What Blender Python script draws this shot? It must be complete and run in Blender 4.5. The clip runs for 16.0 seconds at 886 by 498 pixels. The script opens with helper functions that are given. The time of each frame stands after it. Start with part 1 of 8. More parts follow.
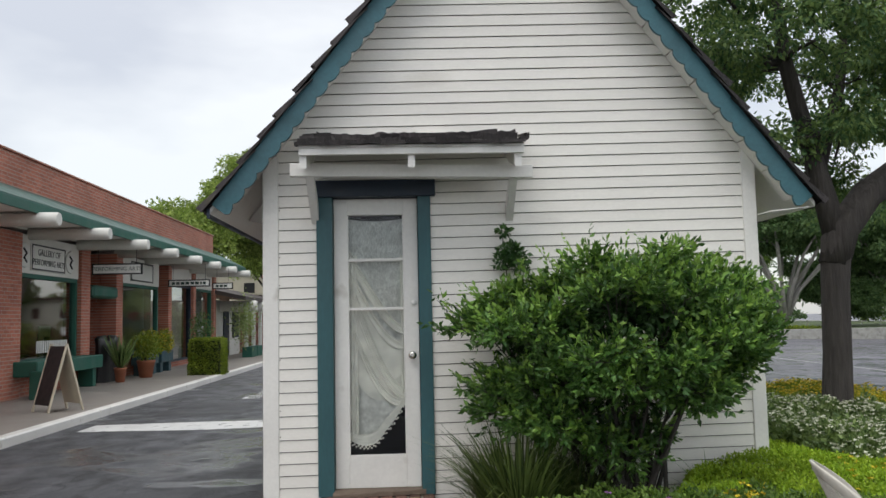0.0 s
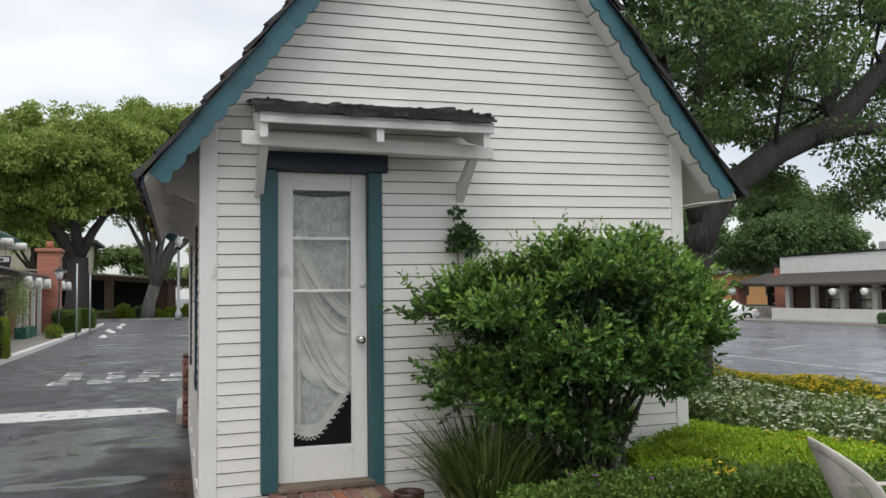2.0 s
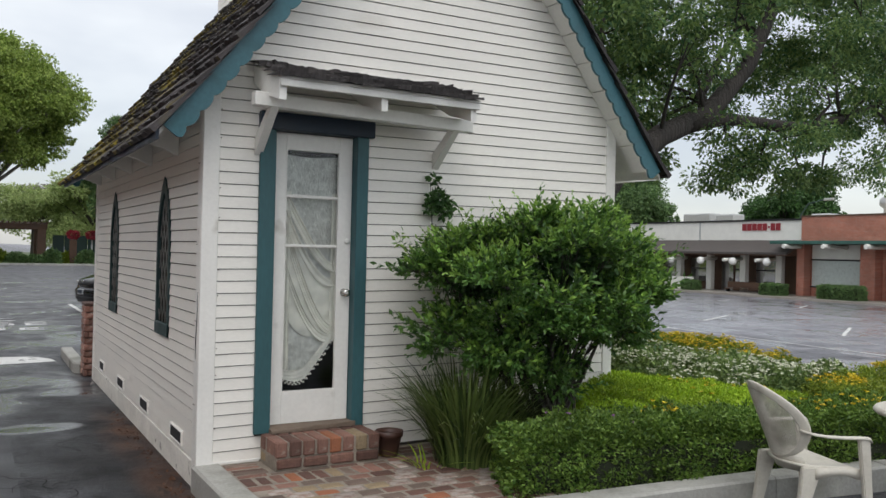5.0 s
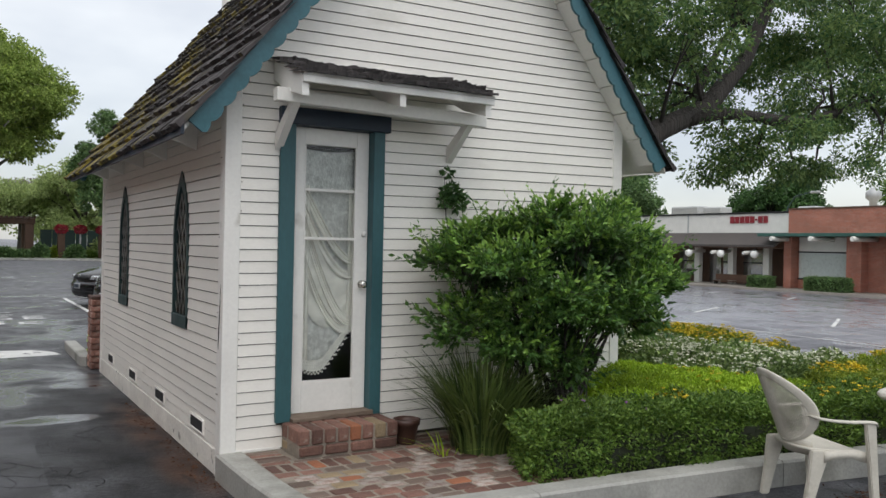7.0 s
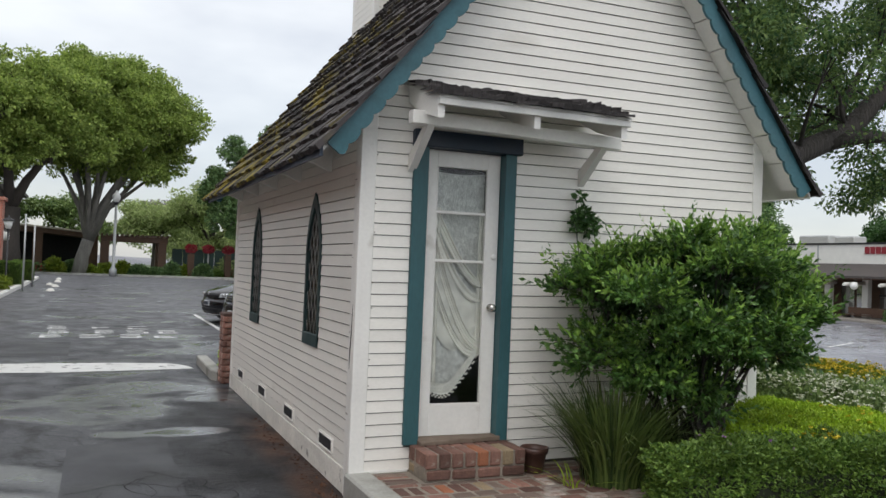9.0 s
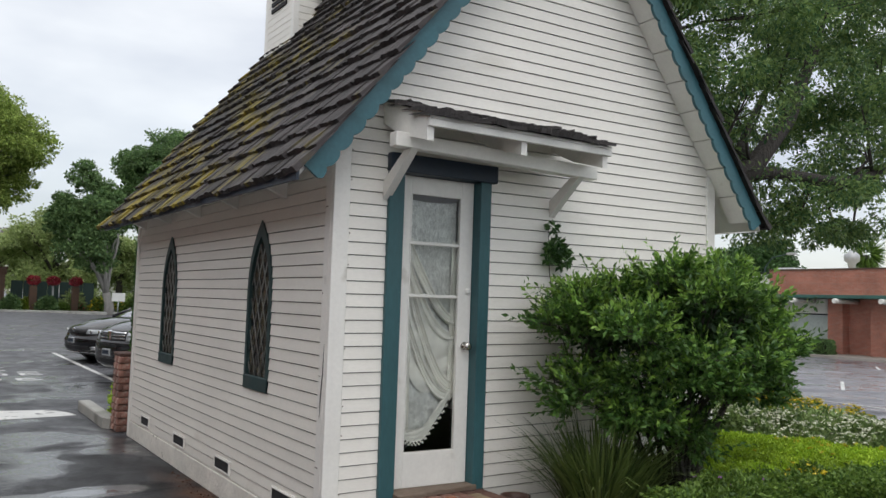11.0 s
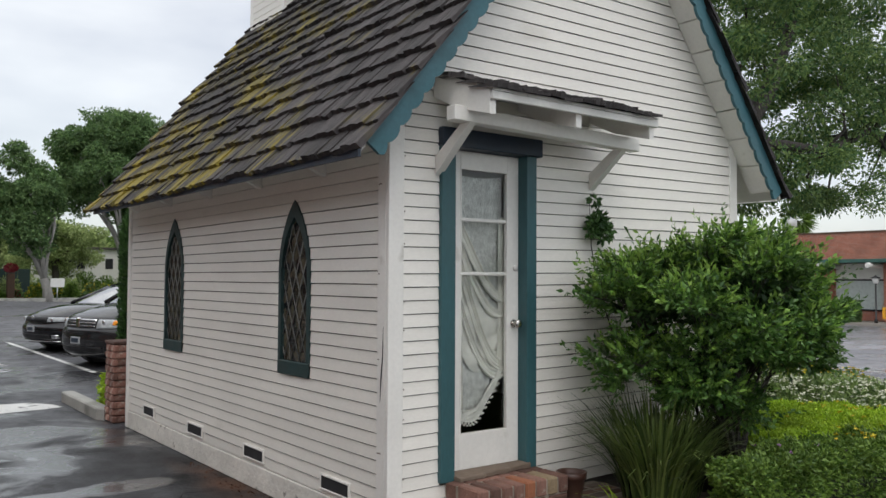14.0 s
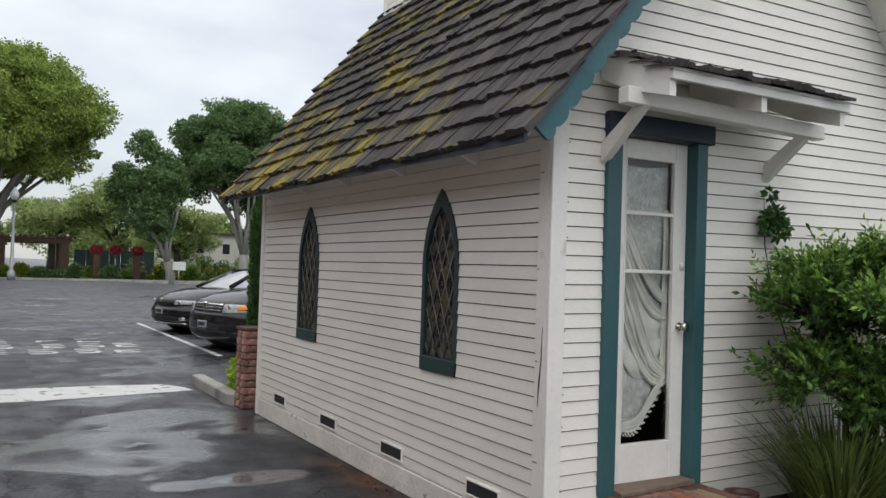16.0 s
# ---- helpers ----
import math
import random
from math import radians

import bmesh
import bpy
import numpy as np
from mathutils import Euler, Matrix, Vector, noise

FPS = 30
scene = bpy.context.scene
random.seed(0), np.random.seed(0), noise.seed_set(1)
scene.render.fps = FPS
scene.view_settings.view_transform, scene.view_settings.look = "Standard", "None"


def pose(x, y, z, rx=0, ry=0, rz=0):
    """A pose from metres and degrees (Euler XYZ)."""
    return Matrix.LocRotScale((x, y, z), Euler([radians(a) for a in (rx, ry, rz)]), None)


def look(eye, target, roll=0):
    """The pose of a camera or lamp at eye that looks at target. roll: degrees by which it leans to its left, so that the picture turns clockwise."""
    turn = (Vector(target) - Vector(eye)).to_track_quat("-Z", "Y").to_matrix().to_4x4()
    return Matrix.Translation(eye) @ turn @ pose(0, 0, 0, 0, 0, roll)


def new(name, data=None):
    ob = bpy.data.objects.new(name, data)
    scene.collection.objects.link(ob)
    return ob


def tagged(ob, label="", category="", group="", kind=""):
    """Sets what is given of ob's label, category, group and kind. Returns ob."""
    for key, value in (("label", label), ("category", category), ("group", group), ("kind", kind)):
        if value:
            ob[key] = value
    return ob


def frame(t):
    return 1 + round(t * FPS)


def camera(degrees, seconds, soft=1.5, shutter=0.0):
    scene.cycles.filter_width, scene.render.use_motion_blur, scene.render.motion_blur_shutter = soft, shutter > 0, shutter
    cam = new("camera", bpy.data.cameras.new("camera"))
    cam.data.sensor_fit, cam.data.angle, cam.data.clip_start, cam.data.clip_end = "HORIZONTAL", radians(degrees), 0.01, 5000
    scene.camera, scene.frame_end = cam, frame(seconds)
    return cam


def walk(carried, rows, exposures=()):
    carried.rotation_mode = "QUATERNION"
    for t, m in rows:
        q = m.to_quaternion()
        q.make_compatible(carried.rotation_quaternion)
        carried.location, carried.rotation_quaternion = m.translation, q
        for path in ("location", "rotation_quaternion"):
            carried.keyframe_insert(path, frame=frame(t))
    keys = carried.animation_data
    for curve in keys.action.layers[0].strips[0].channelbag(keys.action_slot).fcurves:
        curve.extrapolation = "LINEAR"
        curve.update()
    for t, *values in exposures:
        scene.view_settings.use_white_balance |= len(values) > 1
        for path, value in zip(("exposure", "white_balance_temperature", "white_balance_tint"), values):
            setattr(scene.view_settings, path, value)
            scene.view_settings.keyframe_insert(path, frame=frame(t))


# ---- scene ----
cam = camera(56.4, 16.0)
PATH = [
    (0, (0.994, -5.809, 1.541), (1.077, -3.818, 1.709), -1.2),
    (0.5, (0.703, -5.66, 1.551), (0.971, -3.683, 1.696), -0.9),
    (1, (0.367, -5.617, 1.548), (0.823, -3.673, 1.657), -0.8),
    (1.5, (0.065, -5.562, 1.568), (0.594, -3.635, 1.657), -0.6),
    (2, (-0.151, -5.403, 1.586), (0.46, -3.502, 1.696), -0.7),
    (2.5, (-0.374, -5.27, 1.594), (0.319, -3.399, 1.725), -0.6),
    (3, (-0.69, -5.191, 1.634), (0.21, -3.408, 1.744), -1.5),
    (3.5, (-0.912, -5.286, 1.607), (0.04, -3.529, 1.701), -0.6),
    (4, (-1.084, -5.448, 1.609), (-0.13, -3.69, 1.651), 0.9),
    (6.5, (-1.564, -5.455, 1.588), (-0.514, -3.752, 1.578), 0.8),
    (7, (-1.593, -5.465, 1.588), (-0.564, -3.749, 1.58), 1.2),
    (7.5, (-1.622, -5.512, 1.585), (-0.705, -3.735, 1.585), 1.1),
    (8, (-1.633, -5.512, 1.583), (-0.762, -3.711, 1.577), 1.2),
    (8.5, (-1.657, -5.468, 1.583), (-0.81, -3.657, 1.58), 2.2),
    (9, (-1.676, -5.34, 1.574), (-0.89, -3.502, 1.618), 2.3),
    (9.5, (-1.739, -5.118, 1.584), (-0.96, -3.277, 1.646), 2.3),
    (10, (-1.865, -4.958, 1.564), (-0.993, -3.161, 1.658), 2.8),
    (12.5, (-2.588, -4.093, 1.604), (-1.343, -2.53, 1.692), -0.4),
    (13, (-2.655, -4.053, 1.592), (-1.4, -2.497, 1.657), -0.1),
    (13.5, (-2.677, -4.055, 1.584), (-1.441, -2.483, 1.648), -0.2),
    (14, (-2.694, -4.06, 1.584), (-1.485, -2.469, 1.657), 0.3),
    (14.5, (-2.726, -4.067, 1.58), (-1.578, -2.432, 1.663), 1.8),
    (15, (-2.744, -4.036, 1.575), (-1.69, -2.337, 1.643), 2.3),
    (15.5, (-2.739, -3.867, 1.58), (-1.73, -2.141, 1.642), 2.1),
    (16, (-2.767, -3.598, 1.599), (-1.765, -1.867, 1.647), 1.8),
]
walk(cam, [(t, look(eye, target, roll)) for t, eye, target, roll in PATH])

# ---- light ----
SUN_EL, SUN_ROT = radians(58), radians(205)
world = bpy.data.worlds.new("world")
scene.world = world
world.use_nodes = True
wn, wl = world.node_tree.nodes, world.node_tree.links
wn.clear()
w_out = wn.new("ShaderNodeOutputWorld")
w_add = wn.new("ShaderNodeAddShader")
w_sky = wn.new("ShaderNodeTexSky")
w_sky.sky_type, w_sky.sun_disc = "NISHITA", False
w_sky.sun_elevation, w_sky.sun_rotation = SUN_EL, SUN_ROT
w_b1 = wn.new("ShaderNodeBackground")
w_b1.inputs[1].default_value = 0.05
w_b2 = wn.new("ShaderNodeBackground")
w_b2.inputs[1].default_value = 0.56
w_tc = wn.new("ShaderNodeTexCoord")
w_map = wn.new("ShaderNodeMapping")
w_map.inputs["Scale"].default_value = (1.0, 1.0, 2.6)
w_noise = wn.new("ShaderNodeTexNoise")
w_noise.inputs["Scale"].default_value = 2.1
w_noise.inputs["Detail"].default_value = 5.0
w_noise.inputs["Roughness"].default_value = 0.5
w_ramp = wn.new("ShaderNodeValToRGB")
w_ramp.color_ramp.elements[0].position, w_ramp.color_ramp.elements[0].color = 0.38, (0.785, 0.79, 0.815, 1)
w_ramp.color_ramp.elements[1].position, w_ramp.color_ramp.elements[1].color = 0.60, (1.18, 1.17, 1.13, 1)
w_sep = wn.new("ShaderNodeSeparateXYZ")
w_grad = wn.new("ShaderNodeMapRange")
w_grad.inputs["From Min"].default_value, w_grad.inputs["From Max"].default_value = 0.0, 1.0
w_grad.inputs["To Min"].default_value, w_grad.inputs["To Max"].default_value = 1.0, 2.1
w_mul = wn.new("ShaderNodeVectorMath")
w_mul.operation = "SCALE"
for a, b in ((w_tc.outputs["Generated"], w_map.inputs[0]), (w_map.outputs[0], w_noise.inputs["Vector"]), (w_noise.outputs[0], w_ramp.inputs[0]),
             (w_tc.outputs["Generated"], w_sep.inputs[0]), (w_sep.outputs[2], w_grad.inputs[0]), (w_ramp.outputs[0], w_mul.inputs[0]),
             (w_grad.outputs[0], w_mul.inputs["Scale"]), (w_mul.outputs[0], w_b2.inputs[0]), (w_sky.outputs[0], w_b1.inputs[0]),
             (w_b1.outputs[0], w_add.inputs[0]), (w_b2.outputs[0], w_add.inputs[1]), (w_add.outputs[0], w_out.inputs[0])):
    wl.new(a, b)
sun = new("sun", bpy.data.lights.new("sun", "SUN"))
sun.data.energy, sun.data.angle, sun.data.color = 0.9, radians(40), (1.0, 0.97, 0.93)
sun.matrix_world = look((20 * math.sin(SUN_ROT) * math.cos(SUN_EL), 20 * math.cos(SUN_ROT) * math.cos(SUN_EL), 20 * math.sin(SUN_EL)), (0, 0, 0))


# ---- materials ----
def mat(name, base, rough=0.6, var=0.12, scale=6.0, fine=60.0, bump=0.15, metal=0.0, spec=0.5, tint=None, isl=0.0, obj=0.0, stretch=(1, 1, 1), dist=0.004):
    """A procedural surface: base colour varied at two scales, roughness and fine relief. tint: a stain colour mixed in by large noise."""
    m = bpy.data.materials.new(name)
    m.use_nodes = True
    n, l = m.node_tree.nodes, m.node_tree.links
    b = n["Principled BSDF"]
    b.inputs["Metallic"].default_value, b.inputs["Specular IOR Level"].default_value = metal, spec
    tc, mp = n.new("ShaderNodeTexCoord"), n.new("ShaderNodeMapping")
    mp.inputs["Scale"].default_value = stretch
    l.new(tc.outputs["Object"], mp.inputs[0])
    big, small = n.new("ShaderNodeTexNoise"), n.new("ShaderNodeTexNoise")
    big.inputs["Scale"].default_value, small.inputs["Scale"].default_value = scale, fine
    big.inputs["Detail"].default_value, small.inputs["Detail"].default_value = 6.0, 4.0
    for t in (big, small):
        l.new(mp.outputs[0], t.inputs["Vector"])
    mr = n.new("ShaderNodeMapRange")
    mr.inputs["From Min"].default_value, mr.inputs["From Max"].default_value = 0.3, 0.7
    mr.inputs["To Min"].default_value, mr.inputs["To Max"].default_value = 1 - var, 1 + var
    l.new(big.outputs[0], mr.inputs[0])
    mr2 = n.new("ShaderNodeMapRange")
    mr2.inputs["From Min"].default_value, mr2.inputs["From Max"].default_value = 0.3, 0.7
    mr2.inputs["To Min"].default_value, mr2.inputs["To Max"].default_value = 1 - var * 0.6, 1 + var * 0.6
    l.new(small.outputs[0], mr2.inputs[0])
    mul = n.new("ShaderNodeMath")
    mul.operation = "MULTIPLY"
    l.new(mr.outputs[0], mul.inputs[0])
    l.new(mr2.outputs[0], mul.inputs[1])
    val = mul.outputs[0]
    for amount, node, socket in ((isl, "ShaderNodeNewGeometry", "Random Per Island"), (obj, "ShaderNodeObjectInfo", "Random")):
        if amount:
            src, r, mm = n.new(node), n.new("ShaderNodeMapRange"), n.new("ShaderNodeMath")
            r.inputs["To Min"].default_value, r.inputs["To Max"].default_value = 1 - amount, 1 + amount
            mm.operation = "MULTIPLY"
            l.new(src.outputs[socket], r.inputs[0])
            l.new(val, mm.inputs[0])
            l.new(r.outputs[0], mm.inputs[1])
            val = mm.outputs[0]
    sc = n.new("ShaderNodeVectorMath")
    sc.operation = "SCALE"
    sc.inputs[0].default_value = base
    col = sc.outputs[0]
    if tint:
        mx = n.new("ShaderNodeMix")
        mx.data_type = "RGBA"
        mx.inputs[6].default_value, mx.inputs[7].default_value = (*base, 1), (*tint[0], 1)
        rp = n.new("ShaderNodeMapRange")
        rp.inputs["From Min"].default_value, rp.inputs["From Max"].default_value = tint[1], tint[2]
        tn = n.new("ShaderNodeTexNoise")
        tn.inputs["Scale"].default_value, tn.inputs["Detail"].default_value = tint[3], 5.0
        l.new(mp.outputs[0], tn.inputs["Vector"])
        l.new(tn.outputs[0], rp.inputs[0])
        l.new(rp.outputs[0], mx.inputs[0])
        l.new(mx.outputs[2], sc.inputs[0])
    l.new(val, sc.inputs["Scale"])
    l.new(col, b.inputs["Base Color"])
    rr = n.new("ShaderNodeMapRange")
    rr.inputs["From Min"].default_value, rr.inputs["From Max"].default_value = 0.3, 0.7
    rr.inputs["To Min"].default_value, rr.inputs["To Max"].default_value = max(0.02, rough - 0.12), min(1, rough + 0.12)
    l.new(big.outputs[0], rr.inputs[0])
    l.new(rr.outputs[0], b.inputs["Roughness"])
    if bump:
        bp = n.new("ShaderNodeBump")
        bp.inputs["Strength"].default_value, bp.inputs["Distance"].default_value = bump, dist
        l.new(small.outputs[0], bp.inputs["Height"])
        l.new(bp.outputs[0], b.inputs["Normal"])
    return m


def leaf_mat(name, dark, light, rough=0.45, through_light=0.25, spread=1.0):
    """Foliage: a colour between dark and light for each leaf, with some light passing through."""
    m = bpy.data.materials.new(name)
    m.use_nodes = True
    n, l = m.node_tree.nodes, m.node_tree.links
    b = n["Principled BSDF"]
    b.inputs["Roughness"].default_value = rough
    b.inputs["Specular IOR Level"].default_value = 0.35
    g, ramp = n.new("ShaderNodeNewGeometry"), n.new("ShaderNodeValToRGB")
    ramp.color_ramp.elements[0].color, ramp.color_ramp.elements[1].color = (*dark, 1), (*light, 1)
    ramp.color_ramp.elements[1].position = spread
    l.new(g.outputs["Random Per Island"], ramp.inputs[0])
    tc, no = n.new("ShaderNodeTexCoord"), n.new("ShaderNodeTexNoise")
    no.inputs["Scale"].default_value = 1.7
    l.new(tc.outputs["Object"], no.inputs["Vector"])
    mr, sc = n.new("ShaderNodeMapRange"), n.new("ShaderNodeVectorMath")
    mr.inputs["From Min"].default_value, mr.inputs["From Max"].default_value = 0.3, 0.7
    mr.inputs["To Min"].default_value, mr.inputs["To Max"].default_value = 0.75, 1.25
    sc.operation = "SCALE"
    l.new(no.outputs[0], mr.inputs[0])
    l.new(ramp.outputs[0], sc.inputs[0])
    l.new(mr.outputs[0], sc.inputs["Scale"])
    l.new(sc.outputs[0], b.inputs["Base Color"])
    tr, mix = n.new("ShaderNodeBsdfTranslucent"), n.new("ShaderNodeMixShader")
    l.new(sc.outputs[0], tr.inputs[0])
    mix.inputs[0].default_value = through_light
    l.new(b.outputs[0], mix.inputs[1])
    l.new(tr.outputs[0], mix.inputs[2])
    l.new(mix.outputs[0], n["Material Output"].inputs[0])
    return m


def glass_mat(name, tint=(0.9, 0.95, 0.93), rough=0.02):
    """Thin window glass: clear with a mirror gloss that grows at grazing angles."""
    m = bpy.data.materials.new(name)
    m.use_nodes = True
    n, l = m.node_tree.nodes, m.node_tree.links
    n.remove(n["Principled BSDF"])
    t, g, f, x = n.new("ShaderNodeBsdfTransparent"), n.new("ShaderNodeBsdfGlossy"), n.new("ShaderNodeFresnel"), n.new("ShaderNodeMixShader")
    t.inputs[0].default_value = (*tint, 1)
    g.inputs["Roughness"].default_value = rough
    f.inputs["IOR"].default_value = 1.9
    l.new(f.outputs[0], x.inputs[0])
    l.new(t.outputs[0], x.inputs[1])
    l.new(g.outputs[0], x.inputs[2])
    l.new(x.outputs[0], n["Material Output"].inputs[0])
    return m


def asphalt_mat():
    """Wet asphalt: dark and grainy, with glossy damp films, a few puddles, cracks and a russet stain by the wall."""
    m = bpy.data.materials.new("wet_asphalt")
    m.use_nodes = True
    n, l = m.node_tree.nodes, m.node_tree.links
    b = n["Principled BSDF"]
    tc = n.new("ShaderNodeTexCoord")
    here = tc.outputs["Object"]

    def field(scale, stretch, detail, distort=0.0, color=False):
        mp, no = n.new("ShaderNodeMapping"), n.new("ShaderNodeTexNoise")
        mp.inputs["Scale"].default_value = stretch
        no.inputs["Scale"].default_value, no.inputs["Detail"].default_value, no.inputs["Distortion"].default_value = scale, detail, distort
        l.new(here, mp.inputs[0])
        l.new(mp.outputs[0], no.inputs["Vector"])
        return no.outputs["Color" if color else 0]

    def mapped(src, a, b_, c, d):
        r = n.new("ShaderNodeMapRange")
        for key, v in (("From Min", a), ("From Max", b_), ("To Min", c), ("To Max", d)):
            r.inputs[key].default_value = v
        l.new(src, r.inputs[0])
        return r.outputs[0]

    def op(kind, a, b_):
        s = n.new("ShaderNodeMath")
        s.operation = kind
        for i, v in enumerate((a, b_)):
            if isinstance(v, (int, float)):
                s.inputs[i].default_value = v
            else:
                l.new(v, s.inputs[i])
        return s.outputs[0]

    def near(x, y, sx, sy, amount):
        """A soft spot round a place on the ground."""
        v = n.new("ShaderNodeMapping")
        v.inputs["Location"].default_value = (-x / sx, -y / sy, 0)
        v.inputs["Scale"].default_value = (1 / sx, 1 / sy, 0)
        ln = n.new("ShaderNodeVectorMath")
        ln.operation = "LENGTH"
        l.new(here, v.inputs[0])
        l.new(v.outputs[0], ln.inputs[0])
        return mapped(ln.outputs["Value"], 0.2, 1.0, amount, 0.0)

    def tinted(col, fac, tone):
        x = n.new("ShaderNodeMix")
        x.data_type = "RGBA"
        x.inputs[7].default_value = (*tone, 1)
        l.new(fac, x.inputs[0])
        l.new(col, x.inputs[6])
        return x.outputs[2]

    broad, patch, mid = field(0.30, (1.0, 0.6, 1), 5, 0.4), field(0.8, (0.75, 1.0, 1), 8, 0.8), field(2.6, (1.0, 0.7, 1), 8)
    grain, speck = field(75, (1, 1, 1), 3), field(26, (1, 1, 1), 2)
    pools = op("ADD", op("ADD", patch, near(-1.25, 4.6, 1.7, 2.0, 0.14)), op("ADD", near(-0.2, 10.6, 1.6, 2.6, 0.13), near(-0.3, 1.0, 1.2, 2.6, -0.25)))
    pools = op("ADD", pools, op("ADD", near(34.0, 18.0, 44.0, 44.0, 0.20), near(-0.98, 2.42, 0.85, 0.24, 0.42)))
    film = mapped(op("ADD", pools, near(-1.5, 1.5, 6.0, 7.0, 0.03)), 0.60, 0.66, 0.0, 0.85)
    pits = mapped(field(4.2, (1.0, 0.55, 1), 4, 0.5), 0.625, 0.645, 0.0, 1.0)
    pool = mapped(op("ADD", pools, op("MULTIPLY", op("SUBTRACT", broad, 0.5), 0.5)), 0.80, 0.82, 0.0, 1.0)
    spots = None
    for x, y, sx, sy in ((-1.43, 3.85, 0.30, 0.42), (-1.66, 4.75, 0.26, 0.30), (-2.40, 4.3, 0.30, 0.28), (-0.85, 13.7, 0.6, 0.8), (-2.34, 19.0, 0.8, 1.0), (-0.2, 28.8, 1.0, 1.6), (-0.3, 2.4, 0.2, 0.35)):
        one = near(x, y, sx, sy, 1.0)
        spots = one if spots is None else op("MAXIMUM", spots, one)
    spots = op("MULTIPLY", spots, mapped(field(6.0, (0.6, 1.0, 1), 5, 0.6), 0.43, 0.48, 0.0, 1.0))
    film = op("MULTIPLY", film, mapped(spots, 0, 1, 1.0, 0.0))
    ramp = n.new("ShaderNodeValToRGB")
    ramp.color_ramp.elements[0].position, ramp.color_ramp.elements[0].color = 0.32, (0.024, 0.0248, 0.0275, 1)
    ramp.color_ramp.elements[1].position, ramp.color_ramp.elements[1].color = 0.70, (0.080, 0.083, 0.092, 1)
    l.new(mid, ramp.inputs[0])
    tone = op("MULTIPLY", mapped(grain, 0.3, 0.7, 0.30, 1.75), mapped(speck, 0.35, 0.65, 0.65, 1.35))
    vor = n.new("ShaderNodeTexVoronoi")
    vor.feature = "DISTANCE_TO_EDGE"
    vor.inputs["Scale"].default_value = 0.62
    wob = n.new("ShaderNodeVectorMath")
    wob.operation = "ADD"
    l.new(here, wob.inputs[0])
    l.new(field(2.2, (1, 1, 1), 7, 0.0, True), wob.inputs[1])
    l.new(wob.outputs[0], vor.inputs["Vector"])
    crack = op("MAXIMUM", mapped(vor.outputs["Distance"], 0.0, 0.013, 0.12, 1.0), mapped(broad, 0.46, 0.54, 1.0, 0.0))
    sc = n.new("ShaderNodeVectorMath")
    sc.operation = "SCALE"
    l.new(ramp.outputs[0], sc.inputs[0])
    l.new(op("MULTIPLY", tone, crack), sc.inputs["Scale"])
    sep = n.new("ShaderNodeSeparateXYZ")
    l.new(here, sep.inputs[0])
    # worn and streak: grazing sky reflection on the far lot, painted as paler colour
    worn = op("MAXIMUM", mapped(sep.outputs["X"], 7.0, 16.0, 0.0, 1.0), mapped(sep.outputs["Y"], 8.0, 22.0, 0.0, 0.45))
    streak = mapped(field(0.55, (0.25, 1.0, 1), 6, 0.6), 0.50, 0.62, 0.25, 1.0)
    wet_col = tinted(sc.outputs[0], op("MULTIPLY", film, 0.6), (0.034, 0.035, 0.038))
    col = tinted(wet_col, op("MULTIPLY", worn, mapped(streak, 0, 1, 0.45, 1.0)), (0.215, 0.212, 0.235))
    stain = op("MULTIPLY", op("MAXIMUM", near(-0.14, 1.9, 0.26, 1.5, 1.0), near(-0.12, 0.4, 0.26, 1.0, 0.9)), mapped(mid, 0.38, 0.56, 0.1, 0.85))
    # damp strip by the wall; the wall's dark reflection is painted into this colour too
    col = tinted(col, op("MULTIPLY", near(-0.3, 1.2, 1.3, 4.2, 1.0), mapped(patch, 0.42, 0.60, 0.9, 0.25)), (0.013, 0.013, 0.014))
    col = tinted(col, stain, (0.105, 0.048, 0.026))
    col = tinted(col, spots, (0.008, 0.008, 0.009))
    col = tinted(col, op("MULTIPLY", pits, 0.8), (0.010, 0.010, 0.011))
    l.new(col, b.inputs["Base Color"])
    rough = op("SUBTRACT", mapped(mid, 0.3, 0.7, 0.58, 0.40), op("MULTIPLY", film, 0.26))
    l.new(op("MAXIMUM", op("SUBTRACT", rough, op("MULTIPLY", pool, 0.3)), 0.04), b.inputs["Roughness"])
    l.new(op("MULTIPLY", mapped(film, 0, 1, 0.36, 1.0), mapped(near(-0.2, 1.2, 1.5, 5.0, 1.0), 0, 1, 1.0, 0.35)), b.inputs["Specular IOR Level"])
    l.new(film, b.inputs["Coat Weight"])
    b.inputs["Coat Roughness"].default_value, b.inputs["Coat IOR"].default_value = 0.25, 1.7
    bp = n.new("ShaderNodeBump")
    bp.inputs["Distance"].default_value = 0.007
    l.new(op("MULTIPLY", mapped(film, 0, 1, 0.9, 0.15), mapped(pool, 0, 1, 1.0, 0.1)), bp.inputs["Strength"])
    l.new(op("MULTIPLY", op("ADD", grain, speck), crack), bp.inputs["Height"])
    l.new(bp.outputs[0], b.inputs["Normal"])
    return m


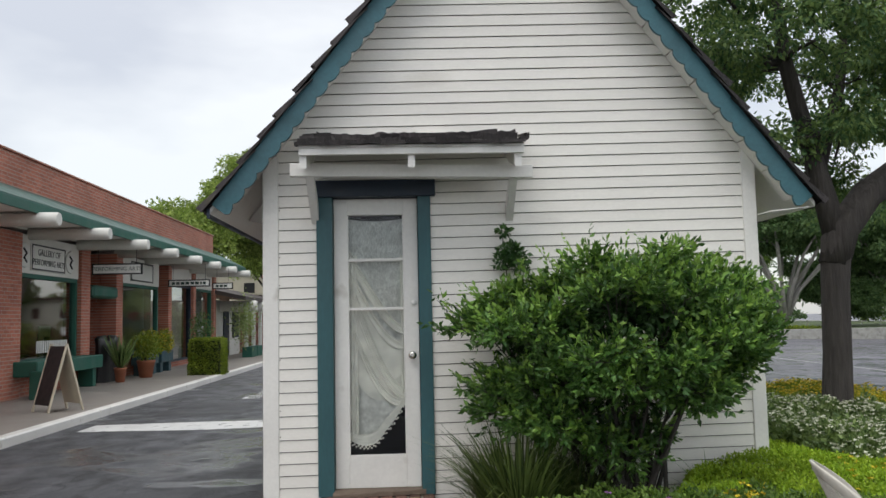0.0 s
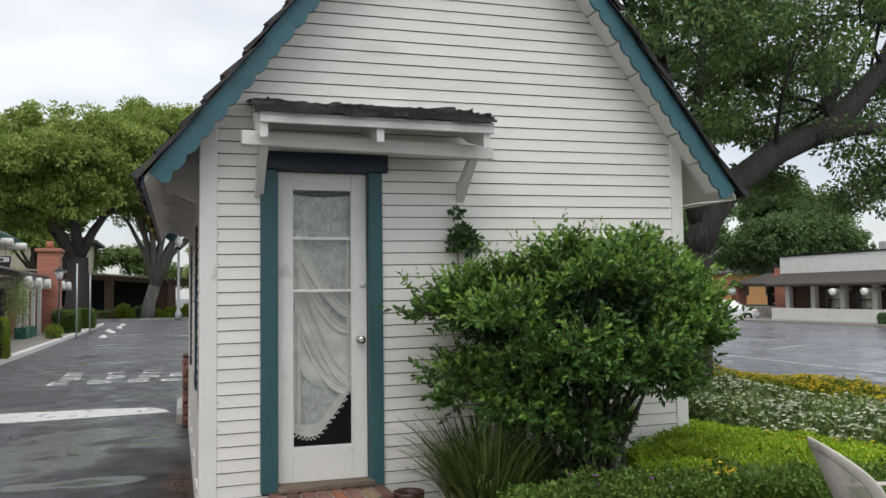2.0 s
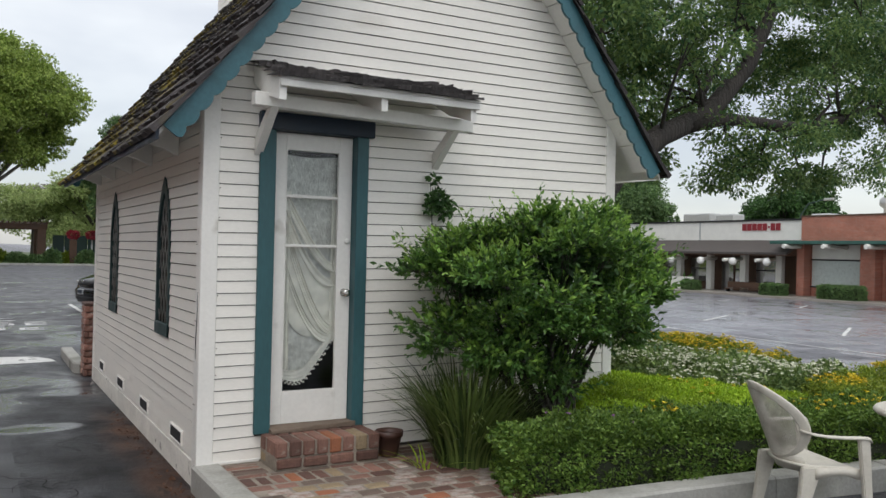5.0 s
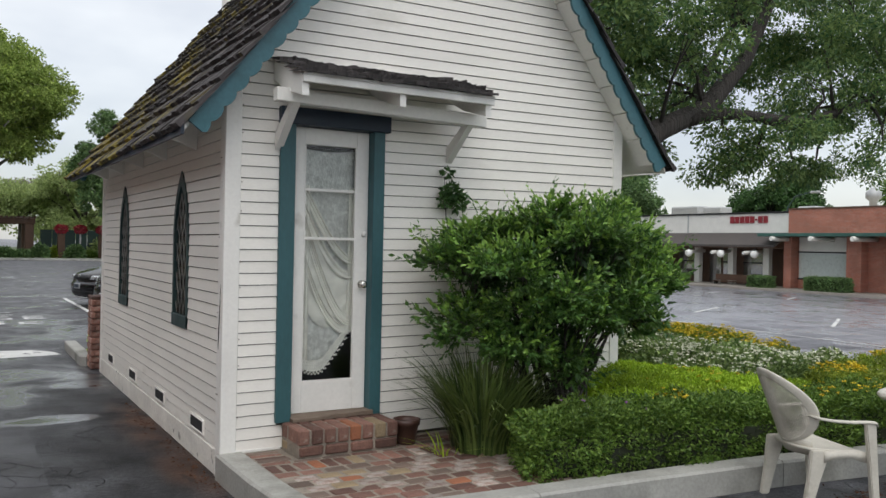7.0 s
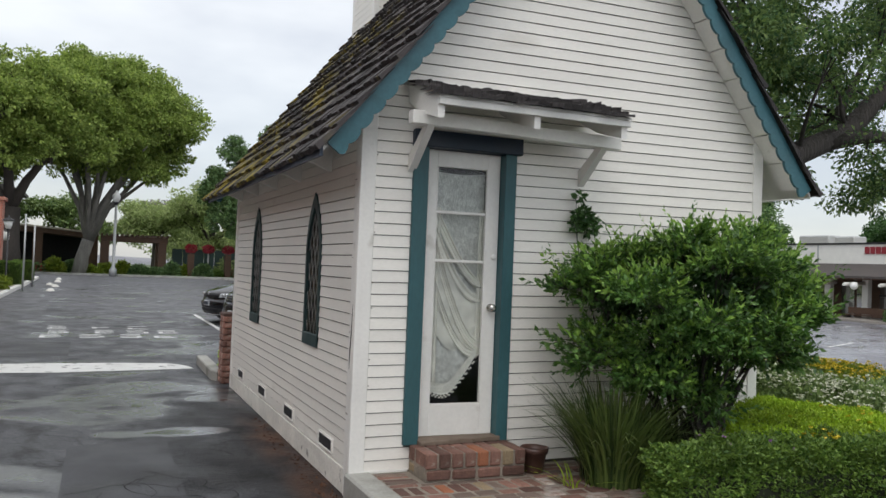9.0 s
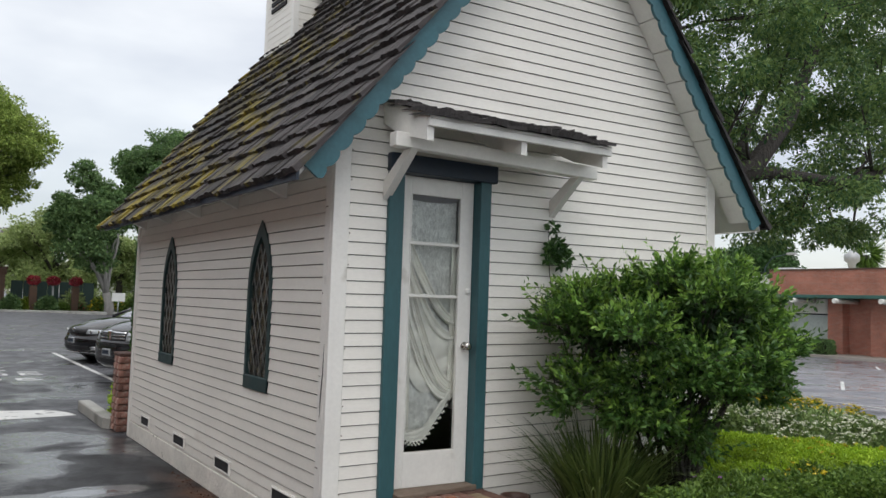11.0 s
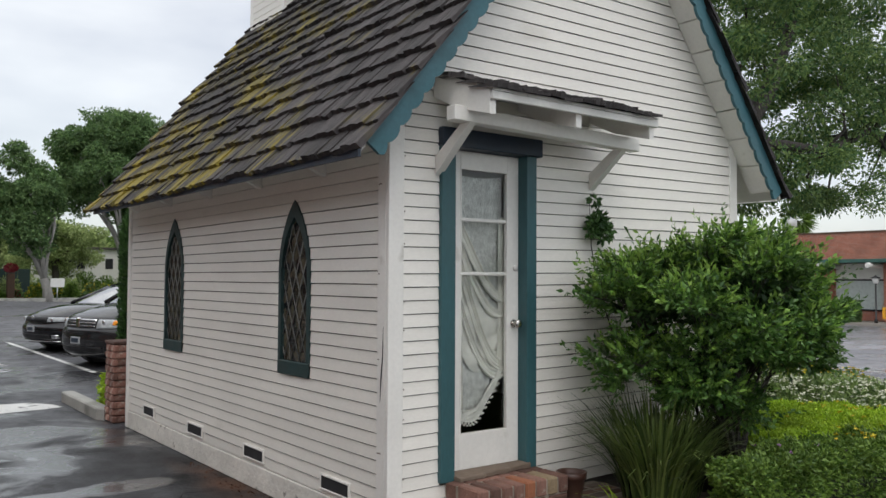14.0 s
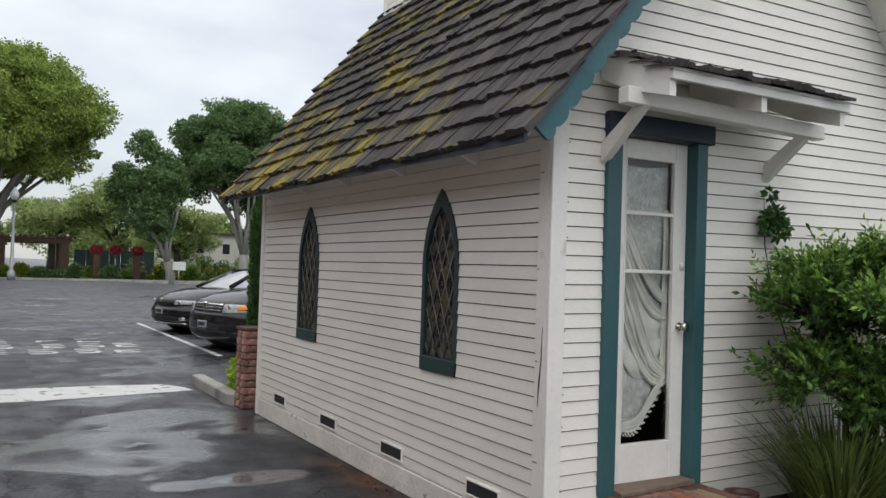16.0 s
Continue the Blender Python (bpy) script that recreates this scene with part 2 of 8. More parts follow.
def brick_mat(name, a=(0.40, 0.125, 0.075), c=(0.28, 0.085, 0.055), mortar=(0.40, 0.33, 0.28), axes="yz", scale=1.0):
    """Far brickwork: courses of bricks with mortar, for walls too distant to show single bricks."""
    m = bpy.data.materials.new(name)
    m.use_nodes = True
    n, l = m.node_tree.nodes, m.node_tree.links
    b = n["Principled BSDF"]
    b.inputs["Roughness"].default_value = 0.85
    tc, sep, com, br, no = (n.new("ShaderNode" + k) for k in ("TexCoord", "SeparateXYZ", "CombineXYZ", "TexBrick", "TexNoise"))
    l.new(tc.outputs["Object"], sep.inputs[0])
    for i, ax in enumerate(axes):
        l.new(sep.outputs["xyz".index(ax)], com.inputs[i])
    l.new(com.outputs[0], br.inputs["Vector"])
    br.inputs["Color1"].default_value, br.inputs["Color2"].default_value, br.inputs["Mortar"].default_value = (*a, 1), (*c, 1), (*mortar, 1)
    br.inputs["Scale"].default_value = 1.0
    br.inputs["Brick Width"].default_value, br.inputs["Row Height"].default_value, br.inputs["Mortar Size"].default_value = 0.21 * scale, 0.075 * scale, 0.006 * scale
    no.inputs["Scale"].default_value, no.inputs["Detail"].default_value = 0.9, 8
    l.new(tc.outputs["Object"], no.inputs["Vector"])
    mr, sc = n.new("ShaderNodeMapRange"), n.new("ShaderNodeVectorMath")
    mr.inputs["To Min"].default_value, mr.inputs["To Max"].default_value = 0.55, 1.45
    sc.operation = "SCALE"
    l.new(no.outputs[0], mr.inputs[0])
    l.new(br.outputs[0], sc.inputs[0])
    l.new(mr.outputs[0], sc.inputs["Scale"])
    l.new(sc.outputs[0], b.inputs["Base Color"])
    bp = n.new("ShaderNodeBump")
    bp.inputs["Strength"].default_value, bp.inputs["Distance"].default_value = 0.5, 0.01
    l.new(br.outputs["Fac"], bp.inputs["Height"])
    bp.invert = True
    l.new(bp.outputs[0], b.inputs["Normal"])
    return m


M_SIDING = mat("white_siding_paint", (0.80, 0.775, 0.715), 0.5, 0.05, 1.2, 35, 0.12, obj=0.035, tint=((0.56, 0.53, 0.46), 0.66, 0.9, 1.3), stretch=(1, 1, 3))
M_WHITE = mat("white_trim_paint", (0.80, 0.785, 0.74), 0.45, 0.05, 2.0, 40, 0.12, tint=((0.45, 0.42, 0.36), 0.64, 0.8, 5.0))
M_TEAL = mat("teal_trim_paint", (0.030, 0.098, 0.110), 0.5, 0.14, 3.0, 50, 0.15, stretch=(1, 1, 0.3), tint=((0.022, 0.085, 0.095), 0.5, 0.75, 4.0))
M_TEAL_BARGE = mat("teal_barge_paint", (0.040, 0.126, 0.152), 0.5, 0.14, 3.0, 50, 0.15, tint=((0.02, 0.08, 0.09), 0.55, 0.8, 4.0))
M_SHAKE = mat("weathered_cedar_shake", (0.052, 0.046, 0.045), 0.8, 0.35, 5.0, 48, 0.9, obj=0.5, isl=0.3, stretch=(2.6, 0.35, 0.35), dist=0.012)
M_TEAL_WIN = mat("dark_weathered_teal", (0.019, 0.046, 0.046), 0.55, 0.2, 4, 50, 0.2)
M_DECK = mat("roof_underlay", (0.05, 0.045, 0.04), 0.9, 0.1)
M_DARK = mat("dark_interior", (0.02, 0.02, 0.022), 0.9, 0.1)
M_FOUND = mat("whitewashed_foundation", (0.74, 0.72, 0.66), 0.75, 0.10, 3, 26, 0.8, tint=((0.30, 0.28, 0.25), 0.66, 0.72, 9.0), dist=0.014)
M_BRICK = mat("worn_red_brick", (0.175, 0.092, 0.070), 0.85, 0.25, 9, 70, 0.6, obj=0.5, tint=((0.24, 0.19, 0.155), 0.62, 0.74, 22.0), dist=0.006)
M_BRICK_OCH = mat("ochre_brick", (0.27, 0.205, 0.125), 0.85, 0.2, 9, 70, 0.7, dist=0.008)
M_BRICK_ORG = mat("orange_brick", (0.30, 0.115, 0.058), 0.85, 0.15, 9, 70, 0.7, dist=0.008)
M_BRICK_PALE = mat("limed_brick", (0.40, 0.35, 0.31), 0.85, 0.2, 9, 70, 0.6, obj=0.3, tint=((0.19, 0.105, 0.08), 0.42, 0.70, 16.0), dist=0.006)
M_MORTAR = mat("old_mortar", (0.25, 0.215, 0.175), 0.9, 0.25, 8, 60, 0.6, dist=0.006)
M_KERB = mat("concrete_kerb", (0.36, 0.355, 0.325), 0.7, 0.16, 2.5, 45, 0.5, tint=((0.19, 0.19, 0.165), 0.48, 0.72, 2.6), dist=0.006)
M_WALKWAY = mat("damp_concrete_walk", (0.28, 0.255, 0.225), 0.55, 0.12, 1.2, 30, 0.3)
M_PAINT_W = mat("worn_road_paint", (0.62, 0.62, 0.60), 0.5, 0.12, 3, 40, 0.4, tint=((0.07, 0.07, 0.072), 0.60, 0.66, 7.0))
M_ASPHALT = asphalt_mat()
M_SOIL = mat("dark_soil", (0.055, 0.042, 0.03), 0.95, 0.3, 5, 40, 1.0, dist=0.02)
M_BARK = mat("grey_bark", (0.055, 0.048, 0.043), 0.9, 0.35, 5, 26, 1.0, stretch=(1, 1, 0.16), dist=0.035)
M_BARK_L = mat("pale_smooth_bark", (0.33, 0.315, 0.29), 0.85, 0.2, 3, 18, 0.7, stretch=(1, 1, 0.3), dist=0.02)
M_BARK_D = mat("dark_bark", (0.07, 0.06, 0.052), 0.9, 0.25, 4, 22, 0.9, stretch=(1, 1, 0.25), dist=0.02)
M_LEAF_BUSH = leaf_mat("bush_leaves", (0.034, 0.092, 0.022), (0.140, 0.265, 0.055), 0.34, 0.24)
M_LEAF_BUSH_SHADE = leaf_mat("old_inner_bush_leaves", (0.014, 0.042, 0.010), (0.045, 0.105, 0.024), 0.5, 0.15)
M_LEAF_SPRIG = leaf_mat("dark_climber_leaves", (0.025, 0.070, 0.020), (0.085, 0.175, 0.045), 0.4, 0.2)
M_LEAF_BUSH_TIP = leaf_mat("young_bush_leaves", (0.15, 0.30, 0.045), (0.30, 0.46, 0.095), 0.36, 0.30)
M_LEAF_TREE = leaf_mat("tree_leaves", (0.058, 0.140, 0.060), (0.25, 0.355, 0.105), 0.5, 0.44)
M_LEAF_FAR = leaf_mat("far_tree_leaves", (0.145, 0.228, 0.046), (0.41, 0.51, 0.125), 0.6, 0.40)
M_LEAF_FICUS = leaf_mat("dark_glossy_tree_leaves", (0.070, 0.140, 0.052), (0.195, 0.305, 0.11), 0.5, 0.32)
# pale because distance haze is put into the leaf colour
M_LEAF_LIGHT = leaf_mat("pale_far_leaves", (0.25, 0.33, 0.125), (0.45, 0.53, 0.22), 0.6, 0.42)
M_LEAF_HEDGE = leaf_mat("clipped_hedge_leaves", (0.042, 0.102, 0.016), (0.215, 0.330, 0.062), 0.42, 0.28)
M_LEAF_LIME = leaf_mat("lime_groundcover_leaves", (0.22, 0.37, 0.022), (0.47, 0.63, 0.055), 0.5, 0.35)
M_LEAF_JASM = leaf_mat("white_flower_shrub_leaves", (0.085, 0.150, 0.045), (0.27, 0.36, 0.12), 0.42, 0.3)
M_LEAF_YEL = leaf_mat("yellow_green_leaves", (0.12, 0.195, 0.022), (0.31, 0.37, 0.04), 0.5, 0.3)
M_LEAF_GRASS = leaf_mat("strap_leaf_blades", (0.030, 0.062, 0.018), (0.20, 0.27, 0.075), 0.38, 0.25)
M_PETAL_W = mat("white_petals", (0.68, 0.69, 0.54), 0.6, 0.08)
M_PETAL_Y = mat("yellow_petals", (0.62, 0.47, 0.02), 0.6, 0.1, isl=0.2)
M_PETAL_P = mat("mauve_petals", (0.35, 0.16, 0.38), 0.6, 0.1)
M_PETAL_R = mat("red_petals", (0.38, 0.03, 0.05), 0.6, 0.15, isl=0.3)
M_DOOR_GLASS = glass_mat("door_glass", (0.93, 0.96, 0.95), 0.015)
M_DOOR_GLASS.node_tree.nodes["Fresnel"].inputs["IOR"].default_value = 1.6
M_METAL = mat("satin_nickel", (0.62, 0.60, 0.56), 0.25, 0.05, metal=1.0, bump=0)
M_LEAD = mat("lead_came", (0.20, 0.20, 0.19), 0.5, 0.1, metal=0.4)
M_LACE = mat("white_lace", (0.86, 0.84, 0.78), 0.9, 0.12, 14, 160, 0.6, dist=0.006)
M_RUST = mat("rusty_wood_sill", (0.16, 0.12, 0.09), 0.8, 0.25, 6, 50, 0.6, stretch=(0.3, 1, 1))
M_POT_D = mat("dark_brown_plastic_pot", (0.075, 0.036, 0.027), 0.4, 0.15)
M_TERRA = mat("terracotta", (0.36, 0.13, 0.07), 0.8, 0.12)
M_PLASTIC = mat("weathered_taupe_plastic", (0.56, 0.53, 0.46), 0.5, 0.08, 5, 60, 0.1, tint=((0.36, 0.33, 0.27), 0.56, 0.76, 6.0))
M_GREEN = mat("green_painted_wood", (0.018, 0.105, 0.075), 0.5, 0.15, 3, 40, 0.15)
M_ROOF_GREEN = mat("green_metal_roofing", (0.035, 0.105, 0.085), 0.5, 0.2, 2, 30, 0.1)
M_FARBRICK = brick_mat("far_brickwork", (0.46, 0.165, 0.105), (0.34, 0.115, 0.075))
M_FARBRICK_X = brick_mat("far_brickwork_cross", (0.46, 0.165, 0.105), (0.34, 0.115, 0.075), axes="xz")
M_STUCCO = mat("white_stucco", (0.72, 0.71, 0.66), 0.8, 0.06, 1.5, 40, 0.3)
M_BEIGE = mat("beige_stucco", (0.50, 0.45, 0.36), 0.8, 0.08, 1.5, 40, 0.3)
M_ORANGE = mat("orange_stucco", (0.50, 0.25, 0.10), 0.8, 0.08, 1.5, 40, 0.3)
M_BROWN = mat("brown_stained_timber", (0.105, 0.058, 0.036), 0.7, 0.2, 3, 40, 0.3)
M_ROOF_TILE = mat("dark_shingle_roofing", (0.075, 0.065, 0.06), 0.85, 0.2, 2, 25, 0.5)
M_BLACK = mat("black_paint", (0.012, 0.012, 0.013), 0.45, 0.1)
M_SIGN_W = mat("white_sign_board", (0.72, 0.72, 0.68), 0.5, 0.04)
M_SIGN_RED = mat("red_sign_letters", (0.24, 0.022, 0.03), 0.4, 0.1)
M_BOARD = mat("chalk_board", (0.02, 0.02, 0.022), 0.6, 0.25, 8, 50, 0.1)
M_CREAM = mat("cream_board", (0.62, 0.56, 0.43), 0.6, 0.08)
M_CAR_BLACK = mat("black_car_paint", (0.004, 0.004, 0.005), 0.10, 0.05, bump=0, spec=0.7)
M_CAR_GREY = mat("dark_grey_car_paint", (0.014, 0.0145, 0.016), 0.10, 0.05, bump=0, spec=0.6)
M_CAR_WHITE = mat("white_van_paint", (0.75, 0.76, 0.78), 0.2, 0.03, bump=0)
M_CARGLASS = mat("car_glass", (0.03, 0.035, 0.04), 0.05, 0.02, bump=0, spec=1.0)
M_CARGLASS.node_tree.nodes["Principled BSDF"].inputs["IOR"].default_value = 3.4
M_CHROME = mat("chrome", (0.75, 0.75, 0.76), 0.12, 0.02, metal=1.0, bump=0)
M_LAMPGLASS = mat("headlight_lens", (0.40, 0.42, 0.43), 0.06, 0.3, bump=0, spec=0.9)
M_AMBER = mat("amber_lens", (0.85, 0.30, 0.03), 0.15, 0.05, bump=0)
M_RUBBER = mat("tyre_rubber", (0.02, 0.02, 0.02), 0.8, 0.1)
M_PLATE = mat("number_plate", (0.34, 0.35, 0.36), 0.4, 0.05)
M_STEEL = mat("galvanised_steel", (0.42, 0.43, 0.43), 0.5, 0.1, metal=0.5)
M_MILK = mat("milk_glass_globe", (0.78, 0.78, 0.75), 0.35, 0.04, bump=0)
M_PAINT_OLD = mat("nearly_worn_off_paint", (0.66, 0.66, 0.65), 0.45, 0.15, 3, 40, 0.4, tint=((0.07, 0.07, 0.072), 0.59, 0.65, 6.0))
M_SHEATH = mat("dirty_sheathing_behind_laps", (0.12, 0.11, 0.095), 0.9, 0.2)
M_RUSSET = mat("russet_leaf_litter", (0.10, 0.045, 0.022), 0.9, 0.3, 8, 60, 0.6)


# ---- mesh helpers ----
def mesh_of(bm, name):
    me = bpy.data.meshes.new(name)
    bm.to_mesh(me)
    bm.free()
    return me


def link(name, me, material, parent=None, label=""):
    if material and not me.materials:
        me.materials.append(material)
    ob = new(name, me)
    if parent:
        ob.parent = parent
    if label:
        tagged(ob, label)
    return ob


def part(name, bm, material, parent, label=""):
    return link(name, mesh_of(bm, name), material, parent, label)


def empty(name, label="", category="", group="", kind="", at=(0, 0, 0), rz=0.0):
    ob = new(name)
    ob.matrix_world = pose(*at, 0, 0, rz)
    ob.empty_display_size = 0.1
    return tagged(ob, label, category, group, kind)


def box(bm, x0, x1, y0, y1, z0, z1, bev=0.0, m=None):
    vs = [bm.verts.new(v) for v in ((x0, y0, z0), (x1, y0, z0), (x1, y1, z0), (x0, y1, z0), (x0, y0, z1), (x1, y0, z1), (x1, y1, z1), (x0, y1, z1))]
    fs = [bm.faces.new([vs[i] for i in q]) for q in ((3, 2, 1, 0), (4, 5, 6, 7), (0, 1, 5, 4), (1, 2, 6, 5), (2, 3, 7, 6), (3, 0, 4, 7))]
    if bev:
        r = bmesh.ops.bevel(bm, geom=list({e for f in fs for e in f.edges}), offset=bev, segments=1, affect="EDGES", profile=0.5)
        vs = list({v for f in r["faces"] for v in f.verts} | {v for v in vs if v.is_valid})
    if m is not None:
        bmesh.ops.transform(bm, matrix=m, verts=vs)
    return bm


def boxed(*a, **k):
    return box(bmesh.new(), *a, **k)


def prism(bm, outline, d, axis="y", at=0.0):
    """A flat outline of (u, v) pushed out by d along an axis from at. u, v are (x, z) for y, (y, z) for x, (x, y) for z."""
    def p(u, v, w):
        return (u, w, v) if axis == "y" else (w, u, v) if axis == "x" else (u, v, w)
    a = [bm.verts.new(p(u, v, at)) for u, v in outline]
    b = [bm.verts.new(p(u, v, at + d)) for u, v in outline]
    bm.faces.new(a)
    bm.faces.new(b[::-1])
    for i in range(len(a)):
        j = (i + 1) % len(a)
        bm.faces.new((a[j], a[i], b[i], b[j]))
    bmesh.ops.recalc_face_normals(bm, faces=bm.faces[:])
    return bm


def tube(bm, pts, radii, sides=8, caps=True):
    """A tapered tube along a line of points."""
    rings = []
    pts = [Vector(p) for p in pts]
    side = None
    for i, p in enumerate(pts):
        d = (pts[min(i + 1, len(pts) - 1)] - pts[max(i - 1, 0)]).normalized()
        side = (side - d * side.dot(d)).normalized() if side is not None and (side - d * side.dot(d)).length > 1e-4 else d.orthogonal().normalized()
        up = d.cross(side)
        rings.append([bm.verts.new(p + radii[i] * (math.cos(a) * side + math.sin(a) * up)) for a in (2 * math.pi * k / sides for k in range(sides))])
    for a, b in zip(rings, rings[1:]):
        for k in range(sides):
            bm.faces.new((a[k], a[(k + 1) % sides], b[(k + 1) % sides], b[k])).smooth = True
    if caps:
        bm.faces.new(rings[0][::-1])
        bm.faces.new(rings[-1])
    return bm


def lathe(bm, profile, at=(0, 0, 0), sides=20):
    """A turned shape from (radius, height) pairs."""
    rings = [[bm.verts.new((at[0] + r * math.cos(2 * math.pi * k / sides), at[1] + r * math.sin(2 * math.pi * k / sides), at[2] + z)) for k in range(sides)] for r, z in profile]
    for a, b in zip(rings, rings[1:]):
        for k in range(sides):
            bm.faces.new((a[k], a[(k + 1) % sides], b[(k + 1) % sides], b[k])).smooth = True
    bm.faces.new(rings[0][::-1])
    bm.faces.new(rings[-1])
    return bm


def leaf_mesh(name, pts, outs, length, width, rng, droop=0.2, jitter=0.8, fold=0.25, size_var=0.35):
    """Many small folded pointed leaves, each from its point outwards."""
    n = len(pts)
    d = outs + rng.normal(0, jitter, (n, 3))
    d[:, 2] -= droop
    d /= np.linalg.norm(d, axis=1, keepdims=True) + 1e-9
    s = np.cross(d, rng.normal(0, 1, (n, 3)))
    s /= np.linalg.norm(s, axis=1, keepdims=True) + 1e-9
    u = np.cross(s, d)
    k = (1 + rng.uniform(-size_var, size_var, (n, 1)))
    ln, wd = length * k, width * k
    v = np.empty((n, 4, 3))
    v[:, 0] = pts
    v[:, 1] = pts + d * ln * 0.45 + s * wd * 0.5 + u * wd * fold
    v[:, 2] = pts + d * ln
    v[:, 3] = pts + d * ln * 0.45 - s * wd * 0.5 + u * wd * fold
    me = bpy.data.meshes.new(name)
    me.vertices.add(4 * n)
    me.vertices.foreach_set("co", v.ravel())
    base = 4 * np.arange(n)[:, None]
    loops = (base + np.array([[0, 1, 2, 0, 2, 3]])).ravel()
    me.loops.add(6 * n)
    me.loops.foreach_set("vertex_index", loops.astype(np.int32))
    me.polygons.add(2 * n)
    me.polygons.foreach_set("loop_start", (3 * np.arange(2 * n)).astype(np.int32))
    me.polygons.foreach_set("loop_total", np.full(2 * n, 3, np.int32))
    me.update(calc_edges=True)
    return me


def sphere_dirs(n, rng):
    d = rng.normal(0, 1, (n, 3))
    return d / np.linalg.norm(d, axis=1, keepdims=True)


def text_part(name, words, size, m, material, parent, extrude=0.002, align="CENTER"):
    """Lettering as a flat mesh, set by the pose m."""
    cu = bpy.data.curves.new(name, "FONT")
    cu.body, cu.size, cu.extrude, cu.align_x, cu.align_y = words, size, extrude, align, "CENTER"
    cu.resolution_u = 2
    tmp = bpy.data.objects.new(name, cu)
    scene.collection.objects.link(tmp)
    dg = bpy.context.evaluated_depsgraph_get()
    me = bpy.data.meshes.new_from_object(tmp.evaluated_get(dg))
    bpy.data.objects.remove(tmp)
    me.transform(m)
    return link(name, me, material, parent)


# ---- ground ----
def lot_z(x):
    """The lot is level round the house and falls away to the east."""
    return 0.0 if x < 6 else -0.0242 * (min(x, 75.0) - 6.0)


def ground_sheet():
    bm = bmesh.new()
    xs = [-900, -200, -60, -20, -8, 0, 3, 6, 20, 40, 75, 200, 900]
    ys = [-900, -200, -40, -10, 0, 10, 30, 60, 120, 300, 900]
    g = [[bm.verts.new((x, y, lot_z(x))) for x in xs] for y in ys]
    for a, b in zip(g, g[1:]):
        for i in range(len(xs) - 1):
            bm.faces.new((a[i], a[i + 1], b[i + 1], b[i]))
    return bm


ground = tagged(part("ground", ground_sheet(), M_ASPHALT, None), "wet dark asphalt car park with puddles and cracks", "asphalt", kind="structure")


def flat_mark(name, outline, label, z=0.004, material=None):
    bm = bmesh.new()
    bm.faces.new([bm.verts.new((x, y, z + lot_z(x))) for x, y in outline])
    bmesh.ops.recalc_face_normals(bm, faces=bm.faces[:])
    if bm.faces[:][0].normal.z < 0:
        bmesh.ops.reverse_faces(bm, faces=bm.faces[:])
    return tagged(part(name, bm, material or M_PAINT_W, None), label, "road marking", kind="structure")


rng = np.random.default_rng(5)
stripe = [(-3.9, 6.62), (-2.0, 6.52), (-0.45, 6.75), (-0.24, 6.80), (-0.31, 7.1), (-0.5, 7.4), (-1.2, 7.5), (-2.2, 7.52), (-3.9, 7.4)]
flat_mark("stop_line", stripe, "broad worn white painted stop line on asphalt")
# painted pavement letters, worn past reading, as plain bars
r = random.Random(14)
for y0, xs in ((11.35, (-2.45, -1.78, -1.05, -0.45)), (12.3, (-2.35, -1.5, -0.9, -0.3)), (13.3, (-2.4, -1.55, -0.85))):
    for bx in xs:
        bw = r.uniform(0.36, 0.46)
        for k in range(3):
            ya = y0 + 0.30 * k
            if r.random() < 0.85:
                flat_mark("pavement_lettering", [(bx, ya), (bx + bw * r.uniform(0.7, 1), ya + r.uniform(-0.03, 0.03)), (bx + bw, ya + 0.12), (bx, ya + 0.12)], "worn white painted pavement lettering bars", material=M_PAINT_OLD)
        s = bx + (0.0 if r.random() < 0.6 else bw - 0.09)
        flat_mark("pavement_lettering", [(s, y0 + 0.125), (s + 0.09, y0 + 0.125), (s + 0.09, y0 + 0.295), (s, y0 + 0.295)], "worn white painted pavement lettering bars", material=M_PAINT_OLD)


M_PATCH = mat("smooth_patched_asphalt", (0.036, 0.037, 0.043), 0.50, 0.30, 1.6, 80, 0.6, tint=((0.012, 0.012, 0.014), 0.42, 0.62, 2.0), dist=0.006)
flat_mark("asphalt_patch", [(-1.80, -0.6), (-1.02, -0.6), (-1.0, 2.18), (-1.77, 2.0)], "square patch of smoother grey asphalt", 0.003, M_PATCH)
flat_mark("asphalt_patch", [(-3.4, 8.4), (-1.9, 8.4), (-1.9, 10.6), (-3.4, 10.6)], "square patch of smoother grey asphalt", 0.003, M_PATCH)


M_CRACK = mat("open_asphalt_crack", (0.006, 0.006, 0.006), 0.95, 0.2)


def crack(x, y, heading, length, seed):
    """A wandering open crack in the asphalt with short side branches."""
    r = random.Random(seed)
    todo, bm = [(x, y, heading, length, 0.009)], bmesh.new()
    while todo:
        x, y, a, left, w = todo.pop()
        last = None
        while left > 0:
            step = r.uniform(0.03, 0.08)
            a += r.uniform(-0.75, 0.75)
            ww = w * r.uniform(0.5, 1.2)
            row = [bm.verts.new((x - math.sin(a) * k * ww / 2, y + math.cos(a) * k * ww / 2, 0.0045)) for k in (-1, 1)]
            if last:
                bm.faces.new((last[0], row[0], row[1], last[1]))
            last = row
            x, y, left = x + math.cos(a) * step, y + math.sin(a) * step, left - step
            if r.random() < 0.14 and w > 0.006:
                todo.append((x, y, a + r.choice((-1, 1)) * r.uniform(0.7, 1.3), left * 0.5, w * 0.6))
        w *= 0.8
    bmesh.ops.recalc_face_normals(bm, faces=bm.faces[:])
    tagged(part("asphalt_crack", bm, M_CRACK, None), "wandering open crack in dark wet asphalt", "crack", kind="structure")


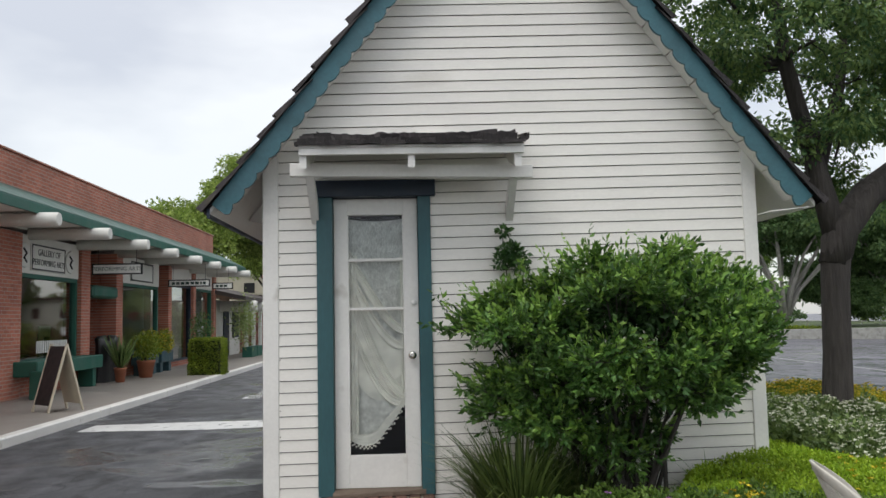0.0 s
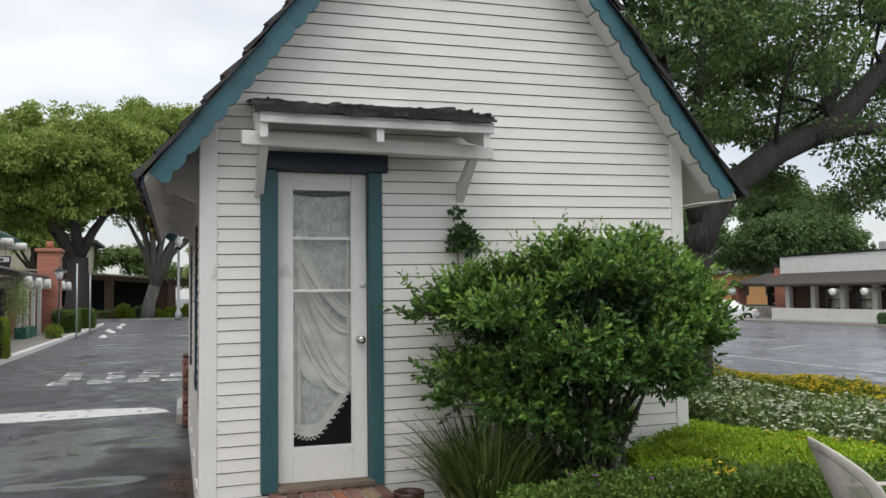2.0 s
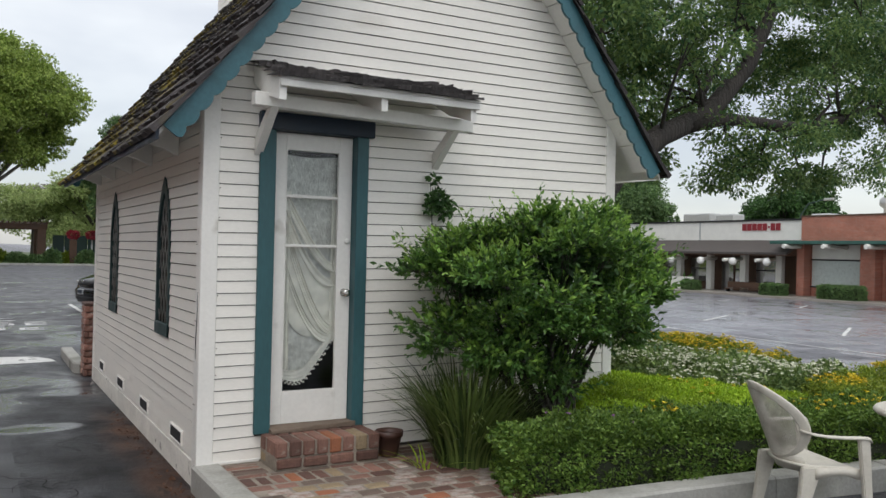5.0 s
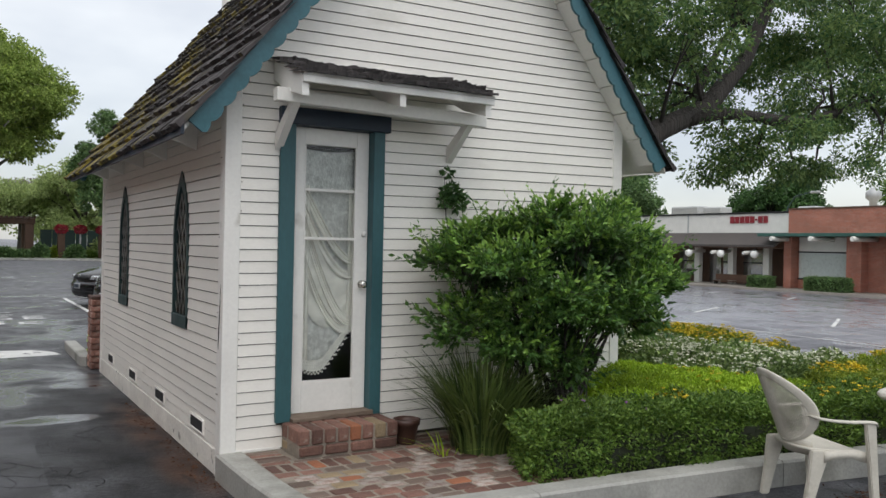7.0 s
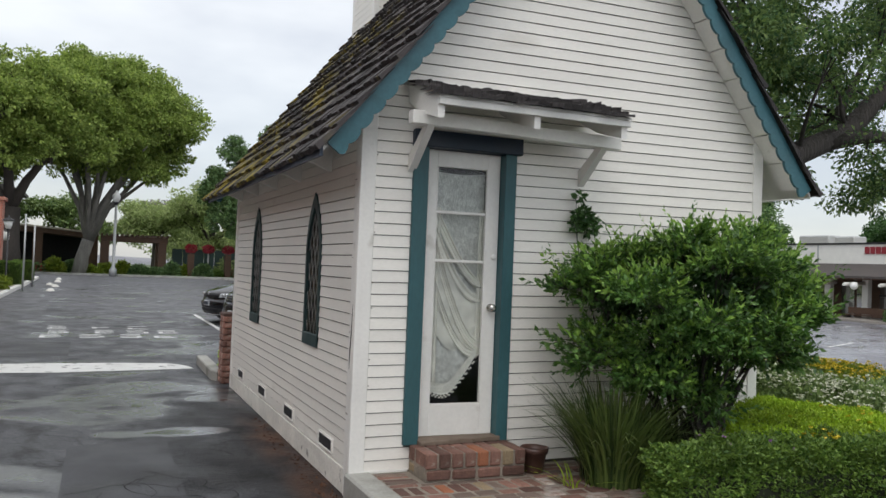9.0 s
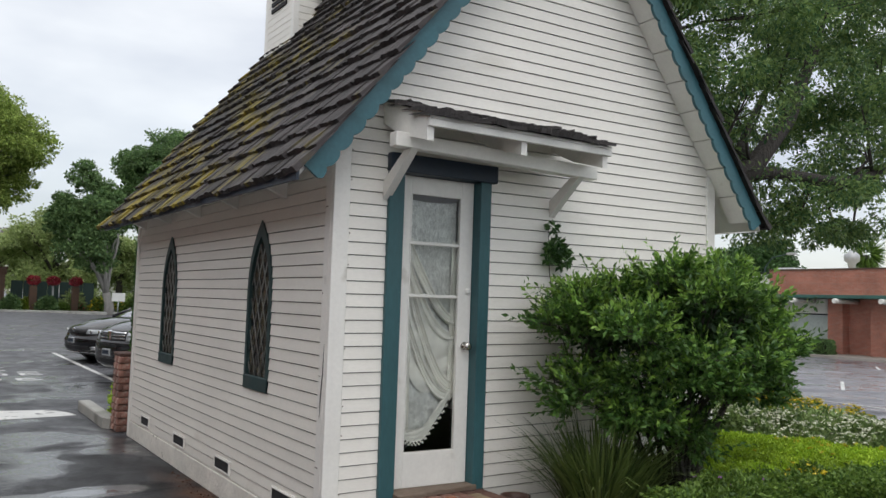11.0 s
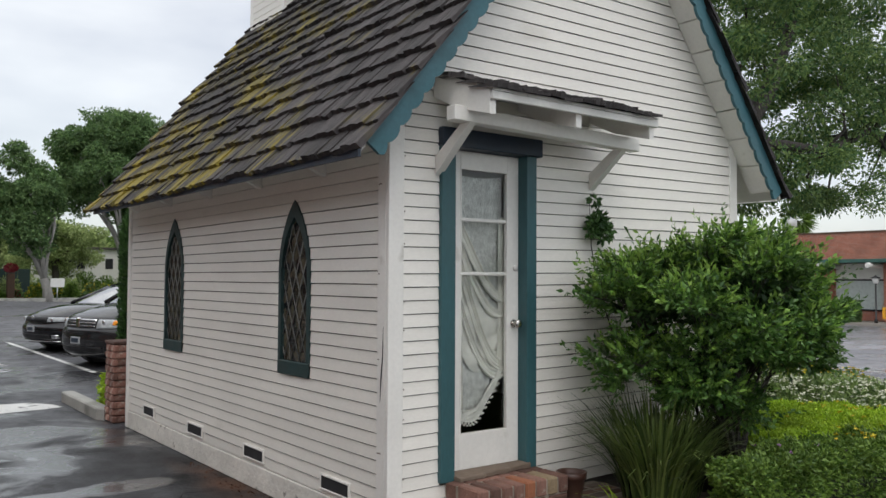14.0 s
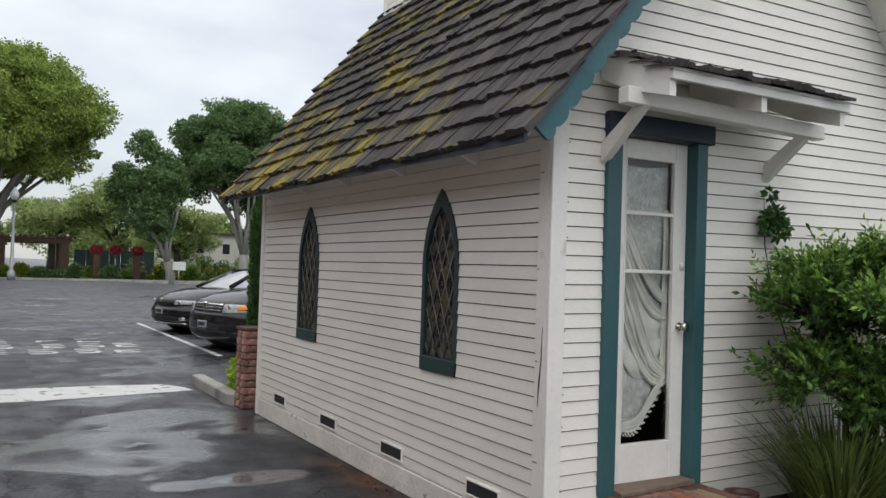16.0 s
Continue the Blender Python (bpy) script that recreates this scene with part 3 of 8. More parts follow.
for k, spec in enumerate(((-1.75, 0.55, 0.3, 1.4), (-1.2, 1.05, -1.2, 1.2), (-0.9, 0.2, 2.2, 1.1), (-1.6, -0.2, 0.8, 1.2), (-0.55, 1.4, 1.3, 1.0), (-2.6, 2.6, 0.2, 1.6), (-2.2, 5.2, 0.4, 1.6))):
    crack(*spec, 60 + k)


def stall_line(x0, y0, x1, y1, w=0.1):
    dx, dy = x1 - x0, y1 - y0
    k = w / 2 / math.hypot(dx, dy)
    flat_mark("parking_line", [(x0 - dy * k, y0 + dx * k), (x0 + dy * k, y0 - dx * k), (x1 + dy * k, y1 - dx * k), (x1 - dy * k, y1 + dx * k)], "thin white painted parking stall line on wet asphalt", 0.006)


stall_line(1.05, 10.4, 1.05, 18.2)
for sx, sy in ((18, 3.0), (18, 7.6), (18, 12.2), (18, 16.8), (18, 21.4), (33, 5.0), (33, 10.0), (33, 15.0), (33, 20.0), (33, 25.0), (33, 30.0)):
    stall_line(sx, sy, sx + 3.6, sy + 2.2)
stall_line(13.5, -8.0, 15.5, 40.0)

# ---- cottage ----
W, D, CX = 3.47, 5.02, 1.745
TIP_Z = 2.30
RX, RIDGE_Z = 1.755, 5.005
TIPS = {-1: RX + 0.35, 1: 3.82 - RX}
SLOPES = {s: (RIDGE_Z - TIP_Z) / TIPS[s] for s in (-1, 1)}
ANGS = {s: math.atan(SLOPES[s]) for s in (-1, 1)}
FRONT_Y, BACK_Y = -0.25, 5.16
LAP = 0.0805
DOOR = (0.352, 1.15, 2.50)


def rake_z(x, drop=0.0):
    """Height of the barge's outer line over x."""
    return RIDGE_Z - abs(x - RX) * SLOPES[-1 if x < RX else 1] - drop


cottage = empty("cottage", "small white clapboard cottage with steep mossy shake roof", "cottage")


def wall_core():
    bm = bmesh.new()
    t = 0.10
    d0, d1, dz = DOOR[0] + 0.03, DOOR[1] - 0.03, DOOR[2] - 0.06
    top = rake_z(0.0) - 0.14
    box(bm, 0.02, d0, 0.012, t, 0.0, top)
    box(bm, d1, W - 0.02, 0.012, t, 0.0, top)
    box(bm, d0, d1, 0.012, t, dz, top)
    box(bm, d0, d1, 0.012, t, 0.0, 0.33)
    prism(bm, [(0.02, top), (W - 0.02, top), (RX, RIDGE_Z - 0.16)], t - 0.012, "y", 0.012)
    return bm


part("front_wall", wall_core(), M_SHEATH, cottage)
LANCETS = ((1.185, 0.235), (3.62, 0.245))
L_Z0, L_Z1, L_SPRING = 0.905, 2.135, 1.62


def lancet_half(z, half):
    """Half the opening's width at a height."""
    if z <= L_SPRING:
        return half
    rise = L_Z1 - L_SPRING
    r = (half * half + rise * rise) / (2 * half)
    u = min(1.0, (z - L_SPRING) / rise) * rise
    return max(0.0, math.sqrt(max(0.0, r * r - u * u)) - (r - half))


def side_core():
    bm = bmesh.new()
    cuts = [0.1]
    for c, h in LANCETS:
        cuts += [c - h + 0.03, c + h - 0.03]
    cuts.append(D)
    for i in range(0, len(cuts), 2):
        box(bm, 0.012, 0.10, cuts[i], cuts[i + 1], 0.0, 2.62)
    for c, h in LANCETS:
        box(bm, 0.012, 0.10, c - h + 0.03, c + h - 0.03, 0.0, L_Z0 + 0.02)
        for s in (-1, 1):
            zs = [L_SPRING + (L_Z1 - L_SPRING) * k / 8 for k in range(9)]
            prism(bm, [(c + s * (h - 0.03), L_SPRING)] + [(c + s * max(0, lancet_half(z, h) - 0.03), z) for z in zs[1:]] + [(c + s * (h - 0.03), L_Z1)], 0.088, "x", 0.012)
        box(bm, 0.012, 0.10, c - h + 0.03, c + h - 0.03, L_Z1, 2.62)
    return bm


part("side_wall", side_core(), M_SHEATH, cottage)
part("side_wall", boxed(W - 0.10, W - 0.012, 0.1, D, 0.0, 2.62), M_SIDING, cottage)
bm = boxed(0.02, W - 0.02, D - 0.1, D, 0.0, 2.62)
prism(bm, [(0.02, 2.62), (W - 0.02, 2.62), (RX, RIDGE_Z - 0.16)], 0.1, "y", D - 0.1)
part("back_wall", bm, M_SIDING, cottage)
part("floor_deck", boxed(0.1, W - 0.1, 0.1, D - 0.1, 0.28, 0.33), M_DARK, cottage)
part("inner_lining", boxed(0.14, W - 0.14, D - 0.3, D - 0.28, 0.33, 3.0), M_DARK, cottage)
part("foundation", boxed(-0.020, 0.012, 0.02, D, 0.0, 0.178, 0.006), M_FOUND, cottage, "whitewashed concrete foundation strip")


def clapboard(a0, a1, b0, b1, z, face):
    """One lapped board from a0..a1 at its foot to b0..b1 at its head, proud at the foot."""
    bm = bmesh.new()
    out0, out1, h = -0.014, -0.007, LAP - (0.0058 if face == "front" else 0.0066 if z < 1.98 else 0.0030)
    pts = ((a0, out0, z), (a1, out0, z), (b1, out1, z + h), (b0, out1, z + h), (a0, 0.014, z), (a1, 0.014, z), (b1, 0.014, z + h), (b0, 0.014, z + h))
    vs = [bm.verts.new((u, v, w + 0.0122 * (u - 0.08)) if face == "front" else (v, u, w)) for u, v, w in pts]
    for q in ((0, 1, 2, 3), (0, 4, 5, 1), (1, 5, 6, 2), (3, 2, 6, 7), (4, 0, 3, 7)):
        # the top edge takes the dark sheathing colour and draws a line at each lap
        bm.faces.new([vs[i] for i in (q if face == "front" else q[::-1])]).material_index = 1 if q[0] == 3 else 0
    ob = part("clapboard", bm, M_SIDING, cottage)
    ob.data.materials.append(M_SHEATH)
    return ob


def front_boards():
    z = 0.168
    while z < RIDGE_Z - 0.2:
        h = z + LAP
        def lim(zz):
            return (RX - (RIDGE_Z - 0.10 - zz) / SLOPES[-1], RX + (RIDGE_Z - 0.10 - zz) / SLOPES[1])
        a, b = lim(z), lim(h)
        if b[1] - b[0] > 0.05:
            lo, hi = (max(a[0], 0.075), min(a[1], W - 0.075)), (max(b[0], 0.075), min(b[1], W - 0.075))
            if z < DOOR[2] - 0.02:
                da, db = (0.42, 1.12) if h < 0.36 else (DOOR[0] + 0.01, DOOR[1] - 0.01)
                clapboard(lo[0], da, hi[0], da, z, "front")
                clapboard(db, lo[1], db, hi[1], z, "front")
            else:
                clapboard(lo[0], lo[1], hi[0], hi[1], z, "front")
        z = h


def side_boards():
    z = 0.186
    while z < 2.56:
        edges0, edges1 = [0.09], [0.09]
        for c, half in LANCETS:
            if L_Z0 < z < L_Z1 - 0.02:
                for s in (-1, 1):
                    edges0.append(c + s * max(0.005, lancet_half(z, half) - 0.02))
                    edges1.append(c + s * max(0.004, lancet_half(z + LAP, half) - 0.02))
        edges0.append(D - 0.06)
        edges1.append(D - 0.06)
        for i in range(0, len(edges0), 2):
            clapboard(edges0[i], edges0[i + 1], edges1[i], edges1[i + 1], z, "side")
        z += LAP


# corner boards
for x0, x1, y0, y1, zt in ((-0.024, 0.085, -0.022, 0.012, 2.70), (-0.024, 0.012, 0.0125, 0.10, 2.60), (W - 0.075, W + 0.024, -0.022, 0.012, 2.715), (-0.022, 0.012, D - 0.07, D + 0.02, 2.58)):
    part("corner_board", boxed(x0, x1, y0, y1, 0.155 if y0 < 0 else 0.0, zt, 0.004), M_WHITE, cottage)
part("base_board", boxed(0.086, 0.40, -0.018, 0.012, 0.160, 0.182, 0.003), M_WHITE, cottage)


def vent(y0, y1, z0=0.222, z1=0.298):
    v = part("foundation_vent", boxed(-0.022, -0.010, y0, y1, z0, z1), M_DARK, cottage, "dark screened foundation vent in white frame")
    bm = bmesh.new()
    f = 0.014
    for a in ((y0 - f, y1 + f, z1, z1 + f), (y0 - f, y1 + f, z0 - f, z0), (y0 - f, y0, z0, z1), (y1, y1 + f, z0, z1)):
        box(bm, -0.026, -0.008, *a, 0.003)
    part("vent_frame", bm, M_WHITE, v)


for vy0, vy1 in ((0.42, 0.76), (1.65, 1.98), (2.86, 3.19), (4.12, 4.42)):
    vent(vy0, vy1)


def lancet(c, half, label):
    """A pointed window: teal frame, sill, leaded diamond glass."""
    w = empty("lancet_window", "", "")
    w.parent = cottage
    tagged(w, label)
    zs = [L_Z0 + 0.10] + [L_SPRING + (L_Z1 - L_SPRING) * k / 12 for k in range(13)]
    def curve(inset, zlow, ztop):
        left = []
        for z in [zlow] + [L_SPRING + (ztop - L_SPRING) * k / 12 for k in range(13)]:
            hw = lancet_half(L_SPRING + (z - L_SPRING) * (L_Z1 - L_SPRING) / (ztop - L_SPRING) if z > L_SPRING else z, half) * (half - inset) / half
            left.append((hw, z))
        return left
    out, inn = curve(0.0, L_Z0, L_Z1), curve(0.042, L_Z0 + 0.10, L_Z1 - 0.12)
    bm = bmesh.new()
    for s in (-1, 1):
        for i in range(len(out) - 1):
            q = [(c + s * out[i][0], out[i][1]), (c + s * out[i + 1][0], out[i + 1][1]), (c + s * inn[i + 1][0], inn[i + 1][1]), (c + s * inn[i][0], inn[i][1])]
            prism(bm, q, 0.04, "x", -0.022)
    bmesh.ops.remove_doubles(bm, verts=bm.verts, dist=0.0005)
    part("window_frame", bm, M_TEAL_WIN, w)
    part("window_sill", boxed(-0.027, 0.0, c - half, c + half, L_Z0, L_Z0 + 0.10, 0.006), M_TEAL_WIN, w)
    bm = bmesh.new()
    ring = [(c + y, z) for y, z in inn] + [(c - y, z) for y, z in inn[::-1]]
    bm.faces.new([bm.verts.new((0.004, y, z)) for y, z in ring])
    part("pane", bm, M_STAINED, w, "dull mottled leaded stained glass")
    # diamond lead cames
    bm = bmesh.new()
    def inside(y, z):
        if not (inn[0][1] < z < L_Z1 - 0.12):
            return False
        zz = L_SPRING + (z - L_SPRING) * (L_Z1 - L_SPRING) / (L_Z1 - 0.12 - L_SPRING) if z > L_SPRING else z
        return abs(y) < lancet_half(zz, half) * (half - 0.042) / half
    step, k = 0.235, 2.2
    for s in (-1, 1):
        for j in range(-6, 16):
            run = None
            for i in range(101):
                y = -half + 2 * half * i / 100
                z = L_Z0 + j * step + s * k * y
                if inside(y, z):
                    run = (run[0], (y, z)) if run else ((y, z), (y, z))
            if run and run[0] != run[1]:
                tube(bm, [(-0.002, c + run[0][0], run[0][1]), (-0.002, c + run[1][0], run[1][1])], [0.0045, 0.0045], 5)
    part("lead_lattice", bm, M_LEAD, w)
    box_back = boxed(0.06, 0.065, c - half, c + half, L_Z0, L_Z1)
    part("window_backing", box_back, M_DARK, w)


M_STAINED = mat("stained_leaded_glass", (0.085, 0.075, 0.05), 0.14, 0.5, 7, 30, 0.25, spec=0.6, tint=((0.012, 0.013, 0.016), 0.45, 0.58, 11.0), dist=0.01)
for (c, h), words in zip(LANCETS, ("pointed teal window with diamond leaded glass", "pointed teal window with amber leaded glass")):
    lancet(c, h, words)
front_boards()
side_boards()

# split in the corner board and rusty nail heads
part("board_split", tube(bmesh.new(), [(-0.0245, 0.030, 1.30), (-0.0245, 0.034, 1.12), (-0.0245, 0.050, 0.98), (-0.0245, 0.058, 0.86)], [0.001, 0.004, 0.005, 0.0015], 5), M_DARK, cottage)
r = random.Random(6)
for k in range(26):
    z = 0.3 + k * 0.088 + r.uniform(-0.02, 0.02)
    if k % 2:
        part("nail_head", boxed(-0.026, -0.0235, 0.05 + r.uniform(0, 0.03), 0.056 + r.uniform(0.03, 0.034), z, z + 0.006), M_RUST, cottage) if k % 3 == 0 else part("nail_head", boxed(0.09, 0.096, -0.0165, -0.013, z, z + 0.007), M_RUST, cottage)

# ---- roof ----
roof = part("roof", bmesh.new(), M_DECK, cottage, "steep weathered cedar shake roof with yellow moss")
bm = bmesh.new()
for s in (-1, 1):
    ex, ez = RX + s * TIPS[s], TIP_Z
    for y0, y1 in ((FRONT_Y + 0.03, BACK_Y),):
        o = [(RX, RIDGE_Z), (ex, ez), (ex, ez - 0.035), (RX, RIDGE_Z - 0.035 * 1.7)]
        prism(bm, o, y1 - y0, "y", y0)
part("roof_deck", bm, M_WHITE, roof, "white painted eave boards")


def shake_mesh(w, ln, th, seed):
    """A split shake: thin wedge with a ragged butt. x along the eave, y up the slope."""
    r = random.Random(seed)
    bm = bmesh.new()
    n = 4
    foot = [-w / 2 + w * i / n for i in range(n + 1)]
    lo = [bm.verts.new((x, r.uniform(-0.012, 0.012), 0)) for x in foot]
    hi = [bm.verts.new((v.co.x, v.co.y + r.uniform(-0.003, 0.003), th * r.uniform(0.8, 1.2))) for v in lo]
    bk = [bm.verts.new((x, ln, 0.002)) for x in foot]
    for i in range(n):
        bm.faces.new((lo[i], lo[i + 1], hi[i + 1], hi[i]))
        bm.faces.new((hi[i], hi[i + 1], bk[i + 1], bk[i]))
    bm.faces.new((lo[0], hi[0], bk[0]))
    bm.faces.new((hi[n], lo[n], bk[n]))
    return mesh_of(bm, "shake")


def roof_shakes():
    r = random.Random(11)
    SHAPES = [(w, shake_mesh(w - 0.006, 0.36, th, 7 * i)) for i, (w, th) in enumerate(((0.10, 0.030), (0.13, 0.040), (0.155, 0.032), (0.18, 0.042), (0.21, 0.034), (0.14, 0.028)))]
    for _, me in SHAPES:
        me.materials.append(M_SHAKE_MOSS)
    expo = 0.205
    far = bmesh.new()
    count = 0
    for s in (-1, 1):
        ANG = ANGS[s]
        run = TIPS[s] / math.cos(ANG)
        for c in range(int(run / expo) + 1):
            up = -0.035 + c * expo
            if up > run - 0.04:
                continue
            y = FRONT_Y - 0.045
            while y < BACK_Y + 0.02:
                w, me = SHAPES[r.randrange(len(SHAPES))]
                if r.random() < 0.12:
                    y += 0.004
                lift, slip, yaw = r.uniform(0, 0.008), r.uniform(-0.02, 0.014), r.uniform(-2.2, 2.2)
                u = up + slip
                px, pz = RX + s * (TIPS[s] - u * math.cos(ANG)), TIP_Z + u * math.sin(ANG)
                if s < 0:
                    basis = Matrix(((0, math.cos(ANG), -math.sin(ANG)), (-1, 0, 0), (0, math.sin(ANG), math.cos(ANG)))).to_4x4()
                else:
                    basis = Matrix(((0, -math.cos(ANG), math.sin(ANG)), (1, 0, 0), (0, math.sin(ANG), math.cos(ANG)))).to_4x4()
                m = Matrix.Translation((px, y + w / 2, pz)) @ basis @ pose(0, 0, 0.006 + lift, -3.2 + r.uniform(-1, 0.6), 0, yaw)
                if s < 0 and (y < 2.1 and c < 16) and count < 300:
                    ob = new("shake", me)
                    ob.parent = roof
                    ob.matrix_basis = m
                    count += 1
                else:
                    part_bm = far
                    k = len(part_bm.verts)
                    part_bm.from_mesh(me)
                    part_bm.verts.ensure_lookup_table()
                    bmesh.ops.transform(part_bm, matrix=m, verts=part_bm.verts[k:])
                y += w
    ob = part("shake_field", far, M_SHAKE_MOSS, roof, "weathered cedar shakes with moss")
    tagged(ob, kind="stuff")
    ridge = bmesh.new()
    y = FRONT_Y - 0.03
    while y < BACK_Y:
        for s in (-1, 1):
            box(ridge, -0.16 if s < 0 else 0.0, 0.0 if s < 0 else 0.16, 0, 0.30, 0.0, 0.022, 0, Matrix.Translation((RX, y, RIDGE_Z + 0.045)) @ pose(0, 0, 0, 2.5, s * math.degrees(ANGS[s]) * 0.92, 0))
        y += 0.2
    part("ridge_cap", ridge, M_SHAKE, roof)


def moss_shake():
    """Cedar shakes, greyed, with yellow-green moss growing in streaks towards the back eave."""
    m = mat("mossy_cedar_shake", (0.054, 0.047, 0.047), 0.8, 0.45, 5.0, 42, 0.9, obj=0.5, isl=0.0, stretch=(2.6, 0.3, 1.0), dist=0.012)
    n, l = m.node_tree.nodes, m.node_tree.links
    b = n["Principled BSDF"]
    src = b.inputs["Base Color"].links[0].from_socket
    g, sep = n.new("ShaderNodeNewGeometry"), n.new("ShaderNodeSeparateXYZ")
    l.new(g.outputs["Position"], sep.inputs[0])

    def field(scale, stretch, detail):
        mp, no = n.new("ShaderNodeMapping"), n.new("ShaderNodeTexNoise")
        mp.inputs["Scale"].default_value = stretch
        no.inputs["Scale"].default_value, no.inputs["Detail"].default_value = scale, detail
        l.new(g.outputs["Position"], mp.inputs[0])
        l.new(mp.outputs[0], no.inputs["Vector"])
        return no.outputs[0]

    def mapped(src_, a, b_, c, d):
        r = n.new("ShaderNodeMapRange")
        for key, v in (("From Min", a), ("From Max", b_), ("To Min", c), ("To Max", d)):
            r.inputs[key].default_value = v
        l.new(src_, r.inputs[0])
        return r.outputs[0]

    def plus(a, b_):
        s = n.new("ShaderNodeMath")
        l.new(a, s.inputs[0])
        l.new(b_, s.inputs[1])
        return s.outputs[0]

    patch = mapped(field(2.3, (1.0, 1.3, 1.0), 5), 0.3, 0.7, -0.40, 0.36)
    streak = mapped(field(1.6, (1.2, 26.0, 1.2), 5), 0.3, 0.7, -0.26, 0.26)
    along = mapped(sep.outputs[1], 0.5, 2.8, -0.32, 0.04)
    low = mapped(sep.outputs[2], 2.3, 5.0, 0.09, -0.11)
    total = plus(plus(patch, streak), plus(along, low))
    fac = mapped(total, -0.06, 0.34, 0.0, 0.88)
    mcol = n.new("ShaderNodeValToRGB")
    mcol.color_ramp.elements[0].color, mcol.color_ramp.elements[1].color = (0.070, 0.070, 0.036, 1), (0.30, 0.235, 0.020, 1)
    l.new(fac, mcol.inputs[0])
    mx = n.new("ShaderNodeMix")
    mx.data_type = "RGBA"
    l.new(fac, mx.inputs[0])
    l.new(src, mx.inputs[6])
    l.new(mcol.outputs[0], mx.inputs[7])
    l.new(mx.outputs[2], b.inputs["Base Color"])
    return m


M_SHAKE_MOSS = moss_shake()


def barge(side, y):
    """A scalloped teal bargeboard along one rake."""
    ANG = ANGS[side]
    run = TIPS[side] / math.cos(ANG)
    wide, n = 0.126, 26
    inner = []
    for i in range(n * 6 + 1):
        t = i / (n * 6)
        u = t * run
        sc = abs(math.sin(math.pi * t * n)) ** 0.6
        d = wide * 0.84 + 0.024 * sc
        inner.append((max(u, (d * math.cos(ANG) - 0.030) / math.sin(ANG)), d))
    def to_xz(u, d):
        x = TIPS[side] - u * math.cos(ANG) - d * math.sin(ANG)
        z = TIP_Z + u * math.sin(ANG) - d * math.cos(ANG)
        return (RX + side * x, z)
    bm = bmesh.new()
    for i in range(len(inner) - 1):
        a, b, c2, d2 = to_xz(inner[i][0], 0), to_xz(inner[i + 1][0], 0), to_xz(*inner[i + 1]), to_xz(*inner[i])
        if (c2[0] - RX) * side < 0:
            break
        vs = [bm.verts.new((p[0], yy, p[1])) for yy in (y, y + 0.025) for p in (a, b, c2, d2)]
        for q in ((0, 1, 2, 3), (7, 6, 5, 4), (3, 2, 6, 7), (0, 4, 5, 1)):
            bm.faces.new([vs[k] for k in q])
        if i == 0:
            bm.faces.new([vs[k] for k in (0, 3, 7, 4)])
    bmesh.ops.remove_doubles(bm, verts=bm.verts, dist=0.0004)
    bmesh.ops.recalc_face_normals(bm, faces=bm.faces[:])
    part("bargeboard", bm, M_TEAL_BARGE, roof, "teal painted bargeboard with scalloped lower edge")


for s in (-1, 1):
    barge(s, FRONT_Y)
    barge(s, BACK_Y - 0.025)
# eave fascia and rafter tails
M_EAVE = mat("dark_blue_eave_edge", (0.045, 0.06, 0.085), 0.5, 0.15)
part("eave_fascia", boxed((RX - TIPS[-1]) - 0.012, (RX - TIPS[-1]) + 0.008, FRONT_Y + 0.028, BACK_Y - 0.028, TIP_Z - 0.05, TIP_Z + 0.012), M_EAVE, roof, "dark slate-blue painted eave edge")


def rafter_tail(y):
    """A sawn tail that shows as a small bracket between wall and eave."""
    o = [(-0.012, TIP_Z - 0.040), (-0.012, rake_z(-0.012) - 0.06), (-0.26, rake_z(-0.26) - 0.06), (-0.26, TIP_Z + 0.045), (-0.13, TIP_Z + 0.012)]
    part("rafter_tail", prism(bmesh.new(), o, 0.05, "y", y), M_WHITE, roof)


for k in range(5):
    rafter_tail(0.755 + k * 0.985)
part("frieze_board", boxed(-0.020, 0.012, 0.1, D - 0.07, 2.54, 2.62), M_WHITE, cottage)
# soffit boards under the gable overhang, butted end to end up the rake
for s in (-1, 1):
    ang, u = ANGS[s], 0.10
    while u < TIPS[s] / math.cos(ang) - 0.3:
        m = Matrix.Translation((RX + s * (TIPS[s] - u * math.cos(ang)), 0, TIP_Z + u * math.sin(ang))) @ pose(0, 0, 0, 0, s * math.degrees(ang), 0)
        part("soffit_board", boxed(-0.262 if s > 0 else 0.0, 0.0 if s > 0 else 0.262, FRONT_Y + 0.028, -0.012, -0.078, -0.066, 0.003, m), M_WHITE, roof)
        u += 0.27
for s in (1,):
    bm = bmesh.new()
    a, b = RX + s * (TIPS[s] - 0.04), CX + s * (W / 2 + 0.015)
    o = [(a, TIP_Z - 0.040), (b, TIP_Z - 0.068), (b, TIP_Z - 0.061), (a, TIP_Z - 0.033)]
    prism(bm, o, -FRONT_Y - 0.03, "y", FRONT_Y + 0.028)
    part("eave_return", bm, M_WHITE, roof)
roof_shakes()

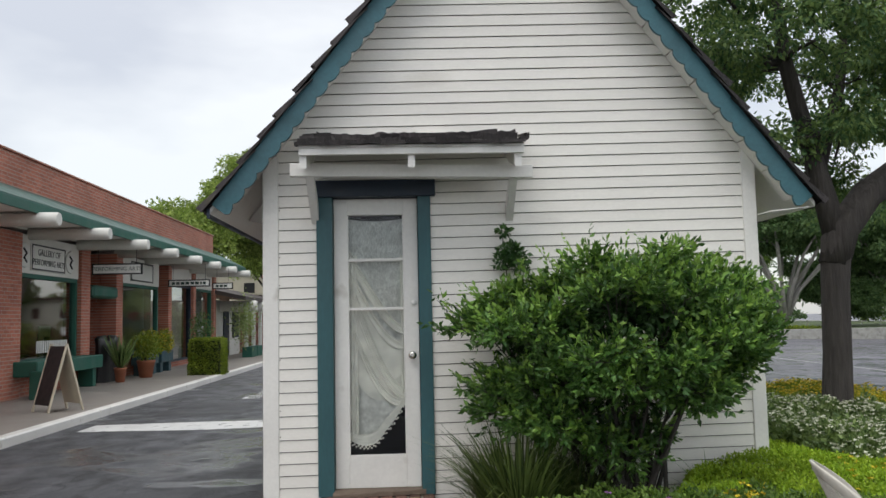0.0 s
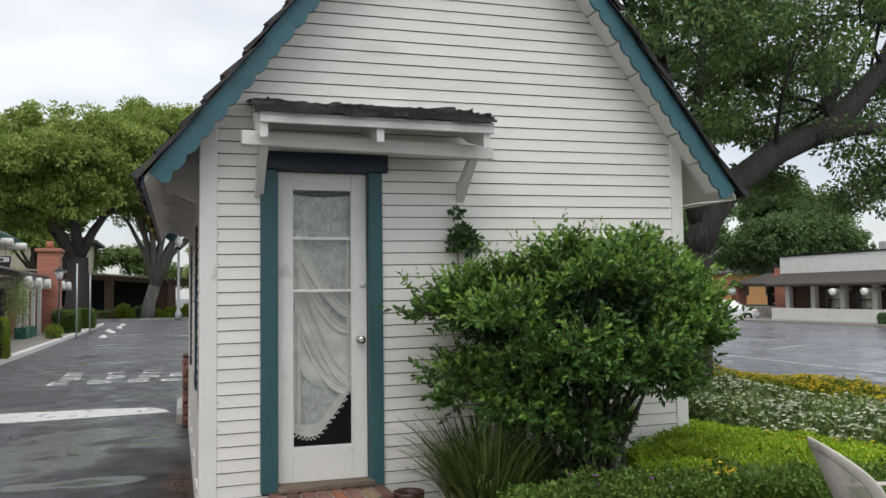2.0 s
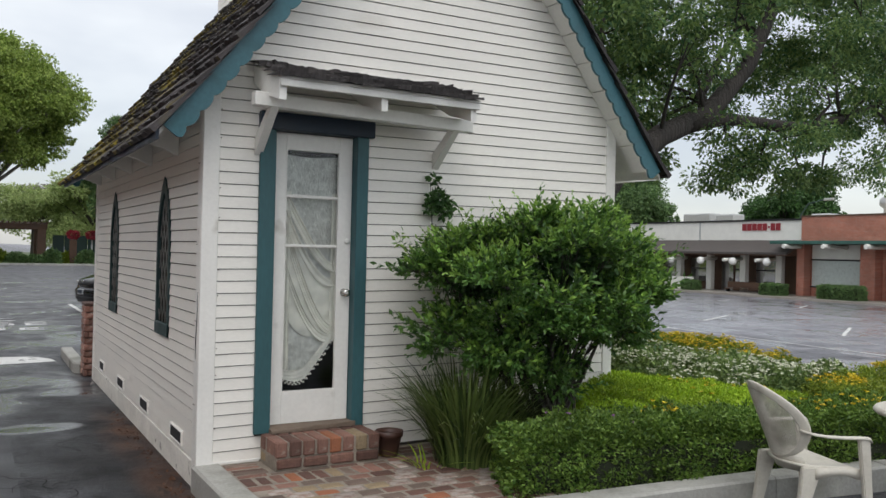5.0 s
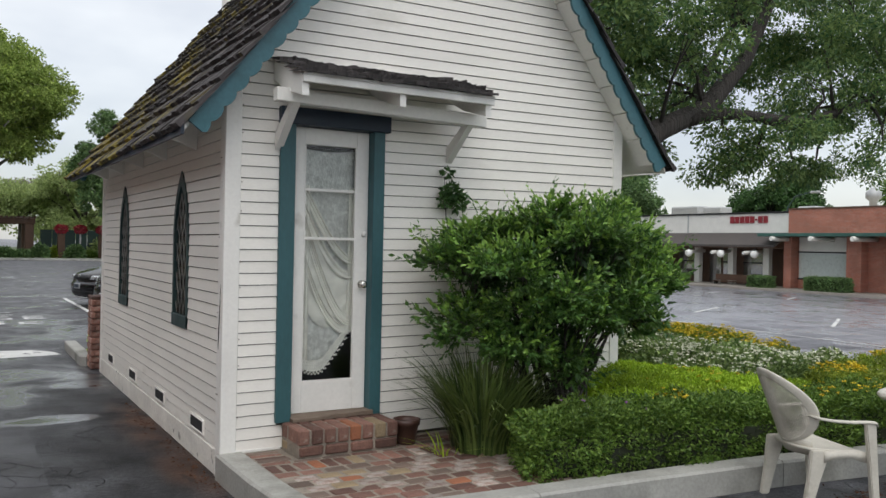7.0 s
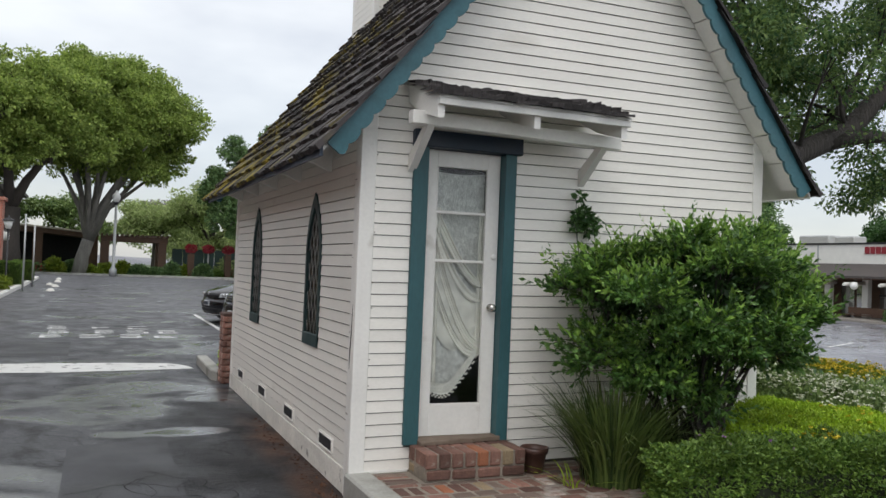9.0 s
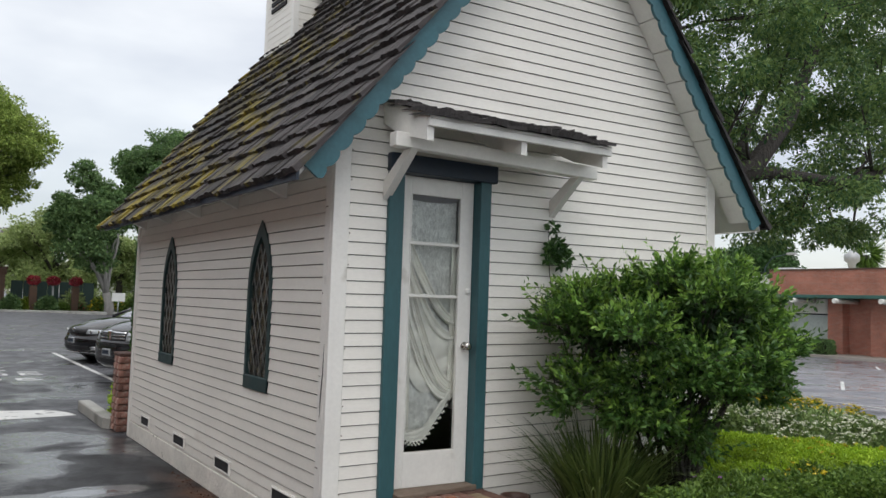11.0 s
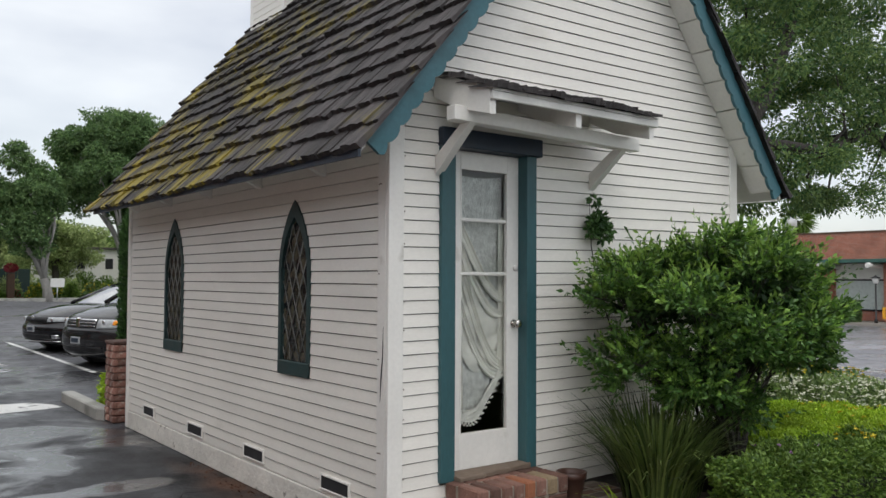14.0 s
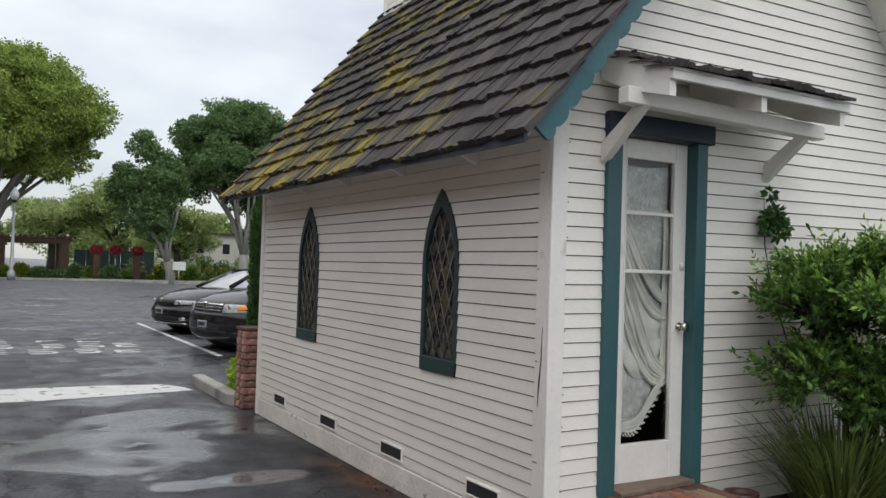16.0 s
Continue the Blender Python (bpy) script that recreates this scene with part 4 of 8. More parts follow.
# ---- belfry on the ridge ----
belfry = empty("belfry", "", "", at=(0, 0, 0))
belfry.parent = cottage
tagged(belfry, "small white clapboard belfry with louvred side")
bx0, bx1, by0, by1 = 1.37, 2.12, 4.22, 5.12
part("belfry_core", boxed(bx0 + 0.02, bx1 - 0.02, by0 + 0.02, by1 - 0.02, 4.2, 6.4), M_WHITE, belfry)
for cxx, cyy in ((bx0, by0), (bx0, by1 - 0.07), (bx1 - 0.07, by0), (bx1 - 0.07, by1 - 0.07)):
    part("corner_post", boxed(cxx, cxx + 0.07, cyy, cyy + 0.07, 4.3, 6.4, 0.004), M_WHITE, belfry)
z = 4.4
while z < 6.3:
    part("belfry_board", boxed(bx0 + 0.07, bx1 - 0.07, by0 + 0.004, by0 + 0.02, z, z + LAP - 0.006), M_SIDING, belfry)
    part("belfry_board", boxed(bx0 + 0.004, bx0 + 0.02, by0 + 0.07, by1 - 0.07, z, z + LAP - 0.006), M_SIDING, belfry)
    z += LAP
for k in range(10):
    part("louvre", boxed(bx0 - 0.012, bx0 + 0.004, by0 + 0.22, by1 - 0.22, 5.02 + k * 0.08, 5.07 + k * 0.08), M_DARK, belfry, "dark belfry louvre")
bm = bmesh.new()
base = [bm.verts.new(v) for v in ((bx0 - 0.15, by0 - 0.15, 6.4), (bx1 + 0.15, by0 - 0.15, 6.4), (bx1 + 0.15, by1 + 0.15, 6.4), (bx0 - 0.15, by1 + 0.15, 6.4))]
apex = bm.verts.new(((bx0 + bx1) / 2, (by0 + by1) / 2, 7.6))
for i in range(4):
    bm.faces.new((base[i], base[(i + 1) % 4], apex))
bm.faces.new(base[::-1])
part("belfry_roof", bm, M_SHAKE, belfry)

# ---- door ----
door = empty("door_1", "closed white glazed door with three panes and teal surround", "door", kind="structure")
DL, DR, DB, DT = 0.465, 1.057, 0.385, 2.402
GL, GR, GB, GT = 0.560, 0.958, 0.608, 2.285
MU = (1.966, 1.620)
leaf = empty("door_leaf")
leaf.parent = door
for nm, a in (("stile", (DL, GL, 0.04, 0.08, DB, DT)), ("stile", (GR, DR, 0.04, 0.08, DB, DT)), ("bottom_rail", (GL, GR, 0.04, 0.08, DB, GB)), ("top_rail", (GL, GR, 0.04, 0.08, GT, DT))):
    part(nm, boxed(*a, 0.003), M_WHITE, leaf)
for z in MU:
    part("glazing_bar", boxed(GL, GR, 0.046, 0.076, z - 0.011, z + 0.011, 0.004), M_WHITE, leaf)
for z0, z1 in ((GB, MU[1]), (MU[1], MU[0]), (MU[0], GT)):
    bm = bmesh.new()
    bm.faces.new([bm.verts.new(v) for v in ((GL, 0.064, z0), (GR, 0.064, z0), (GR, 0.064, z1), (GL, 0.064, z1))])
    ob = part("pane", bm, M_DOOR_GLASS, leaf, "clear door glass")
    ob.visible_shadow = False
for x0, x1 in ((GL - 0.001, GL + 0.008), (GR - 0.008, GR + 0.001)):
    part("glazing_bead", boxed(x0, x1, 0.038, 0.061, GB, GT), M_WHITE, leaf)
bm = lathe(bmesh.new(), [(0.004, 0.0), (0.026, 0.002), (0.028, 0.007), (0.012, 0.012), (0.011, 0.035), (0.024, 0.042), (0.029, 0.052), (0.026, 0.064), (0.012, 0.070)], sides=18)
bm.transform(pose(1.008, 0.04, 1.293, 90, 0, 0))
part("door_knob", bm, M_METAL, leaf, "round satin metal door knob")
bm = lathe(bmesh.new(), [(0.02, 0.0), (0.021, 0.008), (0.006, 0.012)], sides=14)
bm.transform(pose(1.026, 0.04, 1.66, 90, 0, 0))
part("deadbolt", bm, M_WHITE, leaf)
part("door_jamb", boxed(DOOR[0], DL - 0.003, -0.040, 0.08, 0.345, 2.405, 0.004), M_TEAL, door, "teal painted door trim")
part("door_jamb", boxed(DR + 0.003, DOOR[1], -0.040, 0.08, 0.345, 2.405, 0.004), M_TEAL, door, "teal painted door trim")
M_NAVY = mat("dark_navy_paint", (0.014, 0.026, 0.045), 0.5, 0.15)
part("door_head", boxed(0.345, 1.187, -0.062, 0.08, 2.4055, 2.522, 0.005), M_NAVY, door, "dark navy head board")
part("door_lining", boxed(DL - 0.002, DR + 0.002, 0.081, 0.10, 2.4025, 2.45), M_DARK, door)
bm = bmesh.new()
r = random.Random(17)
prev = None
for k in range(15):
    x = 0.455 + 0.63 * k / 14
    yf, zt = -0.105 + 0.05 * k / 14 + r.uniform(-0.010, 0.010), 0.372 + 0.012 * k / 14 + r.uniform(-0.003, 0.004)
    cur = [bm.verts.new(v) for v in ((x, yf, 0.352), (x, yf, zt - 0.004), (x, yf + 0.012, zt), (x, 0.06, 0.386), (x, 0.06, 0.352))]
    if prev:
        for i in range(5):
            bm.faces.new((prev[i], cur[i], cur[(i + 1) % 5], prev[(i + 1) % 5]))
    else:
        bm.faces.new(cur[::-1])
    prev = cur
bm.faces.new(prev)
bmesh.ops.recalc_face_normals(bm, faces=bm.faces[:])
part("door_sill", bm, M_RUST, door, "weathered bare timber door sill")


def curtain():
    """A lace curtain: a sheer flat net above, gathered swag falling to a fringed scallop."""
    c = empty("lace_curtain", "white lace curtain with draped swag and ball fringe", "curtain")
    nx, nz = 40, 90
    def sheet(xa, xb, ztop, zlow, y, waves, depth, swag):
        bm = bmesh.new()
        g = []
        for j in range(nz + 1):
            row = []
            for i in range(nx + 1):
                s, t = i / nx, j / nz
                lo = zlow(s)
                zz = ztop(s) + (lo - ztop(s)) * t
                x = xa + (xb - xa) * s
                w = depth * math.sin(swag(s, t) * waves) * (0.3 + 0.7 * t)
                row.append(bm.verts.new((x, y + w, zz)))
            g.append(row)
        for a, b in zip(g, g[1:]):
            for i in range(nx):
                bm.faces.new((a[i], a[i + 1], b[i + 1], b[i])).smooth = True
        return bm
    x0, x1 = GL - 0.02, GR + 0.02
    sm = lambda s: s * s * (3 - 2 * s)
    low = lambda s: 0.715 - 0.05 * math.sin(math.pi * min(1, s / 0.62)) + 0.30 * max(0.0, (s - 0.42) / 0.58) ** 1.7
    part("net_panel", sheet(x0, x1, lambda s: 2.268 - 0.018 * math.sin(math.pi * s), lambda s: low(s) + 0.03, 0.125, 1.0, 0.004, lambda s, t: s * 40), M_NET, c, "patterned sheer lace net")

    def drape(za, zb, sag, wide, depth, folds, y, sa=0.0, sb=1.0):
        """One gathered fall from high on one side, sagging to the other: folds run along it."""
        bm = bmesh.new()
        g = []
        for j in range(41):
            v = j / 40
            row = []
            for i in range(41):
                s = i / 40
                zc = za + (zb - za) * sm(s) * 0.6 + (zb - za) * s * 0.4 - sag * math.sin(math.pi * s ** 0.75)
                spread = wide * (0.35 + 0.65 * math.sin(math.pi * min(1, 0.25 + 0.7 * s)))
                w = depth * abs(math.sin(math.pi * folds * v)) * (0.6 + 0.4 * math.sin(3 * s + v * 5))
                row.append(bm.verts.new((x0 + (x1 - x0) * (sa + (sb - sa) * s), y - w, zc - spread * (v - 0.5) * 2)))
            g.append(row)
        for a, b in zip(g, g[1:]):
            for i in range(40):
                bm.faces.new((a[i], a[i + 1], b[i + 1], b[i])).smooth = True
        return bm

    for za, zb, sag, wide, folds in ((2.05, 1.46, 0.10, 0.06, 3), (1.98, 1.36, 0.17, 0.05, 2), (1.90, 1.02, 0.20, 0.075, 4), (1.66, 0.98, 0.24, 0.05, 3)):
        part("swag", drape(za, zb, sag, wide, 0.022, folds, 0.105), M_LACE, c, "gathered cream lace swag")
    part("sheer_fall", sheet(x0, x1, lambda s: 1.92 - 0.5 * sm(s) - 0.12 * math.sin(math.pi * s), lambda s: 1.30 - 0.22 * s - 0.22 * math.sin(math.pi * s ** 0.8), 0.112, 1.0, 0.010, lambda s, t: 16 * (t + 0.5 * s)), M_LACE, c, "plain cream voile")
    part("gathered_side", sheet(x0, x0 + 0.085, lambda s: 2.0, lambda s: 0.74 - 0.02 * s, 0.098, 1.0, 0.011, lambda s, t: s * 20 + 3 * t), M_LACE, c)
    part("gathered_side", sheet(x1 - 0.05, x1, lambda s: 2.0, lambda s: 1.02, 0.098, 1.0, 0.008, lambda s, t: s * 14 + 2 * t), M_LACE, c)
    bm = bmesh.new()
    g = []
    for i in range(61):
        s = i / 60
        row = []
        for j in range(9):
            v = j / 8
            row.append(bm.verts.new((x0 + (x1 - x0) * s, 0.100 - 0.016 * abs(math.sin(v * 9.4 + s * 4)), low(s) + 0.075 * (1 - v) * (0.7 + 0.5 * math.sin(math.pi * s)))))
        g.append(row)
    for a, b in zip(g, g[1:]):
        for j in range(8):
            bm.faces.new((a[j], a[j + 1], b[j + 1], b[j])).smooth = True
    part("hem_ruffle", bm, M_LACE, c)
    bm = bmesh.new()
    for k in range(34):
        s = k / 33
        bmesh.ops.create_icosphere(bm, subdivisions=1, radius=0.008, matrix=Matrix.Translation((x0 + (x1 - x0) * s, 0.088, low(s) - 0.008 - 0.012 * (k % 2))))
    part("ball_fringe", bm, M_LACE, c)
    return c


def net_mat():
    m = mat("lace_net", (0.80, 0.80, 0.77), 0.9, 0.2, 20, 120, 0.3)
    n, l = m.node_tree.nodes, m.node_tree.links
    v, mr = n.new("ShaderNodeTexNoise"), n.new("ShaderNodeMapRange")
    v.inputs["Scale"].default_value, v.inputs["Detail"].default_value = 55, 2
    mr.inputs["From Min"].default_value, mr.inputs["From Max"].default_value = 0.42, 0.56
    mr.inputs["To Min"].default_value, mr.inputs["To Max"].default_value = 0.62, 0.98
    l.new(v.outputs[0], mr.inputs[0])
    l.new(mr.outputs[0], n["Principled BSDF"].inputs["Alpha"])
    return m


M_NET = net_mat()
curtain()

# ---- canopy over the door ----
canopy = empty("door_canopy", "white timber door canopy with dark curled shakes", "canopy")
bm = boxed(0.212, 1.838, -0.345, -0.262, 2.505, 2.592, 0.004)
for v in bm.verts:
    v.co.z -= 0.018 * (v.co.x - 0.2)
part("beam", bm, M_WHITE, canopy)
for x in (0.302, 0.998, 1.690):
    part("rafter", prism(bmesh.new(), [(-0.545, 2.518), (-0.545, 2.606), (-0.015, 2.795), (-0.015, 2.70), (-0.25, 2.595)], 0.046, "x", x), M_WHITE, canopy)
part("fascia", boxed(0.300, 1.752, -0.572, -0.546, 2.600, 2.645, 0.003), M_WHITE, canopy)
part("sheathing", prism(bmesh.new(), [(-0.575, 2.646), (-0.575, 2.662), (-0.012, 2.852), (-0.012, 2.826)], 1.452, "x", 0.300), M_WHITE, canopy)
for x in (0.300, 1.732):
    part("rake_board", prism(bmesh.new(), [(-0.5445, 2.607), (-0.5445, 2.655), (-0.014, 2.825), (-0.014, 2.77)], 0.02, "x", x), M_WHITE, canopy)
for x in (0.318, 1.684):
    part("brace", prism(bmesh.new(), [(-0.345, 2.500), (-0.255, 2.500), (-0.014, 2.338), (-0.014, 2.222)], 0.052, "x", x), M_WHITE, canopy)
rr = random.Random(4)
for row in range(4):
    x = 0.278
    while x < 1.75:
        w = rr.choice((0.10, 0.13, 0.16))
        me = shake_mesh(min(w, 1.775 - x), 0.24, rr.choice((0.020, 0.028, 0.036)), rr.randrange(999))
        ob = link("canopy_shake", me, M_SHAKE, canopy)
        t = row / 4
        ob.matrix_basis = Matrix.Translation((x + w / 2, -0.612 + 0.56 * t + rr.uniform(-0.012, 0.012), 2.652 + 0.184 * t + rr.uniform(0, 0.010))) @ pose(0, 0, 0, 18.3 - 4 + rr.uniform(-6, 4), rr.uniform(-4, 4), rr.uniform(-5, 5))
        x += w * 0.98

# ---- patio, step and kerb ----
PZ = 0.165
KERB = [(-0.045, 0.0), (-0.045, -0.70), (-0.02, -1.18), (0.10, -1.45), (0.36, -1.60), (0.75, -1.655), (1.35, -1.70), (2.2, -1.76), (3.3, -1.86), (4.3, -2.02), (5.4, -2.3), (6.4, -2.7)]


def offset_line(line, d):
    out = []
    for i, p in enumerate(line):
        a, b = line[max(i - 1, 0)], line[min(i + 1, len(line) - 1)]
        t = Vector((b[0] - a[0], b[1] - a[1])).normalized()
        out.append((p[0] - t.y * d, p[1] + t.x * d))
    return out


def strip(line, d, z0, z1, bev=0.015):
    """A kerb of width d along a line."""
    bm = bmesh.new()
    inner = offset_line(line, d)
    mid = offset_line(line, bev)
    rows = [[bm.verts.new((*p, z)) for p in ln] for ln, z in ((line, z0), (line, z1 - bev), (mid, z1), (inner, z1), (inner, z0))]
    for a, b in zip(rows, rows[1:]):
        for i in range(len(line) - 1):
            bm.faces.new((a[i], a[i + 1], b[i + 1], b[i]))
    for e in (0, -1):
        bm.faces.new([r[e] for r in rows])
    bmesh.ops.recalc_face_normals(bm, faces=bm.faces[:])
    return bm


kerb = tagged(empty("kerb"), "pale concrete kerb round brick patio and bed", "kerb", kind="structure")
for i0, i1 in ((0, 1), (1, 6), (6, 8), (8, 9), (9, 11)):
    seg = KERB[i0:i1 + 1]
    if i0:
        seg = [(seg[0][0] * 0.994 + seg[1][0] * 0.006, seg[0][1] * 0.994 + seg[1][1] * 0.006)] + seg[1:]
    part("kerb_length", strip(seg, 0.17, 0.0, PZ + 0.008), M_KERB, kerb)

bed = tagged(part("planting_bed", bmesh.new(), M_SOIL, None), "dark soil of the planted bed", "soil", kind="structure")
bm = bmesh.new()
inner = offset_line(KERB, 0.16)
bm.faces.new([bm.verts.new((x, y, PZ - 0.035)) for x, y in inner[2:]] + [bm.verts.new((6.4, 4.6, PZ - 0.035)), bm.verts.new((3.3, 4.6, PZ - 0.035)), bm.verts.new((3.3, 0.05, PZ - 0.035)), bm.verts.new((0.1, 0.05, PZ - 0.035))])
bmesh.ops.recalc_face_normals(bm, faces=bm.faces[:])
bed.data = mesh_of(bm, "planting_bed")
bed.data.materials.append(M_SOIL)

patio = tagged(part("patio", boxed(0.1, 1.75, -1.52, 0.05, PZ - 0.06, PZ - 0.005), M_MORTAR, None), "worn red brick patio with limed patches", "patio", kind="structure")


def brick_mesh(lx, ly, lz, seed, bev=0.010):
    r = random.Random(seed)
    bm = boxed(-lx / 2, lx / 2, -ly / 2, ly / 2, -lz, 0, bev)
    for v in bm.verts:
        v.co += Vector((r.uniform(-1, 1), r.uniform(-1, 1), r.uniform(-1, 0.5))) * 0.0025
    return mesh_of(bm, "brick")


BRICKS = {}


def brick(parent, x, y, z, lx, ly, lz, rz=0.0, material=None, r=random):
    key = (round(lx, 3), round(ly, 3), round(lz, 3), material.name, r.randrange(3))
    if key not in BRICKS:
        BRICKS[key] = brick_mesh(lx, ly, lz, hash(key[:3]) % 1000 + key[4])
        BRICKS[key].materials.append(material)
    ob = new("brick", BRICKS[key])
    ob.parent = parent
    ob.matrix_basis = Matrix.Translation((x, y, z)) @ pose(0, 0, 0, r.uniform(-0.8, 0.8), r.uniform(-0.8, 0.8), rz + r.uniform(-1.2, 1.2))
    return ob


def lay_patio():
    """Thin stretchers beside the step, a soldier course, then running rows."""
    r = random.Random(21)

    def row(x0, x1, y, lx, ly, pale=0.0):
        x = x0
        while x < x1:
            w = lx * r.uniform(0.94, 1.05)
            lime = r.random() < pale
            brick(patio, x + w / 2, y - ly / 2, PZ + r.uniform(-0.004, 0.005), lx - 0.015, ly - 0.014, 0.05, 0, M_BRICK_PALE if lime else r.choice((M_BRICK, M_BRICK, M_BRICK_DULL, M_BRICK_DULL, M_BRICK_OCH if r.random() < 0.4 else M_BRICK, M_BRICK_ORG if r.random() < 0.3 else M_BRICK)), r)
            x += w

    for k in range(4):
        row(0.135, 0.36, -0.05 - 0.068 * k, 0.24, 0.068)
    row(0.135, 1.30, -0.335, 0.21, 0.066)
    row(1.16, 1.62, -0.05, 0.20, 0.095)
    row(1.16, 1.62, -0.145, 0.20, 0.095)
    row(1.16, 1.62, -0.24, 0.20, 0.095)
    row(0.135, 1.62, -0.402, 0.094, 0.185, 0.05)
    y, k = -0.59, 0
    while y > -1.46:
        row(0.135 + 0.07 * (k % 2), 1.62 + 0.05 * k, y, 0.165, 0.115, 0.24 if y > -1.25 else 0.12)
        y -= 0.115
        k += 1


M_BRICK_DULL = mat("grey_brown_brick", (0.15, 0.108, 0.086), 0.85, 0.2, 9, 70, 0.6, obj=0.3, dist=0.006)
lay_patio()
step = empty("brick_step", "low brick doorstep with a rowlock course of mixed bricks", "step")
part("mortar_core", boxed(0.41, 1.14, -0.325, -0.016, PZ - 0.02, 0.340), M_MORTAR, step)


def lay_step():
    r = random.Random(8)
    for k in range(8):
        m = {4: M_BRICK_ORG, 6: M_BRICK_OCH}.get(k, M_BRICK)
        brick(step, 0.445 + k * 0.094, -0.235, 0.352, 0.078, 0.21, 0.105, 0, m, r)
    for k in range(4):
        brick(step, 0.50 + k * 0.186, -0.250, 0.238, 0.168, 0.18, 0.066, 0, M_BRICK, r)
    for k in range(8):
        brick(step, 0.445 + k * 0.094, -0.068, 0.350, 0.084, 0.10, 0.10, 0, M_BRICK, r)
    brick(step, 0.435, -0.075, 0.238, 0.06, 0.10, 0.06, 0, M_BRICK_OCH, r)


lay_step()

pot = empty("flower_pot", "empty dark brown plastic flower pot on patio", "pot", at=(1.255, -0.255, PZ))
part("pot_body", lathe(bmesh.new(), [(0.062, 0.0), (0.066, 0.01), (0.088, 0.135), (0.098, 0.137), (0.101, 0.175), (0.092, 0.177), (0.086, 0.14), (0.06, 0.03)], sides=26), M_POT_D, pot)
part("potting_soil", lathe(bmesh.new(), [(0.08, 0.105), (0.082, 0.12)], sides=20), M_SOIL, pot)

# ---- brick pier, planter and cypress behind the cottage ----
pier = empty("brick_pier", "square pier of old red bricks", "pier")
part("pier_core", boxed(-0.065, 0.26, 5.30, 5.62, 0.0, 0.83), M_MORTAR, pier)


M_BRICK_PIER = mat("old_pink_brick", (0.25, 0.125, 0.095), 0.85, 0.25, 9, 70, 0.6, obj=0.45, tint=((0.34, 0.28, 0.24), 0.55, 0.70, 12.0), dist=0.006)


def lay_pier():
    r = random.Random(3)
    z, c = 0.075, 0
    while z < 0.86:
        for k in range(2):
            o = 0.05 * (c % 2)
            brick(pier, -0.075 + 0.012, 5.33 + 0.165 * k + o * 0.6, z, 0.05, 0.155, 0.070, 0, M_BRICK_PIER, r)
            brick(pier, 0.0 + 0.165 * k - o * 0.5 + 0.02, 5.295, z, 0.155, 0.05, 0.070, 0, M_BRICK_PIER, r)
        z += 0.077
        c += 1


lay_pier()
part("pier_cap", boxed(-0.085, 0.28, 5.27, 5.64, 0.845, 0.885, 0.01), M_BRICK, pier)
planter = tagged(part("planter_kerb", strip([(-0.15, 7.3), (-0.16, 5.66), (-0.10, 5.55)], 0.14, 0.0, 0.13), M_KERB, None), "low concrete planter kerb beside the pier", "kerb", kind="structure")


# ---- plants ----
def leafy(name, pts, outs, length, width, material, parent, rng, **k):
    me = leaf_mesh(name, np.asarray(pts, float), np.asarray(outs, float), length, width, rng, **k)
    return link(name, me, material, parent)


def sprays(starts, dirs, n, length, rng, bend=0.25):
    """Points along slim shoots with the outward way at each."""
    t = np.linspace(0.12, 1, n)[None, :, None]
    d = dirs[:, None, :]
    up = np.array([0, 0, 1.0])[None, None, :]
    p = starts[:, None, :] + d * t * length[:, None, None] + up * bend * length[:, None, None] * t * t
    o = np.repeat(d, n, axis=1) * 0.6 + rng.normal(0, 0.5, p.shape)
    return p.reshape(-1, 3), o.reshape(-1, 3)


